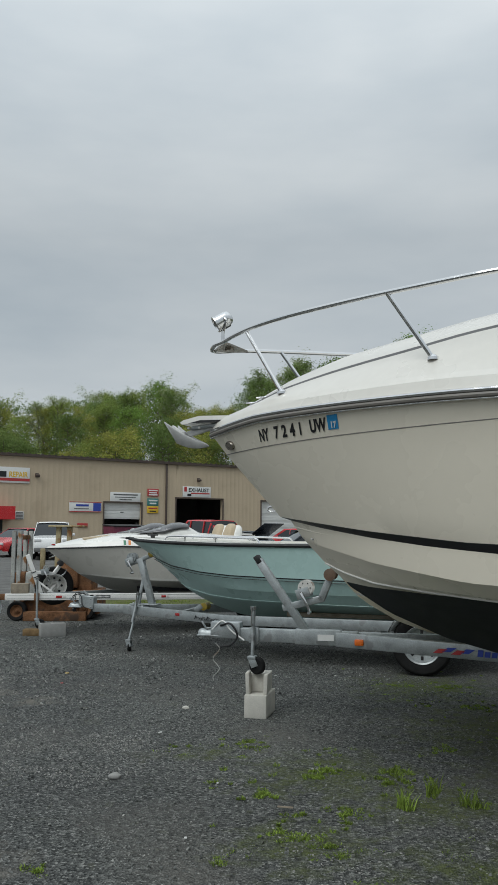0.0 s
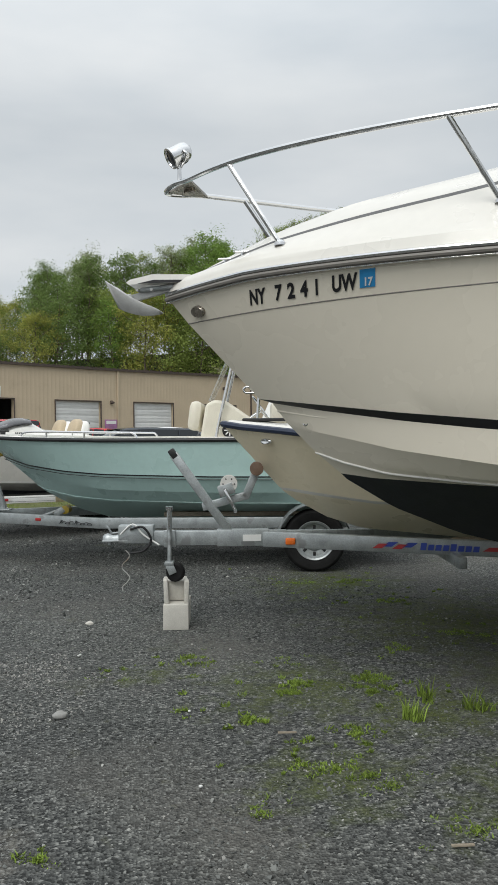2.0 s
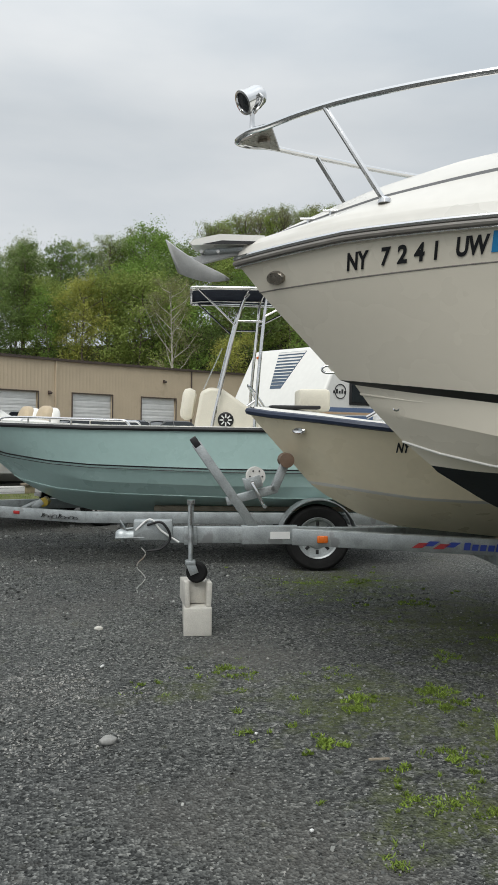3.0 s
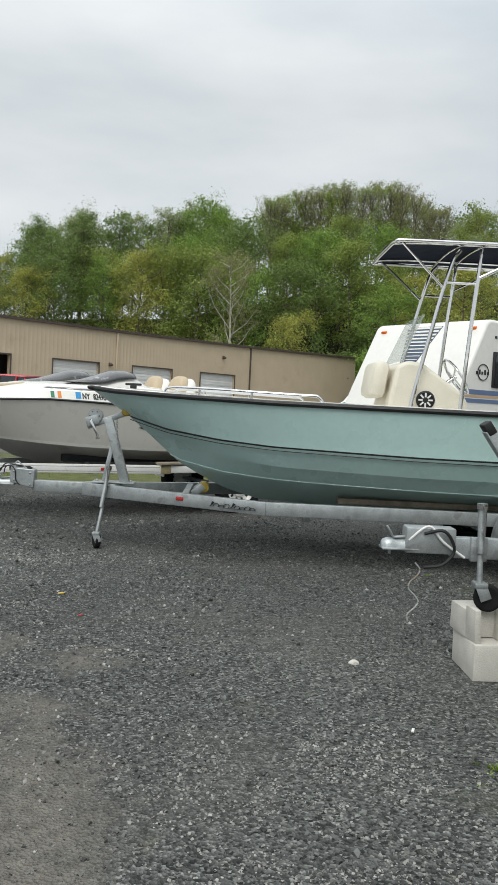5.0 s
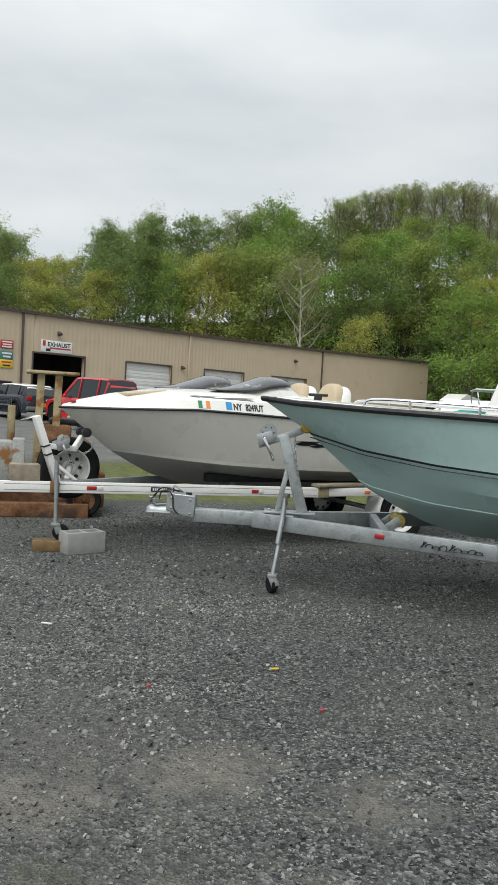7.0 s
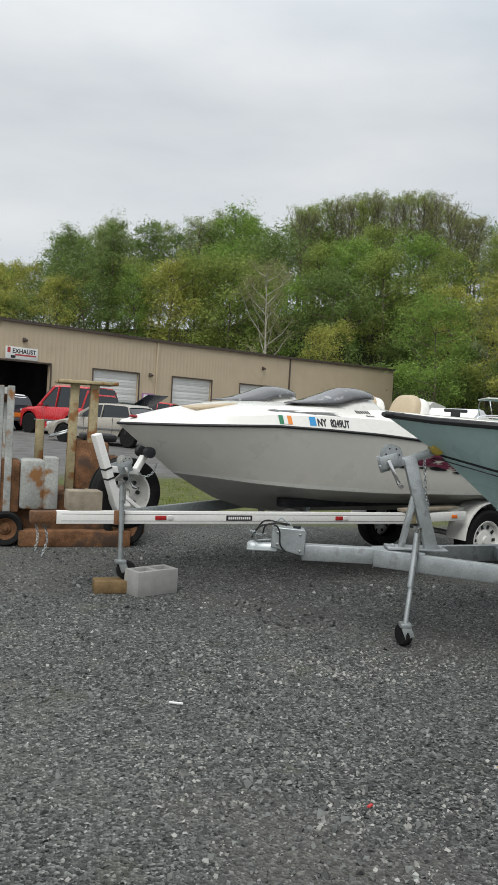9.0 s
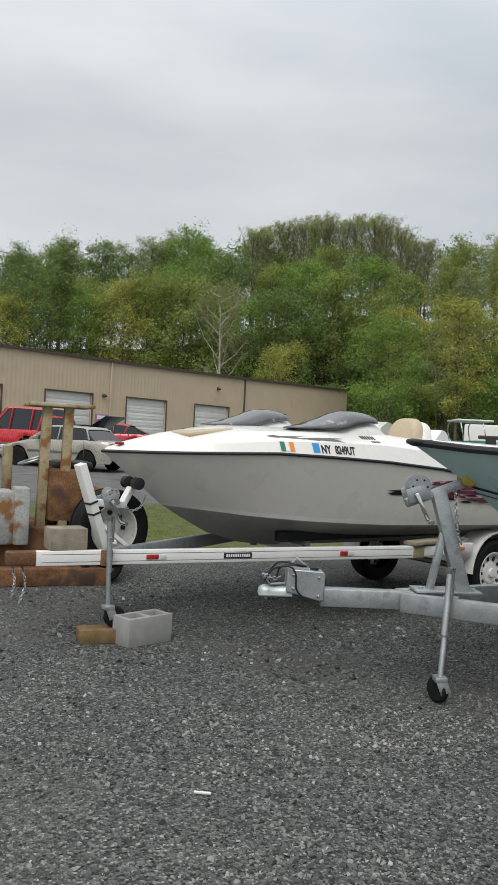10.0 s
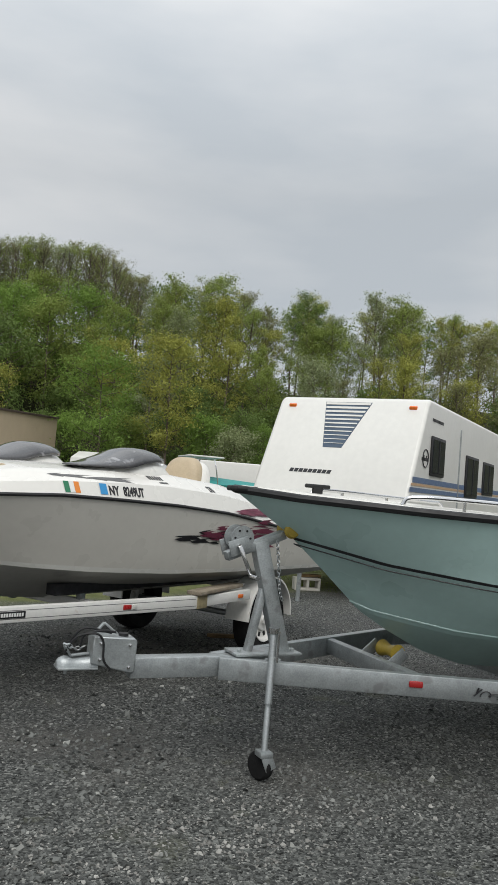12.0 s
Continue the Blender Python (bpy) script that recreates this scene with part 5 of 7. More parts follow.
om = boat(pose(-1.71, 9.62, 0, 0, 0, -11) @ Matrix.Translation((5.02, 0.08, 0.98)), "black outboard motor partly wrapped in white plastic", "outboard_motor")
om["category"] = "outboard motor"
bm = box(B(), (0.12, 0, 0.75), (0.34, 0.42, 0.62), Matrix.Rotation(radians(28), 3, "Y"), 0.09)
part("cowling", bm, M["black"], om)
bm = box(B(), (-0.08, -0.05, 0.68), (0.2, 0.34, 0.4), Matrix.Rotation(radians(28), 3, "Y"), 0.07)
for v in bm.verts:
    v.co += Vector((noise.noise(v.co * 9), noise.noise(v.co * 9 + Vector((5, 0, 0))), noise.noise(v.co * 9 + Vector((0, 5, 0))))) * 0.03
part("plastic_wrap", bm, M["wrap"], om)
part("leg", box(B(), (0.1, 0, 0.25), (0.16, 0.12, 0.5), None, 0.03), M["black"], om)

# mint centre-console boat
FC = pose(-1.71, 9.62, 0, 0, 0, -11)
LC = 5.0
c0 = Level(0.0, 1.15, 1.0, ((0, 1.46), (0.26, 1.435), (0.77, 1.415), (1.7, 1.395), (6.6, 1.38)))
c1 = Level(0.37, 1.10, 1.0, ((0.37, 1.225), (0.77, 1.13), (1.25, 1.07), (1.7, 1.04), (2.9, 1.015), (6.6, 1.0)))
c1b = Level(0.385, 1.10, 1.0, ((0.385, 1.208), (0.77, 1.114), (1.25, 1.055), (1.7, 1.026), (2.9, 1.0), (6.6, 0.985)))
c2 = Level(0.60, 1.02, 1.0, ((0.60, 1.03), (0.77, 1.0), (1.27, 0.91), (1.73, 0.86), (2.96, 0.835), (6.6, 0.83)))
c3 = Level(0.78, 0.92, 1.1, ((0.78, 0.875), (0.88, 0.835), (1.29, 0.765), (1.75, 0.735), (3, 0.715), (6.6, 0.70)))
c3b = Level(0.82, 0.87, 1.1, ((0.82, 0.84), (0.92, 0.80), (1.3, 0.735), (1.75, 0.71), (3, 0.695), (6.6, 0.685)))
c4 = Level(0.86, 0.0, 1.0, ((0.86, 0.81), (1.04, 0.709), (1.3, 0.585), (1.62, 0.495), (2.2, 0.46), (6.6, 0.45)))
C = boat(FC, "mint-green centre-console fishing boat with canvas T-top on a trailer")
bm = skin(B(), [c0, c1, c1b, c2, c3, c3b, c4], LC, [0, 1, 0, 0, 0, 2], n=60)
transom(bm, [c0, c1, c2, c3, c4], LC)
part("hull", seal(bm), [M["gel_mint"], M["ink"], M["gel_mint_low"]], C, angle=9)
part("pinstripe", rub(B(), c1b, LC, 0.0035, dz=-0.022, out=-0.004), M["ink"], C)
part("chine_strake", rub(B(), c3, LC, 0.007, out=-0.003), M["gel_mint"], C)
f1 = Level(0.04, 1.10, 1.0, ((0.04, 1.49), (0.77, 1.445), (1.7, 1.42), (6.6, 1.41)))
f2 = Level(0.45, 0.92, 1.0, ((0.45, 1.48), (1.0, 1.46), (1.7, 1.435), (6.6, 1.42)))
f3 = Level(0.46, 0.9, 1.0, ((0.46, 1.25), (1.0, 1.1), (6.6, 1.0)))
f4 = Level(0.5, 0.0, 1.0, ((0.5, 1.25), (1.0, 1.1), (6.6, 1.0)))
part("deck", seal(skin(B(), [c0, f1, f2, f3, f4], LC, [0, 0, 0, 0])), M["gel_white"], C)
part("rub_rail", rub(B(), c0, LC, 0.022, dz=0.008, out=0.004), M["black"], C)
part("bow_cap", box(B(), (0.06, 0, 1.47), (0.16, 0.16, 0.03), None, 0.012), M["black"], C)
cl = B()
box(cl, (0.42, -0.16, 1.515), (0.15, 0.03, 0.022), None, 0.008)
box(cl, (0.42, -0.16, 1.495), (0.06, 0.025, 0.04), None, 0.006)
part("cleat", cl, M["black"], C)
for s in (-1, 1):
    hi = [(0.74, s * 0.50, 1.45), (0.79, s * 0.52, 1.495), (1.05, s * 0.62, 1.50), (1.5, s * 0.76, 1.49), (1.95, s * 0.86, 1.48), (2.05, s * 0.88, 1.475), (2.1, s * 0.89, 1.42)]
    rl = part("grab_rail", tube(B(), bend(hi, 6), 0.0125), M["chrome"], C, "low polished grab rail")
    for x, yp, zp in ((1.05, 0.62, 1.50), (1.5, 0.76, 1.49)):
        part("rail_post", rod(B(), (x, s * yp, 1.41), (x, s * yp, zp), 0.010), M["chrome"], rl)
# console, seat, T-top
con = part("console", prism(B(), [(2.70, 1.05), (2.74, 1.45), (2.80, 1.80), (2.90, 1.85), (3.04, 1.83), (3.40, 1.58), (3.46, 1.50), (3.46, 1.05)], -0.38, 0.42), M["vinyl_cream"], C, "cream fibreglass helm console")
bv = con.modifiers.new("bevel", "BEVEL")
bv.width, bv.segments, bv.limit_method = 0.035, 3, "ANGLE"
fs = part("front_seat", box(B(), (2.67, 0, 1.67), (0.15, 0.6, 0.34), Matrix.Rotation(radians(8), 3, "Y"), 0.06), M["vinyl_cream"], C, "cream padded seat back ahead of the console")
fan = part("speaker", lathe(B(), [(0.085, 0), (0.085, 0.014), (0.07, 0.02), (0.062, 0.006), (0.0, 0.008)], (3.07, -0.378, 1.50), (0, -1, 0), 24), M["black"], con)
bm = B()
for i in range(8):
    t = 2 * math.pi * i / 8
    box(bm, (3.07 + 0.045 * math.cos(t), -0.392, 1.50 + 0.045 * math.sin(t)), (0.04, 0.008, 0.014), Matrix.Rotation(-t, 3, "Y"))
part("speaker_grille", bm, M["sign_white"], con)
part("speaker_hub", lathe(B(), [(0.018, 0), (0.018, 0.018), (0.0, 0.02)], (3.07, -0.38, 1.50), (0, -1, 0), 14), M["black"], con)
wsm = prism(B(), [(2.83, 1.84), (2.845, 1.84), (3.035, 2.27), (3.02, 2.27)], -0.33, 0.37)
ws = part("windscreen", wsm, M["glass_clear"], con, "clear acrylic windscreen")
ws.visible_shadow = False
tilt = Matrix.Rotation(radians(-35), 3, "Y")
hub = Vector((3.44, 0, 1.74))
wh = tube(B(), [hub + tilt @ Vector((0, 0.19 * math.cos(t), 0.19 * math.sin(t))) for t in np.linspace(0, 2 * math.pi, 25)], 0.012, 8)
for t in (0.5, 2.6, 4.7):
    rod(wh, hub - Vector((0.02, 0, 0.01)), hub + tilt @ Vector((0, 0.19 * math.cos(t), 0.19 * math.sin(t))), 0.008)
rod(wh, (3.30, 0, 1.64), hub, 0.02)
part("steering_wheel", wh, M["chrome"], con)
for s in (-1, 1):
    part("t_top_post", tube(B(), bend([(2.88, s * 0.45, 1.05), (2.92, s * 0.45, 1.42), (3.07, s * 0.44, 2.1), (3.22, s * 0.42, 2.70), (3.30, s * 0.40, 2.845)], 5), 0.018), M["chrome"], C)
    part("t_top_post", tube(B(), bend([(3.34, s * 0.45, 1.05), (3.37, s * 0.45, 1.42), (3.42, s * 0.44, 2.1), (3.49, s * 0.42, 2.86)], 5), 0.018), M["chrome"], C)
    part("t_top_brace", tube(B(), [(3.18, s * 0.43, 2.55), (3.46, s * 0.43, 2.55)], 0.012), M["chrome"], C)
    part("t_top_strut", tube(B(), [(3.16, s * 0.43, 2.5), (2.76, s * 0.5, 2.87)], 0.011), M["chrome"], C)
    part("t_top_strut", tube(B(), [(3.46, s * 0.43, 2.60), (4.0, s * 0.5, 2.88)], 0.011), M["chrome"], C)


def top_z(x, y):
    """Height of the canvas: cambered across, drooping towards its front edge."""
    return 2.925 - 0.04 * (y / 0.6) ** 2 - 0.02 * max(0.0, (3.0 - x) / 0.3) ** 2


fr = B()
edge = [(2.69, -0.44), (2.69, 0.44), (2.72, 0.55), (2.85, 0.59), (4.35, 0.62), (4.5, 0.5), (4.5, -0.5), (4.35, -0.62), (2.85, -0.59), (2.72, -0.55), (2.69, -0.44)]
tube(fr, bend([(x, y, top_z(x, y) - 0.012) for x, y in edge], 6), 0.014)
for y in (-0.42, 0.42):
    tube(fr, [(x, y, top_z(x, y) - 0.016) for x in (2.69, 2.8, 3.0, 3.5, 4.5)], 0.011)
for x in (3.30, 3.50):
    tube(fr, [(x, y, top_z(x, y) - 0.02) for y in (-0.6, -0.4, -0.2, 0.0, 0.2, 0.4, 0.6)], 0.011)
part("t_top_frame", fr, M["chrome"], C)
cv = B()
nx, ny = 16, 12
G = [[cv.verts.new((2.69 + 1.81 * i / nx, (-0.59 + 1.18 * j / ny) * (0.84 if i == 0 else 1.0), top_z(2.69 + 1.81 * i / nx, -0.59 + 1.18 * j / ny) + 0.004)) for j in range(ny + 1)] for i in range(nx + 1)]
for i in range(nx):
    for j in range(ny):
        cv.faces.new((G[i][j], G[i + 1][j], G[i + 1][j + 1], G[i][j + 1]))
cvo = part("t_top_canvas", cv, M["canvas"], C, "dark navy canvas top laced to a steel frame")
sm = cvo.modifiers.new("solid", "SOLIDIFY")
sm.thickness = 0.006

# jet boat, white over grey
FD = pose(-3.42, 11.2, 0, 0, 0, 22)
LD = 4.75
g0 = Level(0.0, 1.0, 0.9, ((0, 1.285), (0.42, 1.30), (1.1, 1.33), (1.53, 1.32), (2.06, 1.30), (2.7, 1.255), (3.33, 1.17), (4.75, 0.98)))
g1 = Level(0.50, 0.95, 0.9, ((0.5, 0.905), (0.78, 0.89), (1.1, 0.865), (1.5, 0.845), (2.2, 0.815), (4.75, 0.79)))
g1b = Level(0.53, 0.94, 0.9, ((0.53, 0.885), (0.78, 0.865), (1.1, 0.835), (1.5, 0.81), (2.2, 0.785), (4.75, 0.76)))
g1c = Level(0.58, 0.84, 0.95, ((0.58, 0.855), (1.0, 0.80), (1.5, 0.765), (2.2, 0.745), (4.75, 0.72)))
g2 = Level(0.62, 0.0, 1.0, ((0.62, 0.835), (0.74, 0.768), (0.95, 0.664), (1.28, 0.57), (1.7, 0.533), (4.75, 0.5)))
D = boat(FD, "white and silver-grey sport jet boat with maroon graphics on white trailer", "jet_boat")
bm = skin(B(), [g0, g1, g1b, g1c, g2], LD, [0, 1, 2, 2], n=56)
transom(bm, [g0, g1, g1b, g1c, g2], LD)
part("hull", seal(bm), [M["gel_grey"], M["gel_white"], M["gel_grey_shaded"]], D, angle=12)
h1 = Level(0.03, 0.945, 0.9, ((0.03, 1.32), (0.42, 1.365), (1.1, 1.425), (1.6, 1.44), (2.06, 1.435), (2.7, 1.395), (3.33, 1.31), (4.75, 1.1)))
h2 = Level(0.10, 0.80, 0.95, ((0.10, 1.34), (0.5, 1.415), (1.0, 1.49), (1.6, 1.515), (2.2, 1.52), (2.8, 1.48), (3.4, 1.375), (4.75, 1.14)))
h3 = Level(0.16, 0.45, 0.95, ((0.16, 1.365), (0.5, 1.435), (1.0, 1.515), (1.6, 1.54), (2.2, 1.56), (2.8, 1.51), (3.4, 1.40), (4.75, 1.15)))
h4 = Level(0.2, 0.0, 0.95, ((0.2, 1.375), (0.5, 1.45), (1.0, 1.53), (1.6, 1.55), (2.2, 1.57), (2.8, 1.52), (3.4, 1.42), (4.75, 1.16)))
bm = skin(B(), [g0, h1, h2, h3, h4], LD, [0, 0, 0, 0], n=56)
transom(bm, [g0, h1, h2, h3, h4], LD)
part("deck", seal(bm), M["gel_white"], D, "glossy white deck moulding", angle=28)
part("rub_rail", rub(B(), g0, LD, 0.012, dz=0.004, out=0.003), M["black"], D)
for x0, yy in ((1.18, 0.47), (1.37, -0.45)):
    def dome(lift, grow, back, squash):
        bm = B()
        nx, ny = 16, 10
        rows = []
        for i in range(nx + 1):
            u = i / nx
            x = x0 - grow * 0.3 + (0.79 + grow * 0.3 + back) * u
            f = (x - x0) / 0.79
            hw = (0.25 + grow * 0.3) * math.sin(math.pi * min(0.5, 0.04 + 0.62 * u)) ** 0.7 * (1 if f < 0.8 else max(0.35, 1 - 0.6 * (f - 0.8)))
            zc = 1.535 + 0.165 * float(np.interp(f, (0, 0.25, 0.5, 0.7, 0.85, 1), (0, 0.22, 0.6, 0.95, 1, 0.9))) - (0.0 if f < 1 else 0.42 * (f - 1)) + lift
            drop = float(np.interp(f, (0, 0.25, 0.5, 0.75, 1), (0.006, 0.04, 0.10, 0.11, 0.085))) + squash * math.sin(math.pi * min(0.5, 0.05 + 0.6 * u))
            rows.append([bm.verts.new((x, yy + hw * math.cos(math.pi * j / ny), zc - drop * (1 - math.sin(math.pi * j / ny) ** 0.9))) for j in range(ny + 1)])
        for r0, r1 in zip(rows, rows[1:]):
            for j in range(ny):
                bm.faces.new((r0[j], r0[j + 1], r1[j + 1], r1[j]))
        return bm
    co = part("cowl", dome(-0.022, 0.16, 0.55, 0.12), M["gel_white"], D, "white moulded cockpit cowl")
    wo = part("windscreen", dome(0.012, 0.0, 0.0, 0.0), M["smoke"], co, "smoked wraparound windscreen")
    sm = wo.modifiers.new("solid", "SOLIDIFY")
    sm.thickness = 0.01
for yy, xx in ((-0.26, 2.92), (0.34, 2.88)):
    for nm, mm, c, size in (("seat", "vinyl_tan", (xx, yy, 1.45), (0.085, 0.195, 0.25)), ("seat_shell", "gel_white", (xx + 0.085, yy, 1.42), (0.10, 0.215, 0.255))):
        bm = B()
        bmesh.ops.create_icosphere(bm, subdivisions=4, radius=1.0)
        for v in bm.verts:
            q = [math.copysign(abs(k) ** 0.62, k) for k in v.co]
            v.co = Vector((q[0] * size[0] + 0.22 * q[2] * size[2], q[1] * size[1] * (1 - 0.1 * q[2]), q[2] * size[2])) + Vector(c)
        part(nm, bm, M[mm], D, "tan vinyl seat back" if nm == "seat" else "")
part("bow_pad", box(B(), (0.76, -0.16, 1.468), (0.42, 0.3, 0.036), Matrix.Rotation(radians(-7), 3, "Y"), 0.018), M["vinyl_tan"], D, "tan vinyl bow cushion")
lettered(D, "NY", 0.085, h1, g0, 1.455, 1.355, "ink", 0.088)
lettered(D, "8249UT", 0.085, h1, g0, 1.575, 1.355, "ink", 0.185, -0.02)
for x, w, mm, nm in ((1.385, 0.058, "sticker_blue", "registration_sticker"), (1.125, 0.038, "flag_green", "flag_sticker"), (1.163, 0.034, "sign_white", "flag_sticker"), (1.197, 0.038, "flag_orange", "flag_sticker")):
    bm = B()
    bmesh.ops.create_grid(bm, x_segments=3, y_segments=1, size=0.5)
    for v in bm.verts:
        v.co = Vector(((v.co.x + 0.5) * w, 0, (v.co.y + 0.5) * 0.072))
    part(nm, decal(bm, h1, g0, x, 1.355, 0, 0.004), M[mm], D)
rj = random.Random(5)


def flames(a, b, x0, z0, n, length, height, m, seed):
    rj = random.Random(seed)
    bm = B()
    for i in range(n):
        u = rj.random()
        x = u * length
        z = (rj.random() - 0.5) * height * (0.3 + u)
        w, h = 0.10 + 0.2 * rj.random(), 0.008 + (0.02 * rj.random() if height > 0.02 else 0.004)
        pts = [(x, z), (x + w * 0.35, z - h * 0.6), (x + w, z - h * 0.2 - 0.01), (x + w * 0.7, z + h * 0.3), (x + w * 1.15, z + h * 0.9), (x + w * 0.4, z + h * 0.5)]
        bm.faces.new([bm.verts.new((px, -0.0004 * i, pz)) for px, pz in pts])
    return decal(bm, a, b, x0, z0, 0, 0.003)


part("graphic", flames(g0, g1, 2.36, 1.095, 48, 0.8, 0.19, None, 4), M["maroon"], D, "maroon and black flame graphic")
part("graphic", flames(g0, g1, 2.1, 1.075, 16, 0.95, 0.17, None, 9), M["ink"], D)
part("graphic", flames(h1, g0, 2.75, 1.275, 34, 0.7, 0.08, None, 14), M["maroon"], D)
part("graphic", flames(h2, h1, 1.0, 1.462, 7, 0.5, 0.012, None, 15), M["cargrey"], D)
for x, w, z, h in ((1.90, 0.15, 1.478, 0.026), (1.97, 0.09, 1.455, 0.012)):
    bm = B()
    k = 6
    for i in range(k):
        bm.faces.new([bm.verts.new(p) for p in ((i * w / k, 0, 0), ((i + 0.7) * w / k, 0, 0), ((i + 0.8) * w / k, 0, h), ((i + 0.1) * w / k, 0, h))])
    part("brand_mark", decal(bm, h2, h1, x, z, 0, 0.004), M["ink"], D)
lettered(D, "270", 0.055, h2, h1, 2.52, 1.42, "ink", 0.07, -0.05, "model_number")
part("bow_lamp", box(B(), (0.11, -0.05, 1.352), (0.06, 0.05, 0.02), None, 0.008), M["red"], D)


# ---- trailers ----
def jack(parent, x, y, ztop, wheel_at, mm="galv", axle=(1, 0.45, 0), lead=(0.0, 0.03)):
    j = part("jack_post", rod(B(), (x, y, ztop), Vector((x, y, ztop)).lerp(Vector(wheel_at) + Vector((0, 0, 0.16)), 0.62), 0.0195, 14), M[mm], parent, "swivel tongue jack")
    w = Vector(wheel_at)
    inner = rod(B(), Vector((x, y, ztop)).lerp(w, 0.45), w + Vector((0, 0, 0.12)), 0.0165, 12)
    part("jack_tube", inner, M["galv"], j)
    fk = B()
    for s in (-1, 1):
        beam(fk, w + Vector((0, s * 0.034, 0.135)), w + Vector((0.03, s * 0.034, 0.065)), 0.006, 0.06, 0.002)
    box(fk, w + Vector((0, 0, 0.14)), (0.07, 0.08, 0.03), None, 0.006)
    part("wheel_fork", fk, M["galv"], j)
    part("jack_wheel", lathe(B(), [(0.02, -0.026), (0.062, -0.026), (0.073, -0.016), (0.073, 0.016), (0.062, 0.026), (0.02, 0.026)], w + Vector((lead[0], lead[1], 0.073)), axle, 24), M["tyre"], j)
    hd = B()
    rod(hd, (x, y, ztop), (x, y, ztop + 0.03), 0.029, 14)
    rod(hd, (x, y - 0.028, ztop - 0.12), (x, y - 0.06, ztop - 0.12), 0.008)
    rod(hd, (x, y - 0.06, ztop - 0.14), (x, y - 0.06, ztop + 0.02), 0.007)
    part("jack_handle", hd, M["chrome"], j)
    return j


def winch(parent, c, r=0.067, reel="galv"):
    w = part("winch", lathe(B(), [(0.02, -0.05), (r, -0.05), (r, -0.044), (r * 0.45, -0.04), (r * 0.45, 0.04), (r, 0.044), (r, 0.05), (0.02, 0.05)], c, (0, 1, 0), 28), M[reel], parent)
    for s in (-1, 1):
        part("winch_cheek", box(B(), Vector(c) + Vector((-0.02, s * 0.062, -0.045)), (0.12, 0.006, 0.085), Matrix.Rotation(radians(-18), 3, "Y"), 0.002), M["galv"], w)
    for k in range(6):
        t = k * math.pi / 3
        part("reel_hole", lathe(B(), [(0.0, -0.003), (r * 0.09, -0.003), (r * 0.09, 0.003), (0.0, 0.003)], Vector(c) + Vector((r * 0.66 * math.cos(t), -0.051, r * 0.66 * math.sin(t))), (0, 1, 0), 10), M["black"], w)
    h = B()
    rod(h, Vector(c) + Vector((-0.03, -0.06, -0.04)), Vector(c) + Vector((-0.03, -0.09, -0.04)), 0.01)
    beam(h, Vector(c) + Vector((-0.03, -0.09, -0.04)), Vector(c) + Vector((0.05, -0.09, -0.2)), 0.008, 0.024, 0.003)
    rod(h, Vector(c) + Vector((0.05, -0.09, -0.2)), Vector(c) + Vector((0.05, -0.17, -0.2)), 0.013)
    part("winch_crank", h, M["chrome"], w)
    return w


def chain(parent, pts, name="chain", r=0.004):
    path = bend(pts, 8)
    bm = B()
    acc, last = 0.0, path[0]
    k = 0
    for p in path[1:]:
        while (p - last).length > 0.022:
            d = (p - last).normalized()
            q = last + d * 0.022
            mid = (q + last) / 2
            Rm = axis_rot(d) @ Matrix.Rotation(radians(90 * (k % 2)), 3, "X")
            tube(bm, [mid + Rm @ Vector((0.016 * math.cos(t), 0.009 * math.sin(t), 0)) for t in np.linspace(0, 2 * math.pi, 9)], r * 0.8, 4)
            last = q
            k += 1
    return part(name, bm, M["galv"], parent)


def coupler(parent, x, z, mm="galv"):
    """A pressed ball coupler: a domed nose that widens into a shell, with a flange along its foot."""
    c = B()
    rings = []
    for t, w, h in ((0.0, 0.02, 0.03), (0.012, 0.034, 0.044), (0.035, 0.042, 0.052), (0.06, 0.040, 0.05), (0.08, 0.036, 0.042), (0.13, 0.042, 0.048), (0.20, 0.045, 0.055)):
        rings.append([c.verts.new((x + t, w * math.cos(q), z - 0.012 + h * math.sin(q))) for q in np.linspace(0, math.pi, 9)])
    for p, q in zip(rings, rings[1:]):
        for k in range(8):
            c.faces.new((p[k], p[k + 1], q[k + 1], q[k]))
    c.faces.new(rings[0])
    c.faces.new(rings[-1])
    box(c, (x + 0.10, 0, z - 0.016), (0.20, 0.115, 0.012), None, 0.004)
    cp = part("coupler", c, M[mm], parent, "galvanised ball coupler")
    part("latch", beam(beam(B(), (x + 0.07, 0, z + 0.035), (x + 0.03, 0, z + 0.10), 0.03, 0.01, 0.003), (x + 0.07, 0, z + 0.04), (x + 0.16, 0, z + 0.05), 0.03, 0.01, 0.003), M["galv"], cp)
    part("coupler_pin", rod(B(), (x + 0.05, 0, z - 0.02), (x + 0.05, 0, z - 0.05), 0.009), M["galv"], cp)
    return cp


# trailer of the mint boat
TC = thing("boat_trailer", pose(-2.567, 9.80, 0, 0, 0, -11), "galvanised boat trailer with yellow rollers under the mint boat", "trailer", "boat trailers")
ZR = 0.52
coupler(TC, 0.0, ZR + 0.02)
ab = part("surge_brake_box", prism(B(), [(0.16, 0.55), (0.165, 0.685), (0.38, 0.672), (0.39, 0.655), (0.385, 0.505), (0.36, 0.50)], -0.06, 0.06), M["galv"], TC)
bv = ab.modifiers.new("bevel", "BEVEL")
bv.width, bv.segments, bv.limit_method = 0.006, 2, "ANGLE"
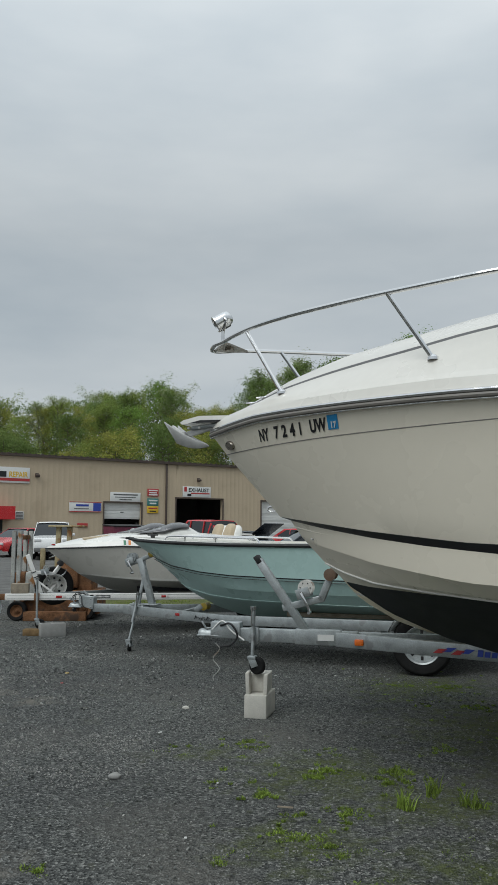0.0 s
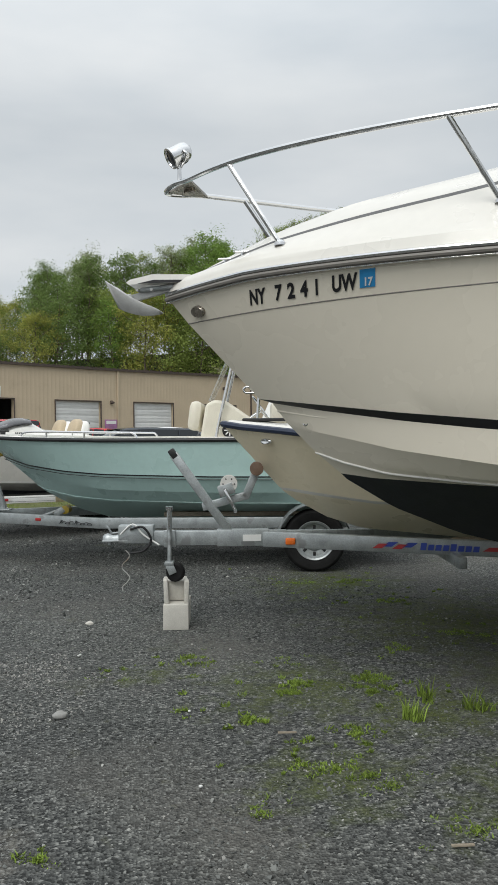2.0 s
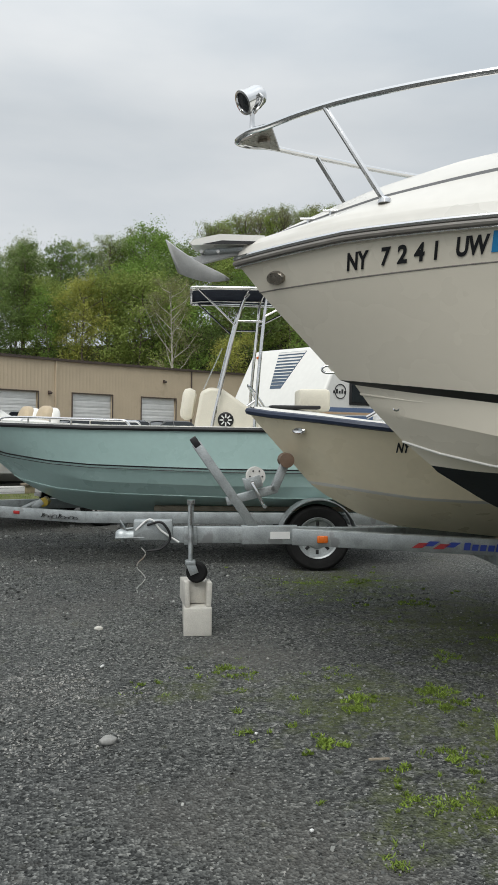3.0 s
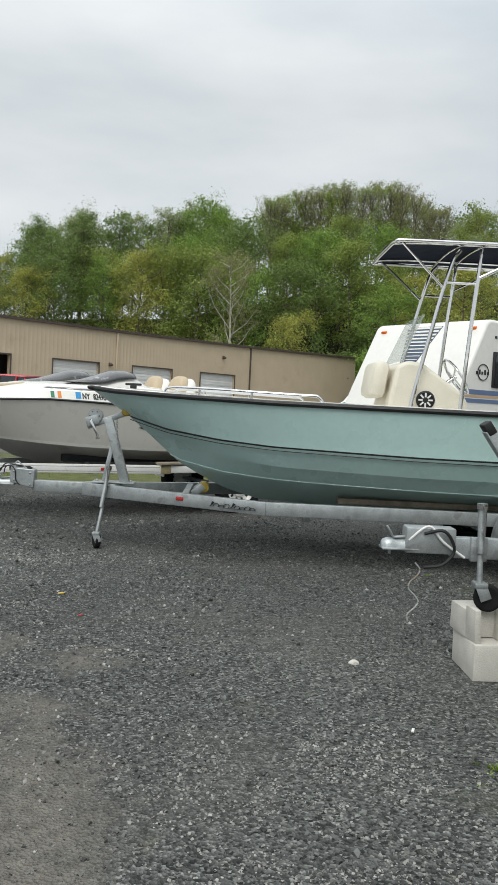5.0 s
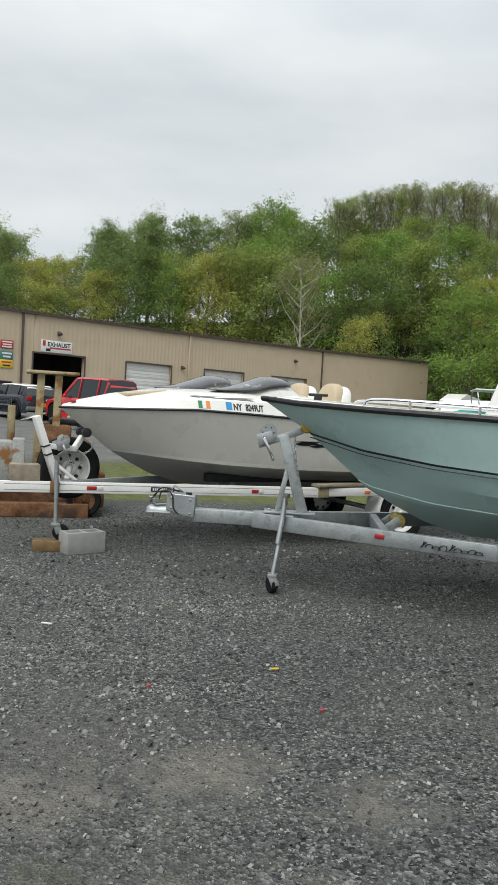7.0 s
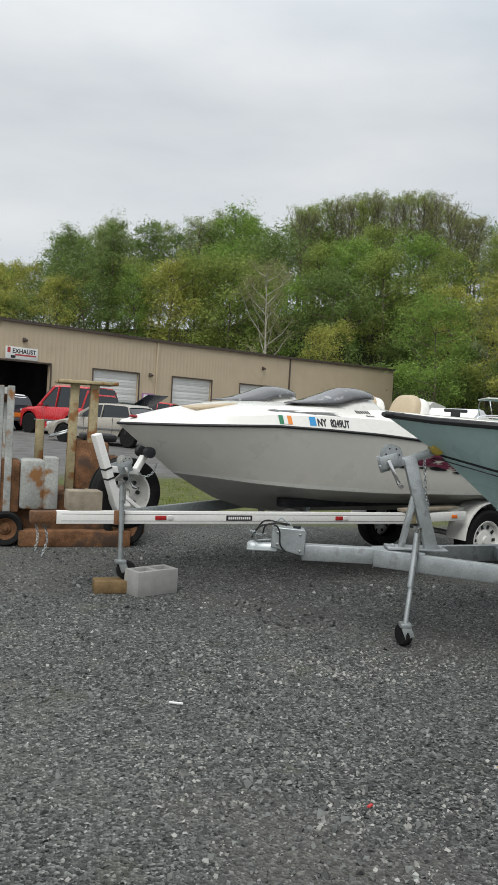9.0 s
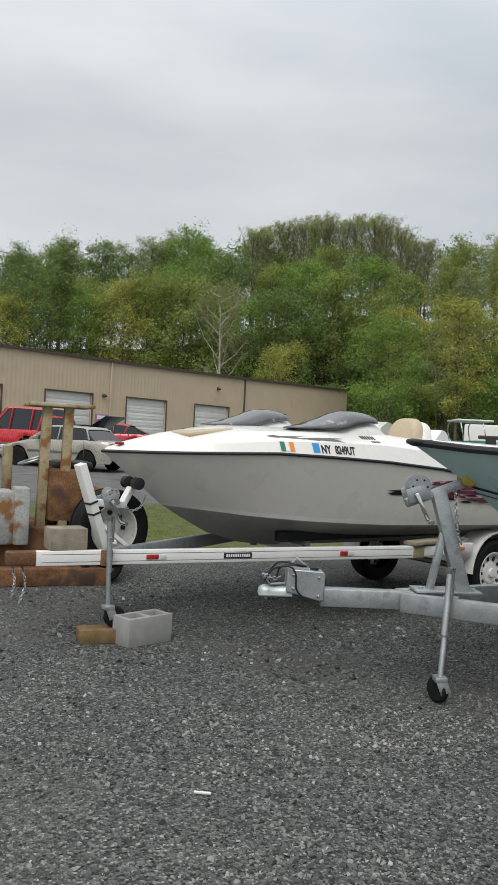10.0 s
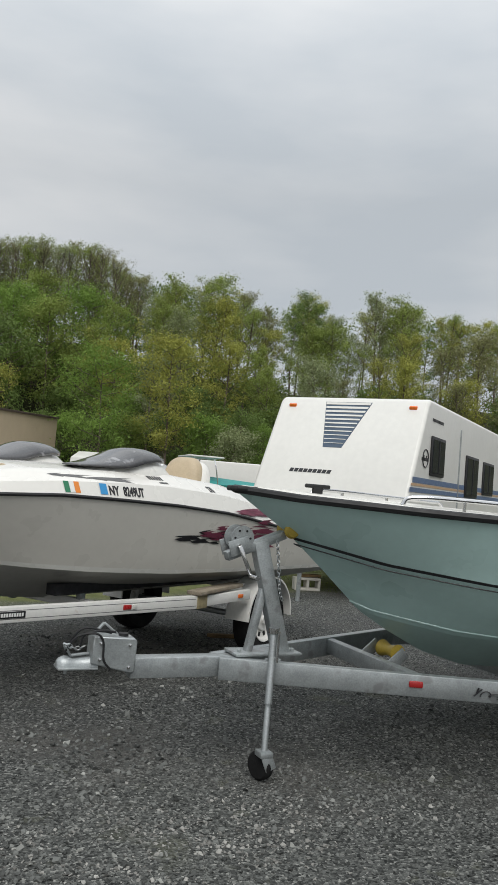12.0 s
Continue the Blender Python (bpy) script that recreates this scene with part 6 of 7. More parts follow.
for pts in ([(0.03, -0.03, 0.60), (0.08, -0.05, 0.68), (0.17, -0.07, 0.70), (0.21, -0.068, 0.66), (0.22, -0.066, 0.57), (0.26, -0.066, 0.52)], [(0.1, -0.04, 0.62), (0.12, -0.05, 0.69), (0.2, -0.05, 0.71), (0.28, -0.03, 0.70)],
            [(0.05, 0.0, 0.64), (0.12, -0.03, 0.72), (0.26, -0.03, 0.695)]):
    part("brake_hose", tube(B(), bend(pts, 6), 0.0055), M["black"], TC)
for bx_, bz_ in ((0.20, 0.57), (0.20, 0.65), (0.35, 0.53), (0.35, 0.64)):
    part("bolt", lathe(B(), [(0.009, 0), (0.009, 0.008), (0.0, 0.01)], (bx_, -0.06, bz_), (0, -1, 0), 6), M["chrome"], ab)
part("filler_cap", lathe(B(), [(0.026, 0), (0.026, 0.014), (0.0, 0.016)], (0.33, 0, 0.676), (0, 0, 1), 12), M["black"], ab)
part("breakaway_lever", beam(beam(B(), (0.17, -0.02, 0.69), (0.22, -0.02, 0.745), 0.02, 0.012, 0.003), (0.22, -0.02, 0.745), (0.29, -0.02, 0.69), 0.02, 0.012, 0.003), M["galv"], ab)
chain(TC, [(0.04, -0.03, ZR + 0.09), (0.02, -0.05, ZR + 0.14), (0.08, -0.04, ZR + 0.10), (0.13, -0.05, ZR + 0.12)], "safety_chain")
part("tongue_beam", beam(B(), (0.37, 0, ZR), (1.2, 0, ZR), 0.09, 0.105), M["galv"], TC)
part("side_rail", beam(B(), (0.85, -0.05, ZR - 0.004), (2.55, -0.82, ZR - 0.015), 0.055, 0.115), M["galv"], TC)
part("side_rail", beam(B(), (0.85, 0.05, ZR - 0.004), (2.55, 0.82, ZR - 0.015), 0.055, 0.115), M["galv"], TC)
for s in (-1, 1):
    part("side_rail", beam(B(), (2.52, s * 0.81, ZR - 0.015), (6.0, s * 0.83, ZR - 0.02), 0.055, 0.115), M["galv"], TC)
part("crossmember", beam(B(), (1.83, -0.47, ZR - 0.005), (1.83, 0.47, ZR - 0.005), 0.06, 0.09), M["galv"], TC)
for x in (2.9, 4.4, 5.8):
    part("crossmember", beam(B(), (x, -0.75, ZR - 0.08), (x, 0.75, ZR - 0.08), 0.06, 0.09), M["galv"], TC)
for s in (-1, 1):
    part("bunk", beam(B(), (3.2, s * 0.42, 0.56), (5.8, s * 0.42, 0.56), 0.1, 0.05), M["lumber_grey"], TC)
kr = lathe(B(), [(0.025, -0.085), (0.05, -0.08), (0.036, -0.03), (0.032, 0.0), (0.036, 0.03), (0.05, 0.08), (0.025, 0.085)], (1.98, 0.02, ZR + 0.06), (0, 1, 0), 20)
part("keel_roller", kr, M["yellow"], TC, "yellow keel roller")
for y in (-0.13, 0.15):
    part("roller_bracket", beam(B(), (1.88, y, ZR), (1.98, y, ZR + 0.08), 0.012, 0.07, 0.003), M["galv"], TC)
ps = part("winch_post", beam(B(), (1.235, 0, ZR + 0.06), (1.05, 0, 1.19), 0.075, 0.085), M["galv"], TC)
part("post_brace", beam(B(), (1.03, 0, ZR + 0.06), (1.10, 0, 0.93), 0.045, 0.04), M["galv"], ps)
part("post_plate", box(B(), (1.13, 0, ZR + 0.066), (0.40, 0.17, 0.015), None, 0.003), M["galv"], ps)
for x in (0.97, 1.29):
    part("bolt", lathe(B(), [(0.014, 0), (0.014, 0.014), (0.008, 0.02), (0.0, 0.02)], (x, -0.03, ZR + 0.072), (0, 0, 1), 6), M["galv"], ps)
part("winch_arm", beam(B(), (0.86, 0, 1.10), (1.20, 0, 1.235), 0.065, 0.05), M["galv"], ps)
winch(TC, (0.93, 0, 1.205))
part("bow_roller", lathe(B(), [(0.02, -0.075), (0.036, -0.072), (0.046, -0.05), (0.036, -0.02), (0.022, 0.0), (0.036, 0.02), (0.046, 0.05), (0.036, 0.072), (0.02, 0.075)], (1.225, 0, 1.26), (0, 1, 0), 20), M["yellow"], TC, "worn yellow bow roller")
chain(TC, [(1.14, -0.05, 1.2), (1.15, -0.07, 1.05), (1.17, -0.07, 0.92), (1.2, -0.06, 0.86)])
jack(TC, 1.10, -0.17, 0.72, (1.03, -0.30, 0.0))
part("jack_bracket", box(B(), (1.12, -0.14, ZR), (0.09, 0.03, 0.12), None, 0.006), M["galv"], TC)
part("side_marker", box(B(), (1.79, -0.50, ZR - 0.002), (0.075, 0.03, 0.034), Matrix.Rotation(radians(-24), 3, "Z"), 0.008), M["red"], TC, "red side marker lamp")
bm = B()
for u, turns, tall in ((0.0, 3, 0.026), (0.20, 4, 0.022)):
    tube(bm, [Vector((u - 0.02, 0, 0.0)), Vector((u + 0.02, 0, 0.062)), Vector((u + 0.004, 0, 0.07)), Vector((u - 0.006, 0, 0.02))], 0.005, 5)
    loop = []
    for i in range(turns * 12 + 1):
        t = 2 * math.pi * i / 12
        z = tall * (0.75 + 0.25 * math.cos(t / 2.7)) * (1 - math.cos(t))
        loop.append(Vector((u + 0.015 + 0.0075 * t - 0.014 * math.sin(t) + 0.25 * z, 0, z)))
    tube(bm, loop, 0.0042, 5)
tube(bm, [Vector((0.10, 0, -0.012)), Vector((0.42, 0, -0.004))], 0.0025, 4)
bmesh.ops.scale(bm, vec=(1, 1, 0.62), verts=bm.verts)
ob = part("brand_script", bm, M["ink"], TC)
ob.matrix_local = pose(2.08, -0.648, ZR - 0.035, 0, 0, -24.4)
for s in (-1, 1):
    for x in (4.85,):
        wheel_parts(TC, (x, s * 0.97, 0.33), 0.33, 0.2, M["galv"], 8, side=s)
        fb = B()
        arc = [(x + 0.395 * math.cos(t), 0.33 + 0.395 * math.sin(t)) for t in np.linspace(radians(-5), radians(185), 18)]
        inn = [(x + 0.385 * math.cos(t), 0.33 + 0.385 * math.sin(t)) for t in np.linspace(radians(185), radians(-5), 18)]
        prism(fb, arc + inn, s * 1.0 - 0.12, s * 1.0 + 0.12)
        part("fender", fb, M["galv"], TC)
    part("axle", rod(B(), (4.85, 0, 0.33), (4.85, s * 0.9, 0.33), 0.03), M["galv"], TC)

# trailer of the cream boat
TB = thing("boat_trailer", pose(-0.17, 5.985, 0, 0, 0, -10), "galvanised boat trailer with winch stand, jack on cinder blocks", "trailer", "boat trailers")
ZB = 0.665
coupler(TB, -0.02, ZB)
part("surge_brake_box", box(B(), (0.24, 0, ZB + 0.035), (0.27, 0.11, 0.14), None, 0.01), M["galv"], TB)
part("brake_hose", tube(B(), bend([(0.2, -0.06, 0.74), (0.3, -0.09, 0.76), (0.36, -0.08, 0.66), (0.3, -0.08, 0.58), (0.2, -0.07, 0.56)], 6), 0.009), M["black"], TB)
part("brake_hose", tube(B(), bend([(0.12, -0.05, 0.70), (0.22, -0.07, 0.78), (0.3, -0.07, 0.70), (0.42, -0.07, 0.62)], 6), 0.007), M["sign_white"], TB)
coil = [(0.16 + 0.03 * math.sin(k * 1.3), -0.05, 0.58 - 0.035 * k) for k in range(10)]
part("coiled_cable", tube(B(), bend(coil, 5), 0.004), M["rust_grey"], TB)
part("tongue_beam", beam(B(), (0.36, 0, ZB), (1.4, 0, ZB), 0.075, 0.11), M["galv"], TB)
part("beam_sleeve", beam(B(), (0.86, 0, ZB), (1.26, 0, ZB), 0.09, 0.128), M["galv"], TB)
part("data_plate", box(B(), (1.13, -0.048, ZB), (0.14, 0.006, 0.05)), M["sign_white"], TB)
for s in (-1, 1):
    part("side_rail", beam(B(), (1.22, s * 0.03, ZB - 0.01), (3.4, s * 0.52, ZB - 0.06), 0.06, 0.115), M["galv"], TB)
    part("side_rail", beam(B(), (3.36, s * 0.515, ZB - 0.06), (6.4, s * 0.75, ZB - 0.1), 0.06, 0.115), M["galv"], TB)
    part("bunk", beam(B(), (2.6, s * 0.3, 0.66), (6.2, s * 0.35, 0.66), 0.09, 0.05), M["lumber_grey"], TB)
    wheel_parts(TB, (5.3, s * 1.05, 0.33), 0.33, 0.2, M["rim"], 8, side=s)
    part("axle", rod(B(), (5.3, 0, 0.36), (5.3, s, 0.36), 0.03), M["galv"], TB)
for x in (2.6, 4.2, 5.6):
    part("crossmember", beam(B(), (x, -0.6, ZB - 0.12), (x, 0.6, ZB - 0.12), 0.06, 0.08), M["galv"], TB)
part("side_marker", box(B(), (1.42, -0.115, ZB - 0.02), (0.075, 0.03, 0.05), None, 0.008), M["orange"], TB, "orange side marker lamp")
ps = part("winch_post", beam(B(), (0.95, 0, ZB + 0.05), (0.53, 0, 1.31), 0.07, 0.065), M["galv"], TB)
part("post_cap", box(B(), (0.527, 0, 1.315), (0.075, 0.08, 0.05), axis_rot((-0.42, 0, 0.595)), 0.008), M["black"], ps)
part("winch_arm", beam(B(), (0.75, 0, 0.90), (1.10, 0, 0.99), 0.06, 0.06), M["galv"], ps)
part("roller_arm", beam(B(), (1.08, 0, 0.97), (1.17, 0, 1.18), 0.06, 0.06), M["galv"], ps)
winch(TB, (0.955, 0, 1.08), 0.066, "rim")
part("bow_roller", lathe(B(), [(0.02, -0.075), (0.052, -0.07), (0.045, 0.0), (0.052, 0.07), (0.02, 0.075)], (1.17, 0, 1.195), (0, 1, 0), 20), M["brown_roller"], TB)
jack(TB, 0.50, -0.065, 0.885, (0.50, -0.10, 0.345), axle=(0.35, 1, 0), lead=(0.045, 0.0))
part("jack_bracket", box(B(), (0.5, -0.045, ZB), (0.09, 0.03, 0.13), None, 0.006), M["galv"], TB)


def rail_decal(x, w, zoff, h, mm, nm="brand_mark", skew=0.0):
    t = (x - 1.22) / (3.4 - 1.22)
    y = -(0.03 + 0.49 * t) - 0.035
    bm = B()
    bm.faces.new([bm.verts.new(p) for p in ((0, 0, 0), (w, 0, 0), (w + skew, 0, h), (skew, 0, h))])
    ob = part(nm, bm, M[mm], TB)
    ob.matrix_local = pose(x, y - 0.002, ZB - 0.01 - 0.05 * t + zoff, 0, 0, math.degrees(math.atan2(-0.49, 2.18)))


for k, mm in enumerate(("sign_red", "sign_blue", "sign_red", "sign_blue")):
    rail_decal(2.02 + 0.07 * k, 0.07, -0.03 + 0.015 * (k % 2), 0.035, mm, skew=0.05)
for k in range(8):
    rail_decal(2.36 + 0.052 * k, 0.042, -0.028, 0.052 if k in (0, 4) else 0.042, "sign_blue", skew=0.008)
rail_decal(2.79, 0.14, -0.02, 0.03, "sign_red", skew=0.05)

# trailer of the jet boat
PD = pose(-4.25, 10.60, 0, 0, 0, 22)
TD = thing("boat_trailer", PD, "white painted steel boat trailer with rust patches under the jet boat", "trailer", "boat trailers")
ZD = 0.57
part("coupler", beam(B(), (0.22, 0, ZD), (0.46, -0.04, ZD), 0.1, 0.09, 0.012), M["rust"], TD)
ln = math.atan2(-0.61, 3.1)
part("side_rail", beam(B(), (0.40, -0.06, ZD), (3.42, -0.64, ZD), 0.05, 0.10), M["white_steel"], TD)
# far rail of the white frame: galvanised grey stands in for its shade
part("side_rail", beam(B(), (0.9, -0.1, ZD), (3.42, 1.05, ZD), 0.05, 0.10), M["galv"], TD)
for s in (-1, 1):
    part("frame_end", beam(B(), (3.4, 0.2 + s * 0.82, ZD + 0.02), (4.95, 0.22 + s * 0.55, ZD + 0.02), 0.05, 0.09), M["white_steel"], TD)
    part("step_board", beam(B(), (3.38, 0.2 + s * 0.84, ZD + 0.07), (4.15, 0.22 + s * 0.74, ZD + 0.075), 0.13, 0.03), M["lumber_grey"], TD)
    wheel_parts(TD, (4.6, 0.22 + s * 0.72, 0.31), 0.31, 0.19, M["white_steel"], 10, side=s)
    fb = B()
    ts = np.linspace(radians(0), radians(180), 18)
    prism(fb, [(4.6 + 0.37 * math.cos(t), 0.33 + 0.37 * math.sin(t)) for t in ts] + [(4.6 + 0.355 * math.cos(t), 0.33 + 0.355 * math.sin(t)) for t in ts[::-1]], 0.22 + s * 0.72 - 0.12, 0.22 + s * 0.72 + 0.12)
    part("fender", fb, M["white_steel"], TD)
    part("axle", rod(B(), (4.6, 0.22, 0.31), (4.6, 0.22 + s * 0.68, 0.31), 0.028), M["galv"], TD)
    # carpeted bunks made dark and deep to add shade below the hull
    part("bunk", beam(B(), (2.4, 0.24 + s * 0.36, 0.66), (4.9, 0.24 + s * 0.36, 0.66), 0.10, 0.08), M["carpet"], TD)
    part("bunk_post", beam(B(), (2.7, 0.24 + s * 0.36, 0.48), (2.7, 0.24 + s * 0.36, 0.66), 0.05, 0.05, up=(1, 0, 0)), M["galv"], TD)
for x, hw in ((2.7, 0.6), (4.85, 0.7)):
    part("crossmember", beam(B(), (x, 0.2 - hw, ZD - 0.03), (x, 0.2 + hw, ZD - 0.03), 0.05, 0.07), M["white_steel"], TD)


def tdrail(t, z=0.0, out=0.0):
    return (0.40 + 3.02 * t, -0.06 - 0.58 * t - 0.026 - out, ZD + z)


part("rail_end", beam(B(), (3.42, -0.635, ZD), (4.22, -0.605, ZD), 0.045, 0.085), M["white_steel"], TD)
part("rail_sleeve", beam(B(), (3.40, -0.64, ZD), (3.54, -0.632, ZD), 0.056, 0.104), M["rust_paint"], TD, "rust-streaked sleeve joining the rails")
RD = Matrix.Rotation(math.atan2(-0.58, 3.02), 3, "Z")
for t, mm, l in ((0.26, "red", 0.09), (0.286, "rim", 0.045), (0.775, "red", 0.07), (0.797, "rim", 0.04)):
    part("side_marker", box(B(), tdrail(t), (l, 0.014, 0.034), RD, 0.004), M[mm], TD)
for zg in (-0.026, 0.026):
    part("rail_groove", beam(B(), tdrail(0.01, zg, -0.001), tdrail(0.99, zg, -0.001), 0.002, 0.004, 0), M["cargrey"], TD)
lab = part("brand_plate", box(B(), tdrail(0.475), (0.225, 0.01, 0.042), RD, 0.002), M["ink"], TD)
bm = B()
for i in range(11):
    box(bm, Vector(tdrail(0.475)) + RD @ Vector((-0.09 + 0.018 * i, -0.006, 0)), (0.012, 0.003, 0.022), RD)
part("plate_marks", bm, M["sign_white"], lab)
part("side_marker", box(B(), (4.05, -0.637, ZD), (0.07, 0.014, 0.03), None, 0.004), M["orange"], TD)
ps = part("winch_post", beam(B(), (0.93, 0.02, ZD + 0.04), (0.71, 0.0, 1.20), 0.085, 0.06), M["white_steel"], TD)
st = B()
for t in (0.42, 0.55):
    p = Vector((0.93, 0.02, ZD + 0.04)).lerp(Vector((0.71, 0, 1.20)), t)
    box(st, p, (0.014, 0.094, 0.068), axis_rot((0.22, 0.02, -0.6)), 0.002)
part("strap", st, M["black"], ps)
part("post_brace", beam(B(), (1.13, 0.02, ZD + 0.03), (0.87, 0.02, 0.80), 0.04, 0.03), M["white_steel"], ps)
part("roller_arm", beam(B(), (0.83, 0.05, 0.93), (1.13, 0.14, 0.90), 0.09, 0.05), M["white_steel"], ps)
part("roller_arm", beam(B(), (1.12, 0.14, 0.90), (1.21, 0.18, 1.02), 0.05, 0.05), M["white_steel"], ps)
winch(TD, (1.0, 0.09, 0.985), 0.048, "rust_grey")
for y in (0.1, 0.26):
    part("bow_roller", lathe(B(), [(0.02, -0.035), (0.045, -0.03), (0.045, 0.03), (0.02, 0.035)], (1.22, y, 1.06), (0, 1, 0), 18), M["black"], TD)
chain(TD, [(1.12, 0.1, 0.9), (1.18, 0.1, 0.86), (1.27, 0.12, 0.89), (1.33, 0.16, 0.98)])
jack(TD, 0.86, -0.20, 0.83, (0.87, -0.215, 0.098), axle=(0.1, 1, 0), lead=(0.05, 0.0))
part("jack_bracket", box(B(), (0.86, -0.175, ZD), (0.08, 0.03, 0.11), None, 0.006), M["rust"], TD)
for pts in ([(0.26, 0, 0.55), (0.28, -0.02, 0.42), (0.26, -0.02, 0.30)], [(0.32, 0, 0.55), (0.35, -0.03, 0.40), (0.31, -0.03, 0.27)]):
    chain(TD, pts)
bb = thing("timber_block", PD @ pose(0.62, -0.03, ZD + 0.05, 0, 0, -8), "weathered square timber block on the trailer tongue", "timber")
part("timber", box(B(), (0, 0, 0.075), (0.26, 0.17, 0.15), None, 0.012), M["lumber_grey"], bb)

SW = PD.inverted() @ pose(-3.33, 11.38, 0.70, 0, 0, 24)
spare = part("spare_tyre", lathe(B(), [(0.18, -0.075), (0.21, -0.10), (0.265, -0.105), (0.292, -0.09), (0.30, -0.06), (0.286, -0.055), (0.30, -0.03), (0.30, 0.03), (0.286, 0.055), (0.30, 0.06), (0.292, 0.09), (0.265, 0.105), (0.21, 0.10), (0.18, 0.075)], (0, 0, 0), (0, 1, 0), 40, False), M["tyre"], TD, "worn spare tyre on a stained white rim")
rimo = part("rim", lathe(B(), [(0.192, -0.085), (0.19, -0.098), (0.178, -0.09), (0.168, -0.02), (0.15, 0.01), (0.085, 0.0), (0.075, -0.02), (0.04, -0.02), (0.038, 0.0), (0.0, 0.0)], (0, 0, 0), (0, 1, 0), 32, False), M["rim"], spare)
spare.matrix_local = SW
part("spare_carrier", beam(B(), (1.05, 0.1, ZD + 0.03), SW.translation + Vector((0.02, 0.02, 0)), 0.05, 0.05), M["white_steel"], TD)
for k in range(8):
    t = 2 * math.pi * k / 8
    part("rim_slot", lathe(B(), [(0.0, -0.014), (0.018, -0.014), (0.018, 0.03), (0.0, 0.03)], (0.118 * math.cos(t), 0.0, 0.118 * math.sin(t)), (0, 1, 0), 12), M["black"], spare)


# ---- blocks and timber on the ground ----
def cinder(x, y, turn, zc=0.0, upright=False, mm="concrete", label="grey hollow concrete block lying on the gravel", l=0.395, tilt=0):
    c = thing("concrete_block", pose(x, y, zc, 0, 0, turn), label, "concrete block", "concrete blocks")
    w, h = 0.19, 0.19
    bm = B()
    # shell of two side walls, three webs
    for s in (-1, 1):
        box(bm, (0, s * (w / 2 - 0.0175), h / 2), (l, 0.035, h), None, 0.004)
    for xx in (-l / 2 + 0.0175, 0, l / 2 - 0.0175):
        box(bm, (xx, 0, h / 2), (0.035 if xx else 0.04, w - 0.066, h - 0.002), None, 0.003)
    if upright:
        bmesh.ops.rotate(bm, cent=(0, 0, h / 2), matrix=Matrix.Rotation(radians(90), 3, "X"), verts=bm.verts)
    part("block_body", bm, M[mm], c)
    return c


BN, BR = Vector((-3.232, 10.548)), Vector((-2.913, 10.737))
bd = (BR - BN).normalized()
bc = (BN + BR) / 2 + Vector((-bd.y, bd.x)) * 0.095
cinder(bc.x, bc.y, math.degrees(math.atan2(bd.y, bd.x)), label="grey two-hole concrete block beside the trailer jack", l=(BR - BN).length)
for i, (z, mm, lb) in enumerate(((0.0, "concrete_white", "pale solid-faced concrete block under the trailer jack"), (0.19, "concrete_white", "pale broken concrete block stacked on another"))):
    c = thing("concrete_block", pose(0.352, 5.765 + 0.02 * i, z, 0, 0, -9 + 5 * i), lb, "concrete block", "concrete blocks")
    bm = B()
    if i == 0:
        box(bm, (0, 0.1, 0.095), (0.19, 0.36, 0.19), None, 0.005)
    else:
        box(bm, (0, 0.16, 0.075), (0.185, 0.22, 0.15), None, 0.006)
        for s, hh in ((-1, 0.178), (1, 0.168)):
            box(bm, (s * 0.077, -0.005, hh / 2), (0.034, 0.13, hh), Matrix.Rotation(radians(2 * s), 3, "Y"), 0.008)
        box(bm, (0, 0.05, 0.08), (0.125, 0.03, 0.15), None, 0.004)
    for v in bm.verts:
        v.co += Vector((noise.noise(v.co * 25 + Vector((i, 0, 0))), noise.noise(v.co * 25 + Vector((0, 7, i))), 0)) * 0.004
    part("block_body", bm, M[mm], c)
tb = thing("timber_block", pose(-3.43, 10.80, 0, 0, 0, 6), "short brown timber block under the trailer jack wheel", "timber")
part("timber", box(B(), (0.0, -0.06, 0.049), (0.27, 0.16, 0.098), None, 0.01), M["lumber"], tb)
cinder(3.72, 15.42, -24, label="pale hollow concrete block lying on its side beyond the boats", upright=True, mm="concrete_white")
sc = thing("scrap_board", pose(3.78, 15.44, 0.195, 0, 0, -10), "short brown scrap board lying on a concrete block", "board")
part("board", box(B(), (0, 0, 0.02), (0.34, 0.16, 0.035), None, 0.006), M["lumber"], sc)
stk = thing("wood_stick", pose(0.35, 12.5, 0, 0, 0, -25), "short pale wooden stick on the gravel", "stick")
part("stick", box(B(), (0, 0, 0.02), (0.45, 0.06, 0.035), None, 0.006), M["lumber"], stk)
for x, y, sx, turn, mm, lb in ((-0.418, 3.976, 0.04, 20, "concrete", "pale grey stone lying on the gravel"), (-0.3, 6.0, 0.03, 10, "concrete_white", "small pale stone on the gravel")):
    s = thing("stone", pose(x, y, 0.0, 0, 0, turn), lb, "stone")
    bm = B()
    bmesh.ops.create_icosphere(bm, subdivisions=3, radius=1)
    for v in bm.verts:
        v.co *= 1 + 0.25 * noise.noise(v.co * 1.3 + Vector((x, y, 0)))
        v.co = Vector((v.co.x * sx, v.co.y * sx * 0.7, (v.co.z + 0.6) * sx * 0.55))
    part("rock", bm, M[mm], s)
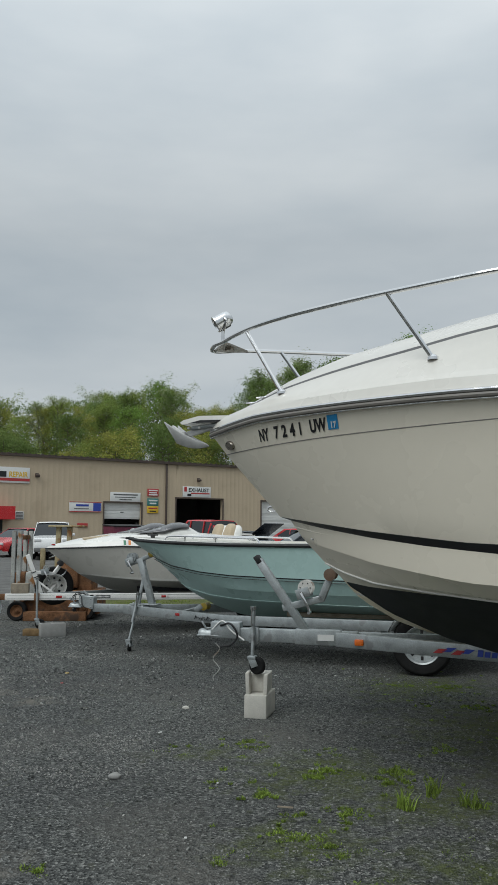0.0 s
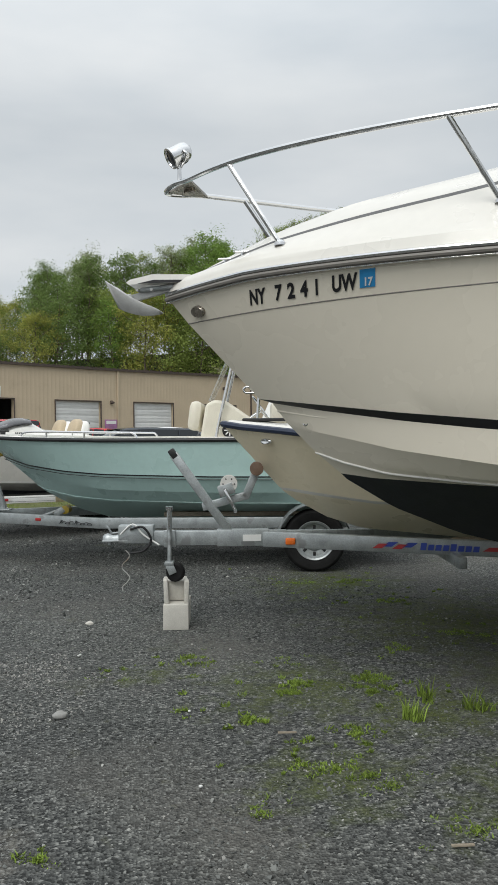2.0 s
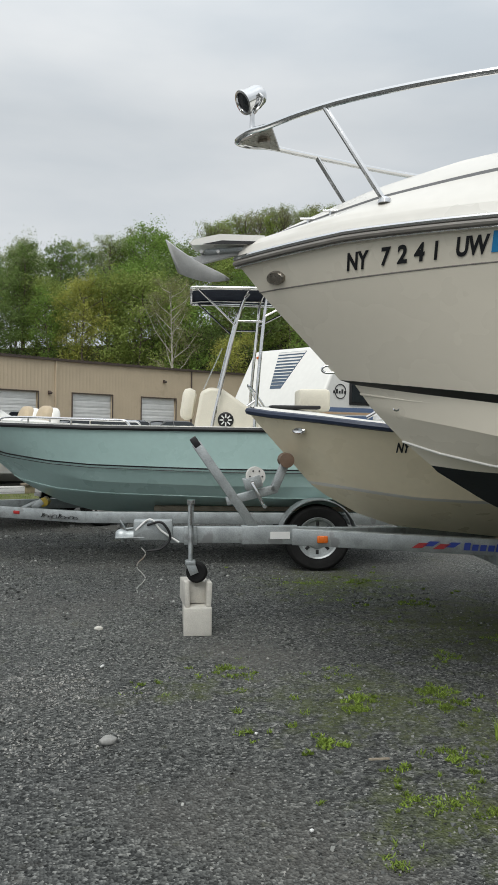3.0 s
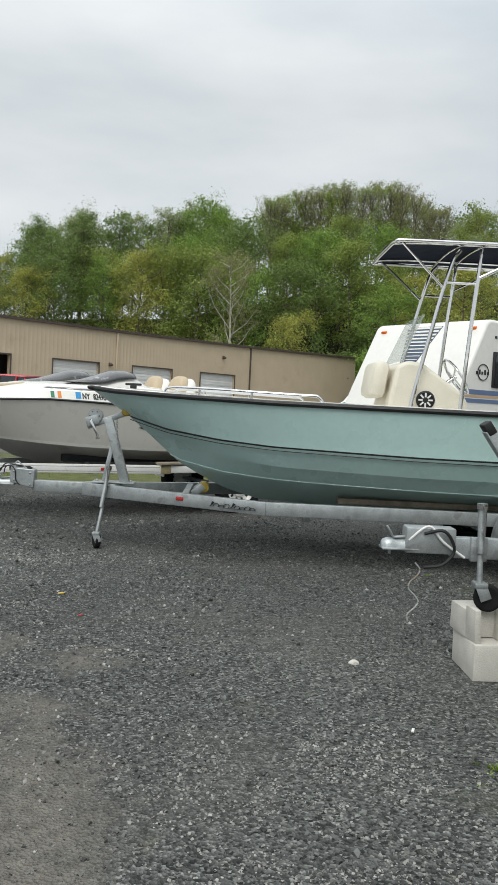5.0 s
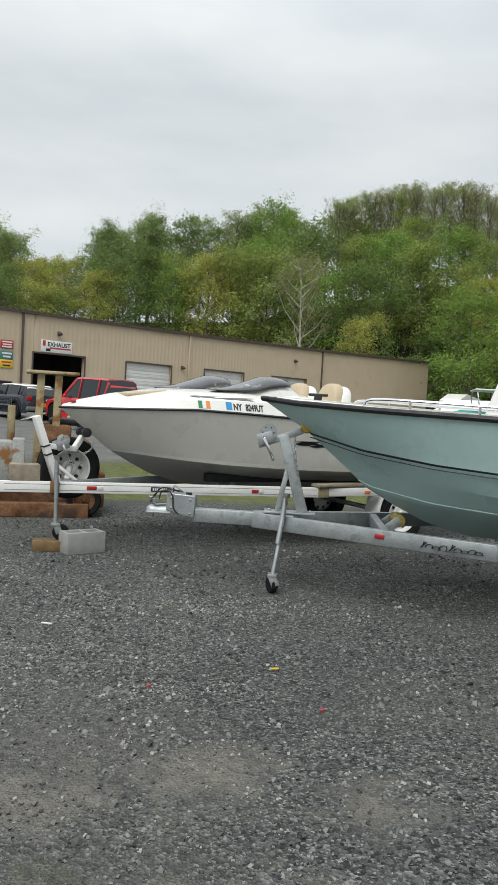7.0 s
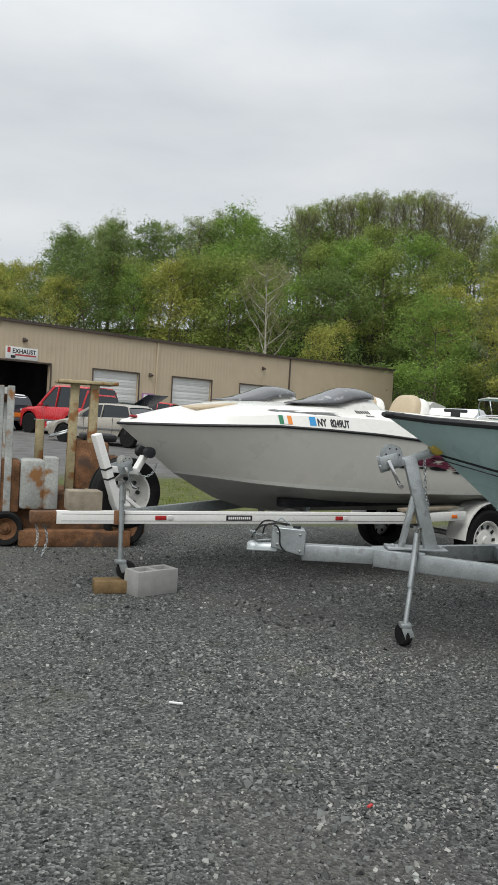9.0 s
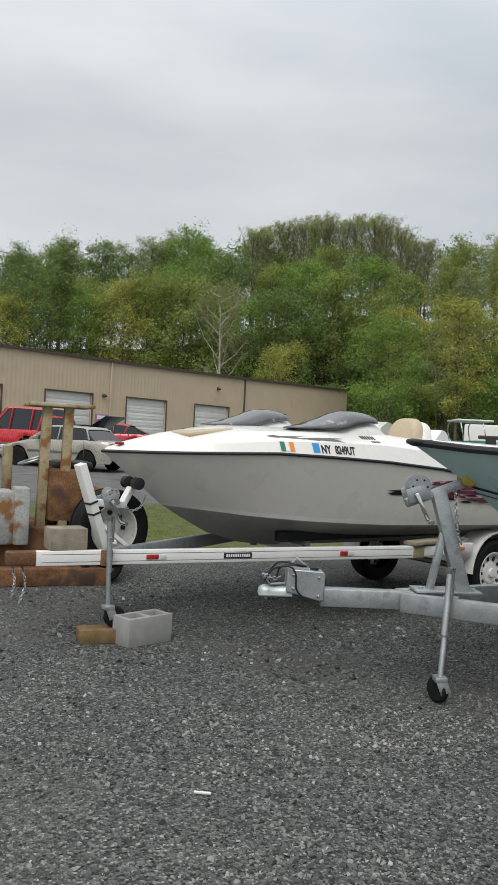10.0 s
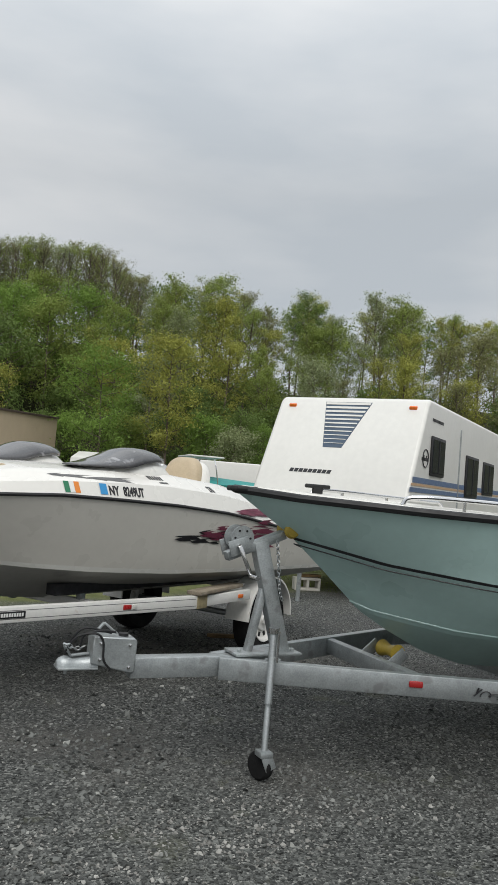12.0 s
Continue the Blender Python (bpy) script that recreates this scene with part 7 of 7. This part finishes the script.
for x, y, l, turn, mm, lb in ((0.684, 3.503, 0.13, -8, "lumber_grey", "pale splinter of wood on the gravel"), (1.05, 2.35, 0.12, -6, "lumber_grey", "pale splinter of wood on the gravel"),
                              (-3.157, 8.353, 0.10, -20, "sign_white", "thin white stick on the gravel"), (-1.877, 7.571, 0.06, 5, "sign_yellow", "small yellow scrap on the gravel"),
                              (-2.55, 7.3, 0.04, 40, "sign_red", "small red scrap on the gravel"), (-1.75, 7.0, 0.04, 40, "sign_red", "small red scrap on the gravel"),
                              (-0.35, 5.1, 0.05, 60, "sign_white", "small white scrap on the gravel"), (0.25, 3.9, 0.02, 60, "sign_white", "small white scrap on the gravel"), (0.2, 3.0, 0.02, 30, "sign_white", "small white scrap on the gravel")):
    s = thing("litter_scrap", pose(x, y, 0.008, 0, 0, turn), lb, "litter")
    part("scrap", box(B(), (0, 0, 0.006), (l * 0.7, 0.012, 0.008), None, 0.002), M[mm], s)

# ---- caravan ----
RV = thing("travel_trailer", pose(4.76, 14.13, 0, 0, 0, 27), "white travel trailer with blue-grey and tan stripes", "caravan")
out = [(-0.95, 1.25), (-0.68, 1.79), (-0.05, 2.93), (0.06, 3.0), (8.2, 3.0), (8.3, 2.9), (8.3, 0.55), (-0.35, 0.55), (-0.8, 0.75)]
bo = part("body", prism(B(), out, 0.0, 2.42), M["rv_white"], RV)
bv = bo.modifiers.new("bevel", "BEVEL")
bv.width, bv.segments, bv.limit_method = 0.05, 3, "ANGLE"
FN = Vector((0.63, 0, 1.14)).normalized()


def front(u, v, lift=0.004):
    """A place on the raked front: u across from the near side, v from the brow down."""
    p = Vector((-0.05, 0, 2.93)) - FN * v
    return p + Vector((-FN.z, 0, FN.x)) * lift + Vector((0, u, 0))


def front_strip(u0a, u1a, va, u0b, u1b, vb, mm, name, lift=0.005):
    bm = B()
    a, b, c, d = front(u0a, va, lift), front(u1a, va, lift), front(u1b, vb, lift), front(u0b, vb, lift)
    bm.faces.new([bm.verts.new(p) for p in (a, b, c, d)])
    g = bmesh.ops.extrude_face_region(bm, geom=bm.faces[:])
    bmesh.ops.translate(bm, vec=Vector((FN.z, 0, -FN.x)) * 0.004, verts=[v for v in g["geom"] if isinstance(v, bmesh.types.BMVert)])
    return part(name, bm, M[mm], RV)


front_strip(0.87, 1.63, 0.02, 1.17, 1.47, 0.86, "rv_panel", "front_panel", 0.004)
for k in range(11):
    v0 = 0.03 + 0.075 * k
    v1 = v0 + 0.042 - 0.0034 * k
    n0, n1 = 0.875 + 0.357 * v0, 1.625 - 0.19 * v0
    front_strip(n0, n1, v0, n0 + 0.01, n1 - 0.005, v1, "rv_white", "front_stripe", 0.010)
for k in range(9):
    front_strip(1.22 + 0.075 * k, 1.28 + 0.075 * k, 1.26, 1.235 + 0.075 * k, 1.295 + 0.075 * k, 1.32, "ink", "brand_mark")
for u in (0.22, 2.18):
    c = front(u, 0.1, 0.0)
    part("clearance_lamp", box(B(), c, (0.05, 0.12, 0.06), Matrix.Rotation(radians(-30), 3, "Y"), 0.012), M["orange"], RV)


def side_panel(x0, x1, z0, z1, mm, name, dep=0.012, bevel=0.0, parent=None, y=None):
    return part(name, box(B(), ((x0 + x1) / 2, -dep / 2 if y is None else y, (z0 + z1) / 2), (x1 - x0, dep, z1 - z0), None, bevel), M[mm], parent or RV)


for x0, x1, z0, z1 in ((0.22, 0.93, 1.92, 2.42), (2.6, 3.5, 1.66, 2.30), (4.1, 5.0, 1.74, 2.28), (6.0, 6.8, 1.74, 2.28)):
    w = side_panel(x0 - 0.05, x1 + 0.05, z0 - 0.05, z1 + 0.05, "black", "window", 0.03, 0.014)
    side_panel(x0, x1, z0, z1, "glass_dark", "pane", 0.01, 0.0, w, -0.034)
    side_panel((x0 + x1) / 2 - 0.012, (x0 + x1) / 2 + 0.012, z0, z1, "black", "glazing_bar", 0.01, 0.0, w, -0.043)
dr = side_panel(2.05, 2.08, 0.7, 2.74, "galv", "door_trim", 0.02)
side_panel(-0.66, 8.2, 1.735, 1.815, "rv_stripe", "side_stripe", 0.007)
side_panel(-0.72, 8.2, 1.69, 1.725, "rv_tan", "side_stripe", 0.007)
side_panel(-0.78, 8.2, 1.60, 1.665, "rv_stripe", "side_stripe", 0.007)
ring = tube(B(), [(-0.08 + 0.15 * math.cos(t), -0.008, 2.11 + 0.13 * math.sin(t)) for t in np.linspace(0, 2 * math.pi, 30)], 0.008, 6)
part("emblem", ring, M["ink"], RV)
for k in range(5):
    side_panel(-0.27 + 0.075 * k, -0.225 + 0.075 * k, 2.07, 2.12 + 0.03 * (k % 2), "ink", "brand_mark", 0.008)
for k in range(9):
    side_panel(0.2 + 0.075 * k, 0.25 + 0.075 * k, 2.69, 2.735, "ink", "brand_mark", 0.008)
for s in (0.25, 2.17):
    for x in (4.2, 5.1):
        wheel_parts(RV, (x, s, 0.34), 0.34, 0.2, M["rim"], 6, side=-1 if s < 1 else 1)
part("a_frame", beam(beam(B(), (-0.3, 0.4, 0.5), (-1.7, 1.2, 0.5), 0.06, 0.12), (-0.3, 2.0, 0.5), (-1.7, 1.2, 0.5), 0.06, 0.12), M["black"], RV)
part("tongue_jack", rod(B(), (-1.6, 1.2, 0.0), (-1.6, 1.2, 0.8), 0.03), M["galv"], RV)
part("roof_vent", box(B(), (2.5, 1.2, 3.06), (0.5, 0.5, 0.12), None, 0.03), M["rv_white"], RV)

# ---- rusty forklift ----
FK = thing("forklift", pose(-3.86, 13.15, 0, 0, 0, 8), "old rusty forklift with peeling paint and overhead guard", "forklift")
part("chassis", box(B(), (0.05, 0.2, 0.30), (1.5, 0.9, 0.42), None, 0.03), M["rust"], FK)
part("counterweight", box(B(), (0.50, 0.3, 0.62), (0.28, 0.8, 0.5), None, 0.06), M["rust"], FK)
part("engine_cover", box(B(), (0.22, 0.15, 0.80), (0.34, 0.7, 0.5), None, 0.04), M["rust"], FK)
part("side_tank", box(B(), (-0.38, -0.2, 0.60), (0.26, 0.36, 0.50), None, 0.05), M["rust_grey"], FK)
part("side_tank", box(B(), (-0.60, -0.18, 0.58), (0.2, 0.4, 0.52), None, 0.03), M["rust"], FK)
part("side_panel", box(B(), (-0.20, -0.25, 0.62), (0.14, 0.3, 0.52), None, 0.02), M["rust_grey"], FK)
for x, y in ((0.0, -0.12), (0.20, -0.14)):
    part("guard_post", beam(B(), (x, y, 0.5), (x + 0.02, y, 1.64), 0.10, 0.085, up=(1, 0, 0)), M["rust_paint"], FK)
gd = B()
box(gd, (0.15, 0.05, 1.655), (0.60, 0.6, 0.035), None, 0.008)
part("overhead_guard", gd, M["rust_paint"], FK)
for x in (-0.72, -0.62):
    for y in (-0.35, 0.55):
        part("mast_rail", box(B(), (x, y, 0.82), (0.07, 0.09, 1.5), None, 0.01), M["rust_grey"], FK)
part("mast_crosshead", box(B(), (-0.67, 0.1, 1.45), (0.10, 0.8, 0.08), None, 0.01), M["rust"], FK)
for x, r in ((-0.62, 0.17), (0.55, 0.2)):
    for y in (-0.38, 0.72):
        wheel_parts(FK, (x, y, r), r, 0.16, M["rust"], 0, side=-1)
part("seat", box(B(), (0.32, 0.2, 1.08), (0.36, 0.45, 0.08), None, 0.03), M["black"], FK)
part("steering_wheel", tube(B(), [(-0.05 + 0.14 * math.cos(t), 0.15 + 0.14 * math.sin(t), 1.12 + 0.05 * math.cos(t)) for t in np.linspace(0, 2 * math.pi, 20)], 0.012, 6), M["galv"], FK)
part("lever", box(B(), (-0.3, 0.1, 1.0), (0.09, 0.08, 0.5), None, 0.02), M["rust_paint"], FK)
dk = thing("steel_beam", pose(-3.75, 12.75, 0, 0, 0, 6), "rust-brown beam lying beside the forklift", "beam")
part("beam_body", box(B(), (0, 0, 0.08), (1.1, 0.18, 0.16), None, 0.015), M["rust"], dk)


# ---- parked cars ----
def car(m, label, paint, L, W, H, style, group="parked cars", roofpaint=None):
    """A car from lofted sections: lower body, glasshouse, wheels, lamps. The nose points along -x."""
    c = thing("car", m, label, "car", group)
    belt = H * 0.60
    if style == "sedan":
        low = [(0, 0.62), (0.25, 0.70), (1.25, 0.92), (L - 1.0, 0.98), (L - 0.12, 0.94), (L, 0.62)]
        cab = [(1.15, 0.9), (1.95, H - 0.02), (2.5, H), (3.3, H - 0.03), (L - 0.65, 0.96)]
    elif style == "suv":
        low = [(0, 0.75), (0.12, 0.95), (1.15, 1.08), (L - 0.1, 1.10), (L, 0.8)]
        cab = [(1.1, 1.05), (1.75, H - 0.02), (2.4, H), (L - 0.25, H - 0.04), (L - 0.05, 1.08)]
    elif style == "van":
        low = [(0, 0.62), (0.2, 0.80), (0.95, 0.98), (L - 0.08, 1.02), (L, 0.7)]
        cab = [(0.75, 0.95), (1.75, H - 0.03), (2.6, H), (L - 0.3, H - 0.05), (L - 0.04, 1.0)]
    else:
        low = [(0, 0.55), (0.2, 0.66), (1.2, 0.82), (L - 0.8, 0.88), (L - 0.1, 0.86), (L, 0.6)]
        cab = [(1.2, 0.8), (1.9, H - 0.02), (2.5, H), (3.0, H - 0.05), (L - 0.5, 0.88)]
    r = {"suv": 0.40, "van": 0.33}.get(style, 0.31)
    wx = (L * 0.19, L * 0.79)
    n = 44
    bm = B()
    rings = []
    for i in range(n + 1):
        x = L * i / n
        zt = float(np.interp(x, *zip(*low)))
        zb = 0.26 + (0.14 if i in (0, n) else 0)
        for w in wx:
            if abs(x - w) < r + 0.07:
                zb = max(zb, r + math.sqrt(max(0, (r + 0.07) ** 2 - (x - w) ** 2)) * 1.0)
        e = min(1, min(x, L - x) / 0.55)
        hw = W / 2 * (0.80 + 0.20 * math.sin(e * math.pi / 2))
        zb = min(zb, zt - 0.1)
        zm = (zb + zt) / 2
        prof = [(hw * 0.97, zb), (hw, zm), (hw * 0.985, zt - 0.09), (hw * 0.93, zt - 0.015), (hw * 0.6, zt + 0.015), (0, zt + 0.02)]
        ring = [bm.verts.new((x, -y, z)) for y, z in prof] + [bm.verts.new((x, y, z)) for y, z in reversed(prof[:-1])]
        rings.append(ring)
    for a, b in zip(rings, rings[1:]):
        for k in range(len(a) - 1):
            bm.faces.new((a[k], a[k + 1], b[k + 1], b[k]))
    bm.faces.new(rings[0])
    bm.faces.new(rings[-1])
    body = part("body", bm, M[paint], c)
    # glasshouse and roof
    bm, top = B(), B()
    xs = np.linspace(cab[0][0], cab[-1][0], 26)
    G, T = [], []
    for x in xs:
        zr = float(np.interp(x, *zip(*cab)))
        zb = float(np.interp(x, *zip(*low))) - 0.03
        f = max(0.0, (zr - zb) / (H - belt))
        hw0, hw1 = W / 2 * 0.92, W / 2 * (0.92 - 0.17 * min(1, f))
        G.append([bm.verts.new(p) for p in ((x, -hw0, zb), (x, -hw1, zr - 0.05 * min(1, f)), (x, 0, zr), (x, hw1, zr - 0.05 * min(1, f)), (x, hw0, zb))])
    for a, b in zip(G, G[1:]):
        for k in range(4):
            bm.faces.new((a[k], a[k + 1], b[k + 1], b[k]))
    gl = part("glasshouse", bm, M["glass_dark"], c)
    flat = [x for x in np.linspace(cab[1][0] - 0.05, cab[-2][0] + 0.08, 14)]
    R = []
    for x in flat:
        zr = float(np.interp(x, *zip(*cab)))
        hw1 = W / 2 * 0.76
        R.append([top.verts.new(p) for p in ((x, -hw1, zr - 0.055), (x, -hw1 * 0.9, zr + 0.004), (x, 0, zr + 0.02), (x, hw1 * 0.9, zr + 0.004), (x, hw1, zr - 0.055))])
    for a, b in zip(R, R[1:]):
        for k in range(4):
            top.faces.new((a[k], a[k + 1], b[k + 1], b[k]))
    part("roof", top, M[roofpaint or paint], c)
    spots = [cab[0][0] + 0.1, (cab[1][0] + cab[2][0]) / 2 + 0.15, cab[-2][0] - 0.1] + ([(cab[2][0] + cab[-2][0]) / 2 + 0.2] if style in ("suv", "van") else [])
    for s in (-1, 1):
        for k, x in enumerate(spots):
            xt = x + (0.75 if k == 0 else (0.12 if k == 2 else 0))
            xt = min(max(xt, cab[1][0] - 0.05), cab[-2][0] + 0.05)
            if k == 2 and style == "sedan":
                x = cab[-1][0] - 0.2
            part("pillar", beam(B(), (x, s * W / 2 * 0.925, float(np.interp(x, *zip(*low))) - 0.02), (xt, s * W / 2 * 0.765, float(np.interp(xt, *zip(*cab))) - 0.04), 0.03, 0.09, 0.005), M[paint], c)
    for x in wx:
        for s in (-1, 1):
            w = part("wheel", lathe(B(), [(r * 0.6, -0.09), (r * 0.9, -0.1), (r, -0.07), (r, 0.07), (r * 0.9, 0.1), (r * 0.6, 0.09)], (x, s * (W / 2 - 0.11), r), (0, 1, 0), 28), M["tyre"], c)
            part("rim", lathe(B(), [(r * 0.62, s * 0.085), (r * 0.58, s * 0.08), (r * 0.5, s * 0.05), (r * 0.15, s * 0.07), (0.0, s * 0.075)], (x, s * (W / 2 - 0.11), r), (0, 1, 0), 20), M["galv"], w)
    for s in (-1, 1):
        part("headlight", box(B(), (0.06, s * W * 0.34, low[1][1] - 0.08), (0.12, 0.3, 0.13), None, 0.03), M["lens_clear"], c)
        part("tail_light", box(B(), (L - 0.05, s * W * 0.37, low[-2][1] - 0.14), (0.1, 0.24, 0.2), None, 0.03), M["red"], c)
        part("mirror", box(B(), (cab[0][0] + 0.45, s * (W / 2 + 0.06), low[2][1] + 0.06), (0.1, 0.16, 0.12), None, 0.03), M[paint], c)
    part("bumper", box(B(), (L - 0.02, 0, 0.46), (0.14, W * 0.88, 0.18), None, 0.05), M[paint if style == "sedan" else "cargrey"], c)
    part("bumper", box(B(), (0.03, 0, 0.44), (0.14, W * 0.86, 0.2), None, 0.05), M[paint if style == "sedan" else "cargrey"], c)
    part("number_plate", box(B(), (L + 0.055, 0, 0.62 if style != "suv" else 0.8), (0.015, 0.32, 0.16)), M["flag_orange"], c)
    tr = B()
    for s in (-1, 1):
        for x in (cab[0][0] + 0.55, (cab[1][0] + cab[-2][0]) / 2 + 0.25, cab[-2][0] + 0.1):
            box(tr, (x, s * (W / 2 - 0.008), 0.68), (0.012, 0.02, 0.5))
        box(tr, (L / 2, s * (W / 2 + 0.002), 0.56), (L * 0.44, 0.03, 0.06), None, 0.008)
    part("door_lines", tr, M["cargrey"], c)
    return c


def at_ground(x, y, turn, centre):
    """Pose that puts the middle of a car of that length at x, y."""
    m = pose(x, y, 0, 0, 0, turn) @ Matrix.Translation((-centre, 0, 0))
    t = m.translation
    m.translation = (t.x, t.y, ground_z(x, y) - 0.02)
    return m


car(at_ground(-4.55, 36.0, -46, 2.1), "bright red lifted sport utility truck parked on asphalt", "red_paint", 4.0, 1.85, 1.9, "suv")
car(at_ground(-3.0, 31.9, -38, 2.3), "champagne-silver sedan parked on asphalt", "car_silver", 4.4, 1.68, 1.40, "sedan")
hv = car(at_ground(-2.6, 37.6, 140, 2.3), "dark saloon car with its hood raised", "car_black", 4.5, 1.72, 1.36, "sedan")
part("raised_hood", box(B(), (0.95, 0, 1.42), (1.15, 1.35, 0.04), Matrix.Rotation(radians(30), 3, "Y"), 0.018), M["car_black"], hv, "raised hood showing its black underside")
car(at_ground(0.9, 27.8, 18, 2.4), "dark blue minivan with grey lower trim behind the boats", "car_black", 4.8, 1.9, 1.62, "van")
car(at_ground(-0.6, 44.0, -20, 2.2), "red coupe parked behind the silver sedan", "red_paint", 4.3, 1.7, 1.32, "coupe")
car(at_ground(3.2, 43.0, -20, 2.2), "white coupe parked by the garage doors", "car_white", 4.3, 1.72, 1.36, "coupe")
car(at_ground(-7.9, 38.3, -50, 1.9), "black compact wagon with white roof on asphalt", "car_black", 3.9, 1.68, 1.45, "van", roofpaint="car_white")
car(at_ground(-12.1, 37.1, 108, 2.3), "white sport utility vehicle parked on the asphalt", "car_white", 4.6, 1.85, 1.75, "suv")
car(at_ground(-14.2, 38.5, 70, 2.2), "red hatchback parked near the office awning", "red_paint", 4.2, 1.7, 1.4, "sedan")
car(at_ground(5.3, 38.0, 20, 2.3), "dark saloon car parked beyond the mint boat", "cargrey", 4.5, 1.72, 1.4, "sedan")
dm = thing("dumpster", pose(-11.0, 47.5, ground_z(-11, 47.5), 0, 0, 39), "dark maroon steel dumpster by the warehouse wall", "dumpster")
part("bin", prism(B(), [(-1.0, 0.0), (-1.15, 1.3), (1.15, 1.3), (1.0, 0.0)], -0.8, 0.8), M["maroon"], dm)
part("lid", box(B(), (0, 0, 1.36), (2.4, 1.75, 0.08), Matrix.Rotation(0.05, 3, "X"), 0.03), M["black"], dm)

# ---- far boats and trailer beyond the yard ----
tl = thing("box_trailer", pose(11.2, 31.9, ground_z(12, 31), 0, 0, -32), "white enclosed cargo trailer far across the yard", "trailer")
part("body", box(B(), (2.6, 1.0, 1.35), (5.2, 2.0, 1.6), None, 0.06), M["rv_white"], tl)
part("corner_trim", box(B(), (5.15, 0.02, 1.35), (0.1, 0.08, 1.58), None, 0.01), M["galv"], tl)
for x in (2.2, 3.0):
    for s in (-1, 1):
        wheel_parts(tl, (x, 1.0 + s * 0.9, 0.32), 0.32, 0.18, M["rim"], 6, side=s)
tb2 = boat(pose(4.9, 22.4, 0.30, 0, 0, -18), "small boat with teal hull and bimini frame beyond the jet boat", "runabout_boat")
t0 = Level(0, 0.95, 0.8, ((0, 1.22), (4.6, 1.1)))
t1 = Level(0.1, 0.92, 0.8, ((0.1, 1.08), (4.6, 0.98)))
t2 = Level(0.5, 0.7, 0.9, ((0.5, 0.7), (4.6, 0.62)))
t3 = Level(0.55, 0, 1, ((0.55, 0.66), (1.2, 0.5), (4.6, 0.45)))
t4 = Level(0.3, 0.0, 1, ((0.3, 1.3), (1.2, 1.36), (4.6, 1.16)))
bm = skin(B(), [t4, t0, t1, t2, t3], 4.6, [1, 1, 0, 0], n=24, sub=2)
part("hull", seal(bm), [M["gel_white"], M["teal"]], tb2)
bf = B()
for x in (0.7, 1.2):
    tube(bf, bend([(x, -0.85, 1.15), (x - 0.1, -0.8, 1.7), (x, 0, 1.85), (x - 0.1, 0.8, 1.7), (x, 0.85, 1.15)], 5), 0.014)
part("bimini_frame", bf, M["chrome"], tb2)
part("bimini_top", box(B(), (0.95, 0, 1.80), (0.8, 1.4, 0.04), None, 0.018), M["rv_white"], tb2)
part("trailer_bunk", box(B(), (2.4, 0, 0.15), (3.6, 0.9, 0.86), None, 0.03), M["galv"], tb2)
cw = thing("covered_boat", pose(30, 82.5, ground_z(30, 82.5), 0, 0, 40), "small white shrink-wrapped boat beside the warehouse end", "boat")
part("wrap", prism(B(), [(-2.5, 0.8), (-2.2, 2.2), (-0.5, 2.9), (2.3, 2.5), (2.6, 0.8)], -1.1, 1.1), M["rv_white"], cw)
part("stand", box(B(), (0, 0, 0.4), (4, 1.4, 0.8)), M["cargrey"], cw)
wr = thing("covered_boat", pose(10.0, 33.2, ground_z(10, 33), 0, 0, 30), "white shrink-wrapped boat standing far across the yard", "boat")
part("wrap", prism(B(), [(-1.5, 0.7), (-1.3, 1.15), (-0.5, 1.5), (-0.1, 1.85), (0.1, 1.82), (0.6, 1.45), (1.4, 1.2), (1.5, 0.7)], -1.1, 1.1), M["wrap"], wr)
part("stand", box(B(), (0, 0, 0.35), (2.4, 1.4, 0.7)), M["cargrey"], wr)
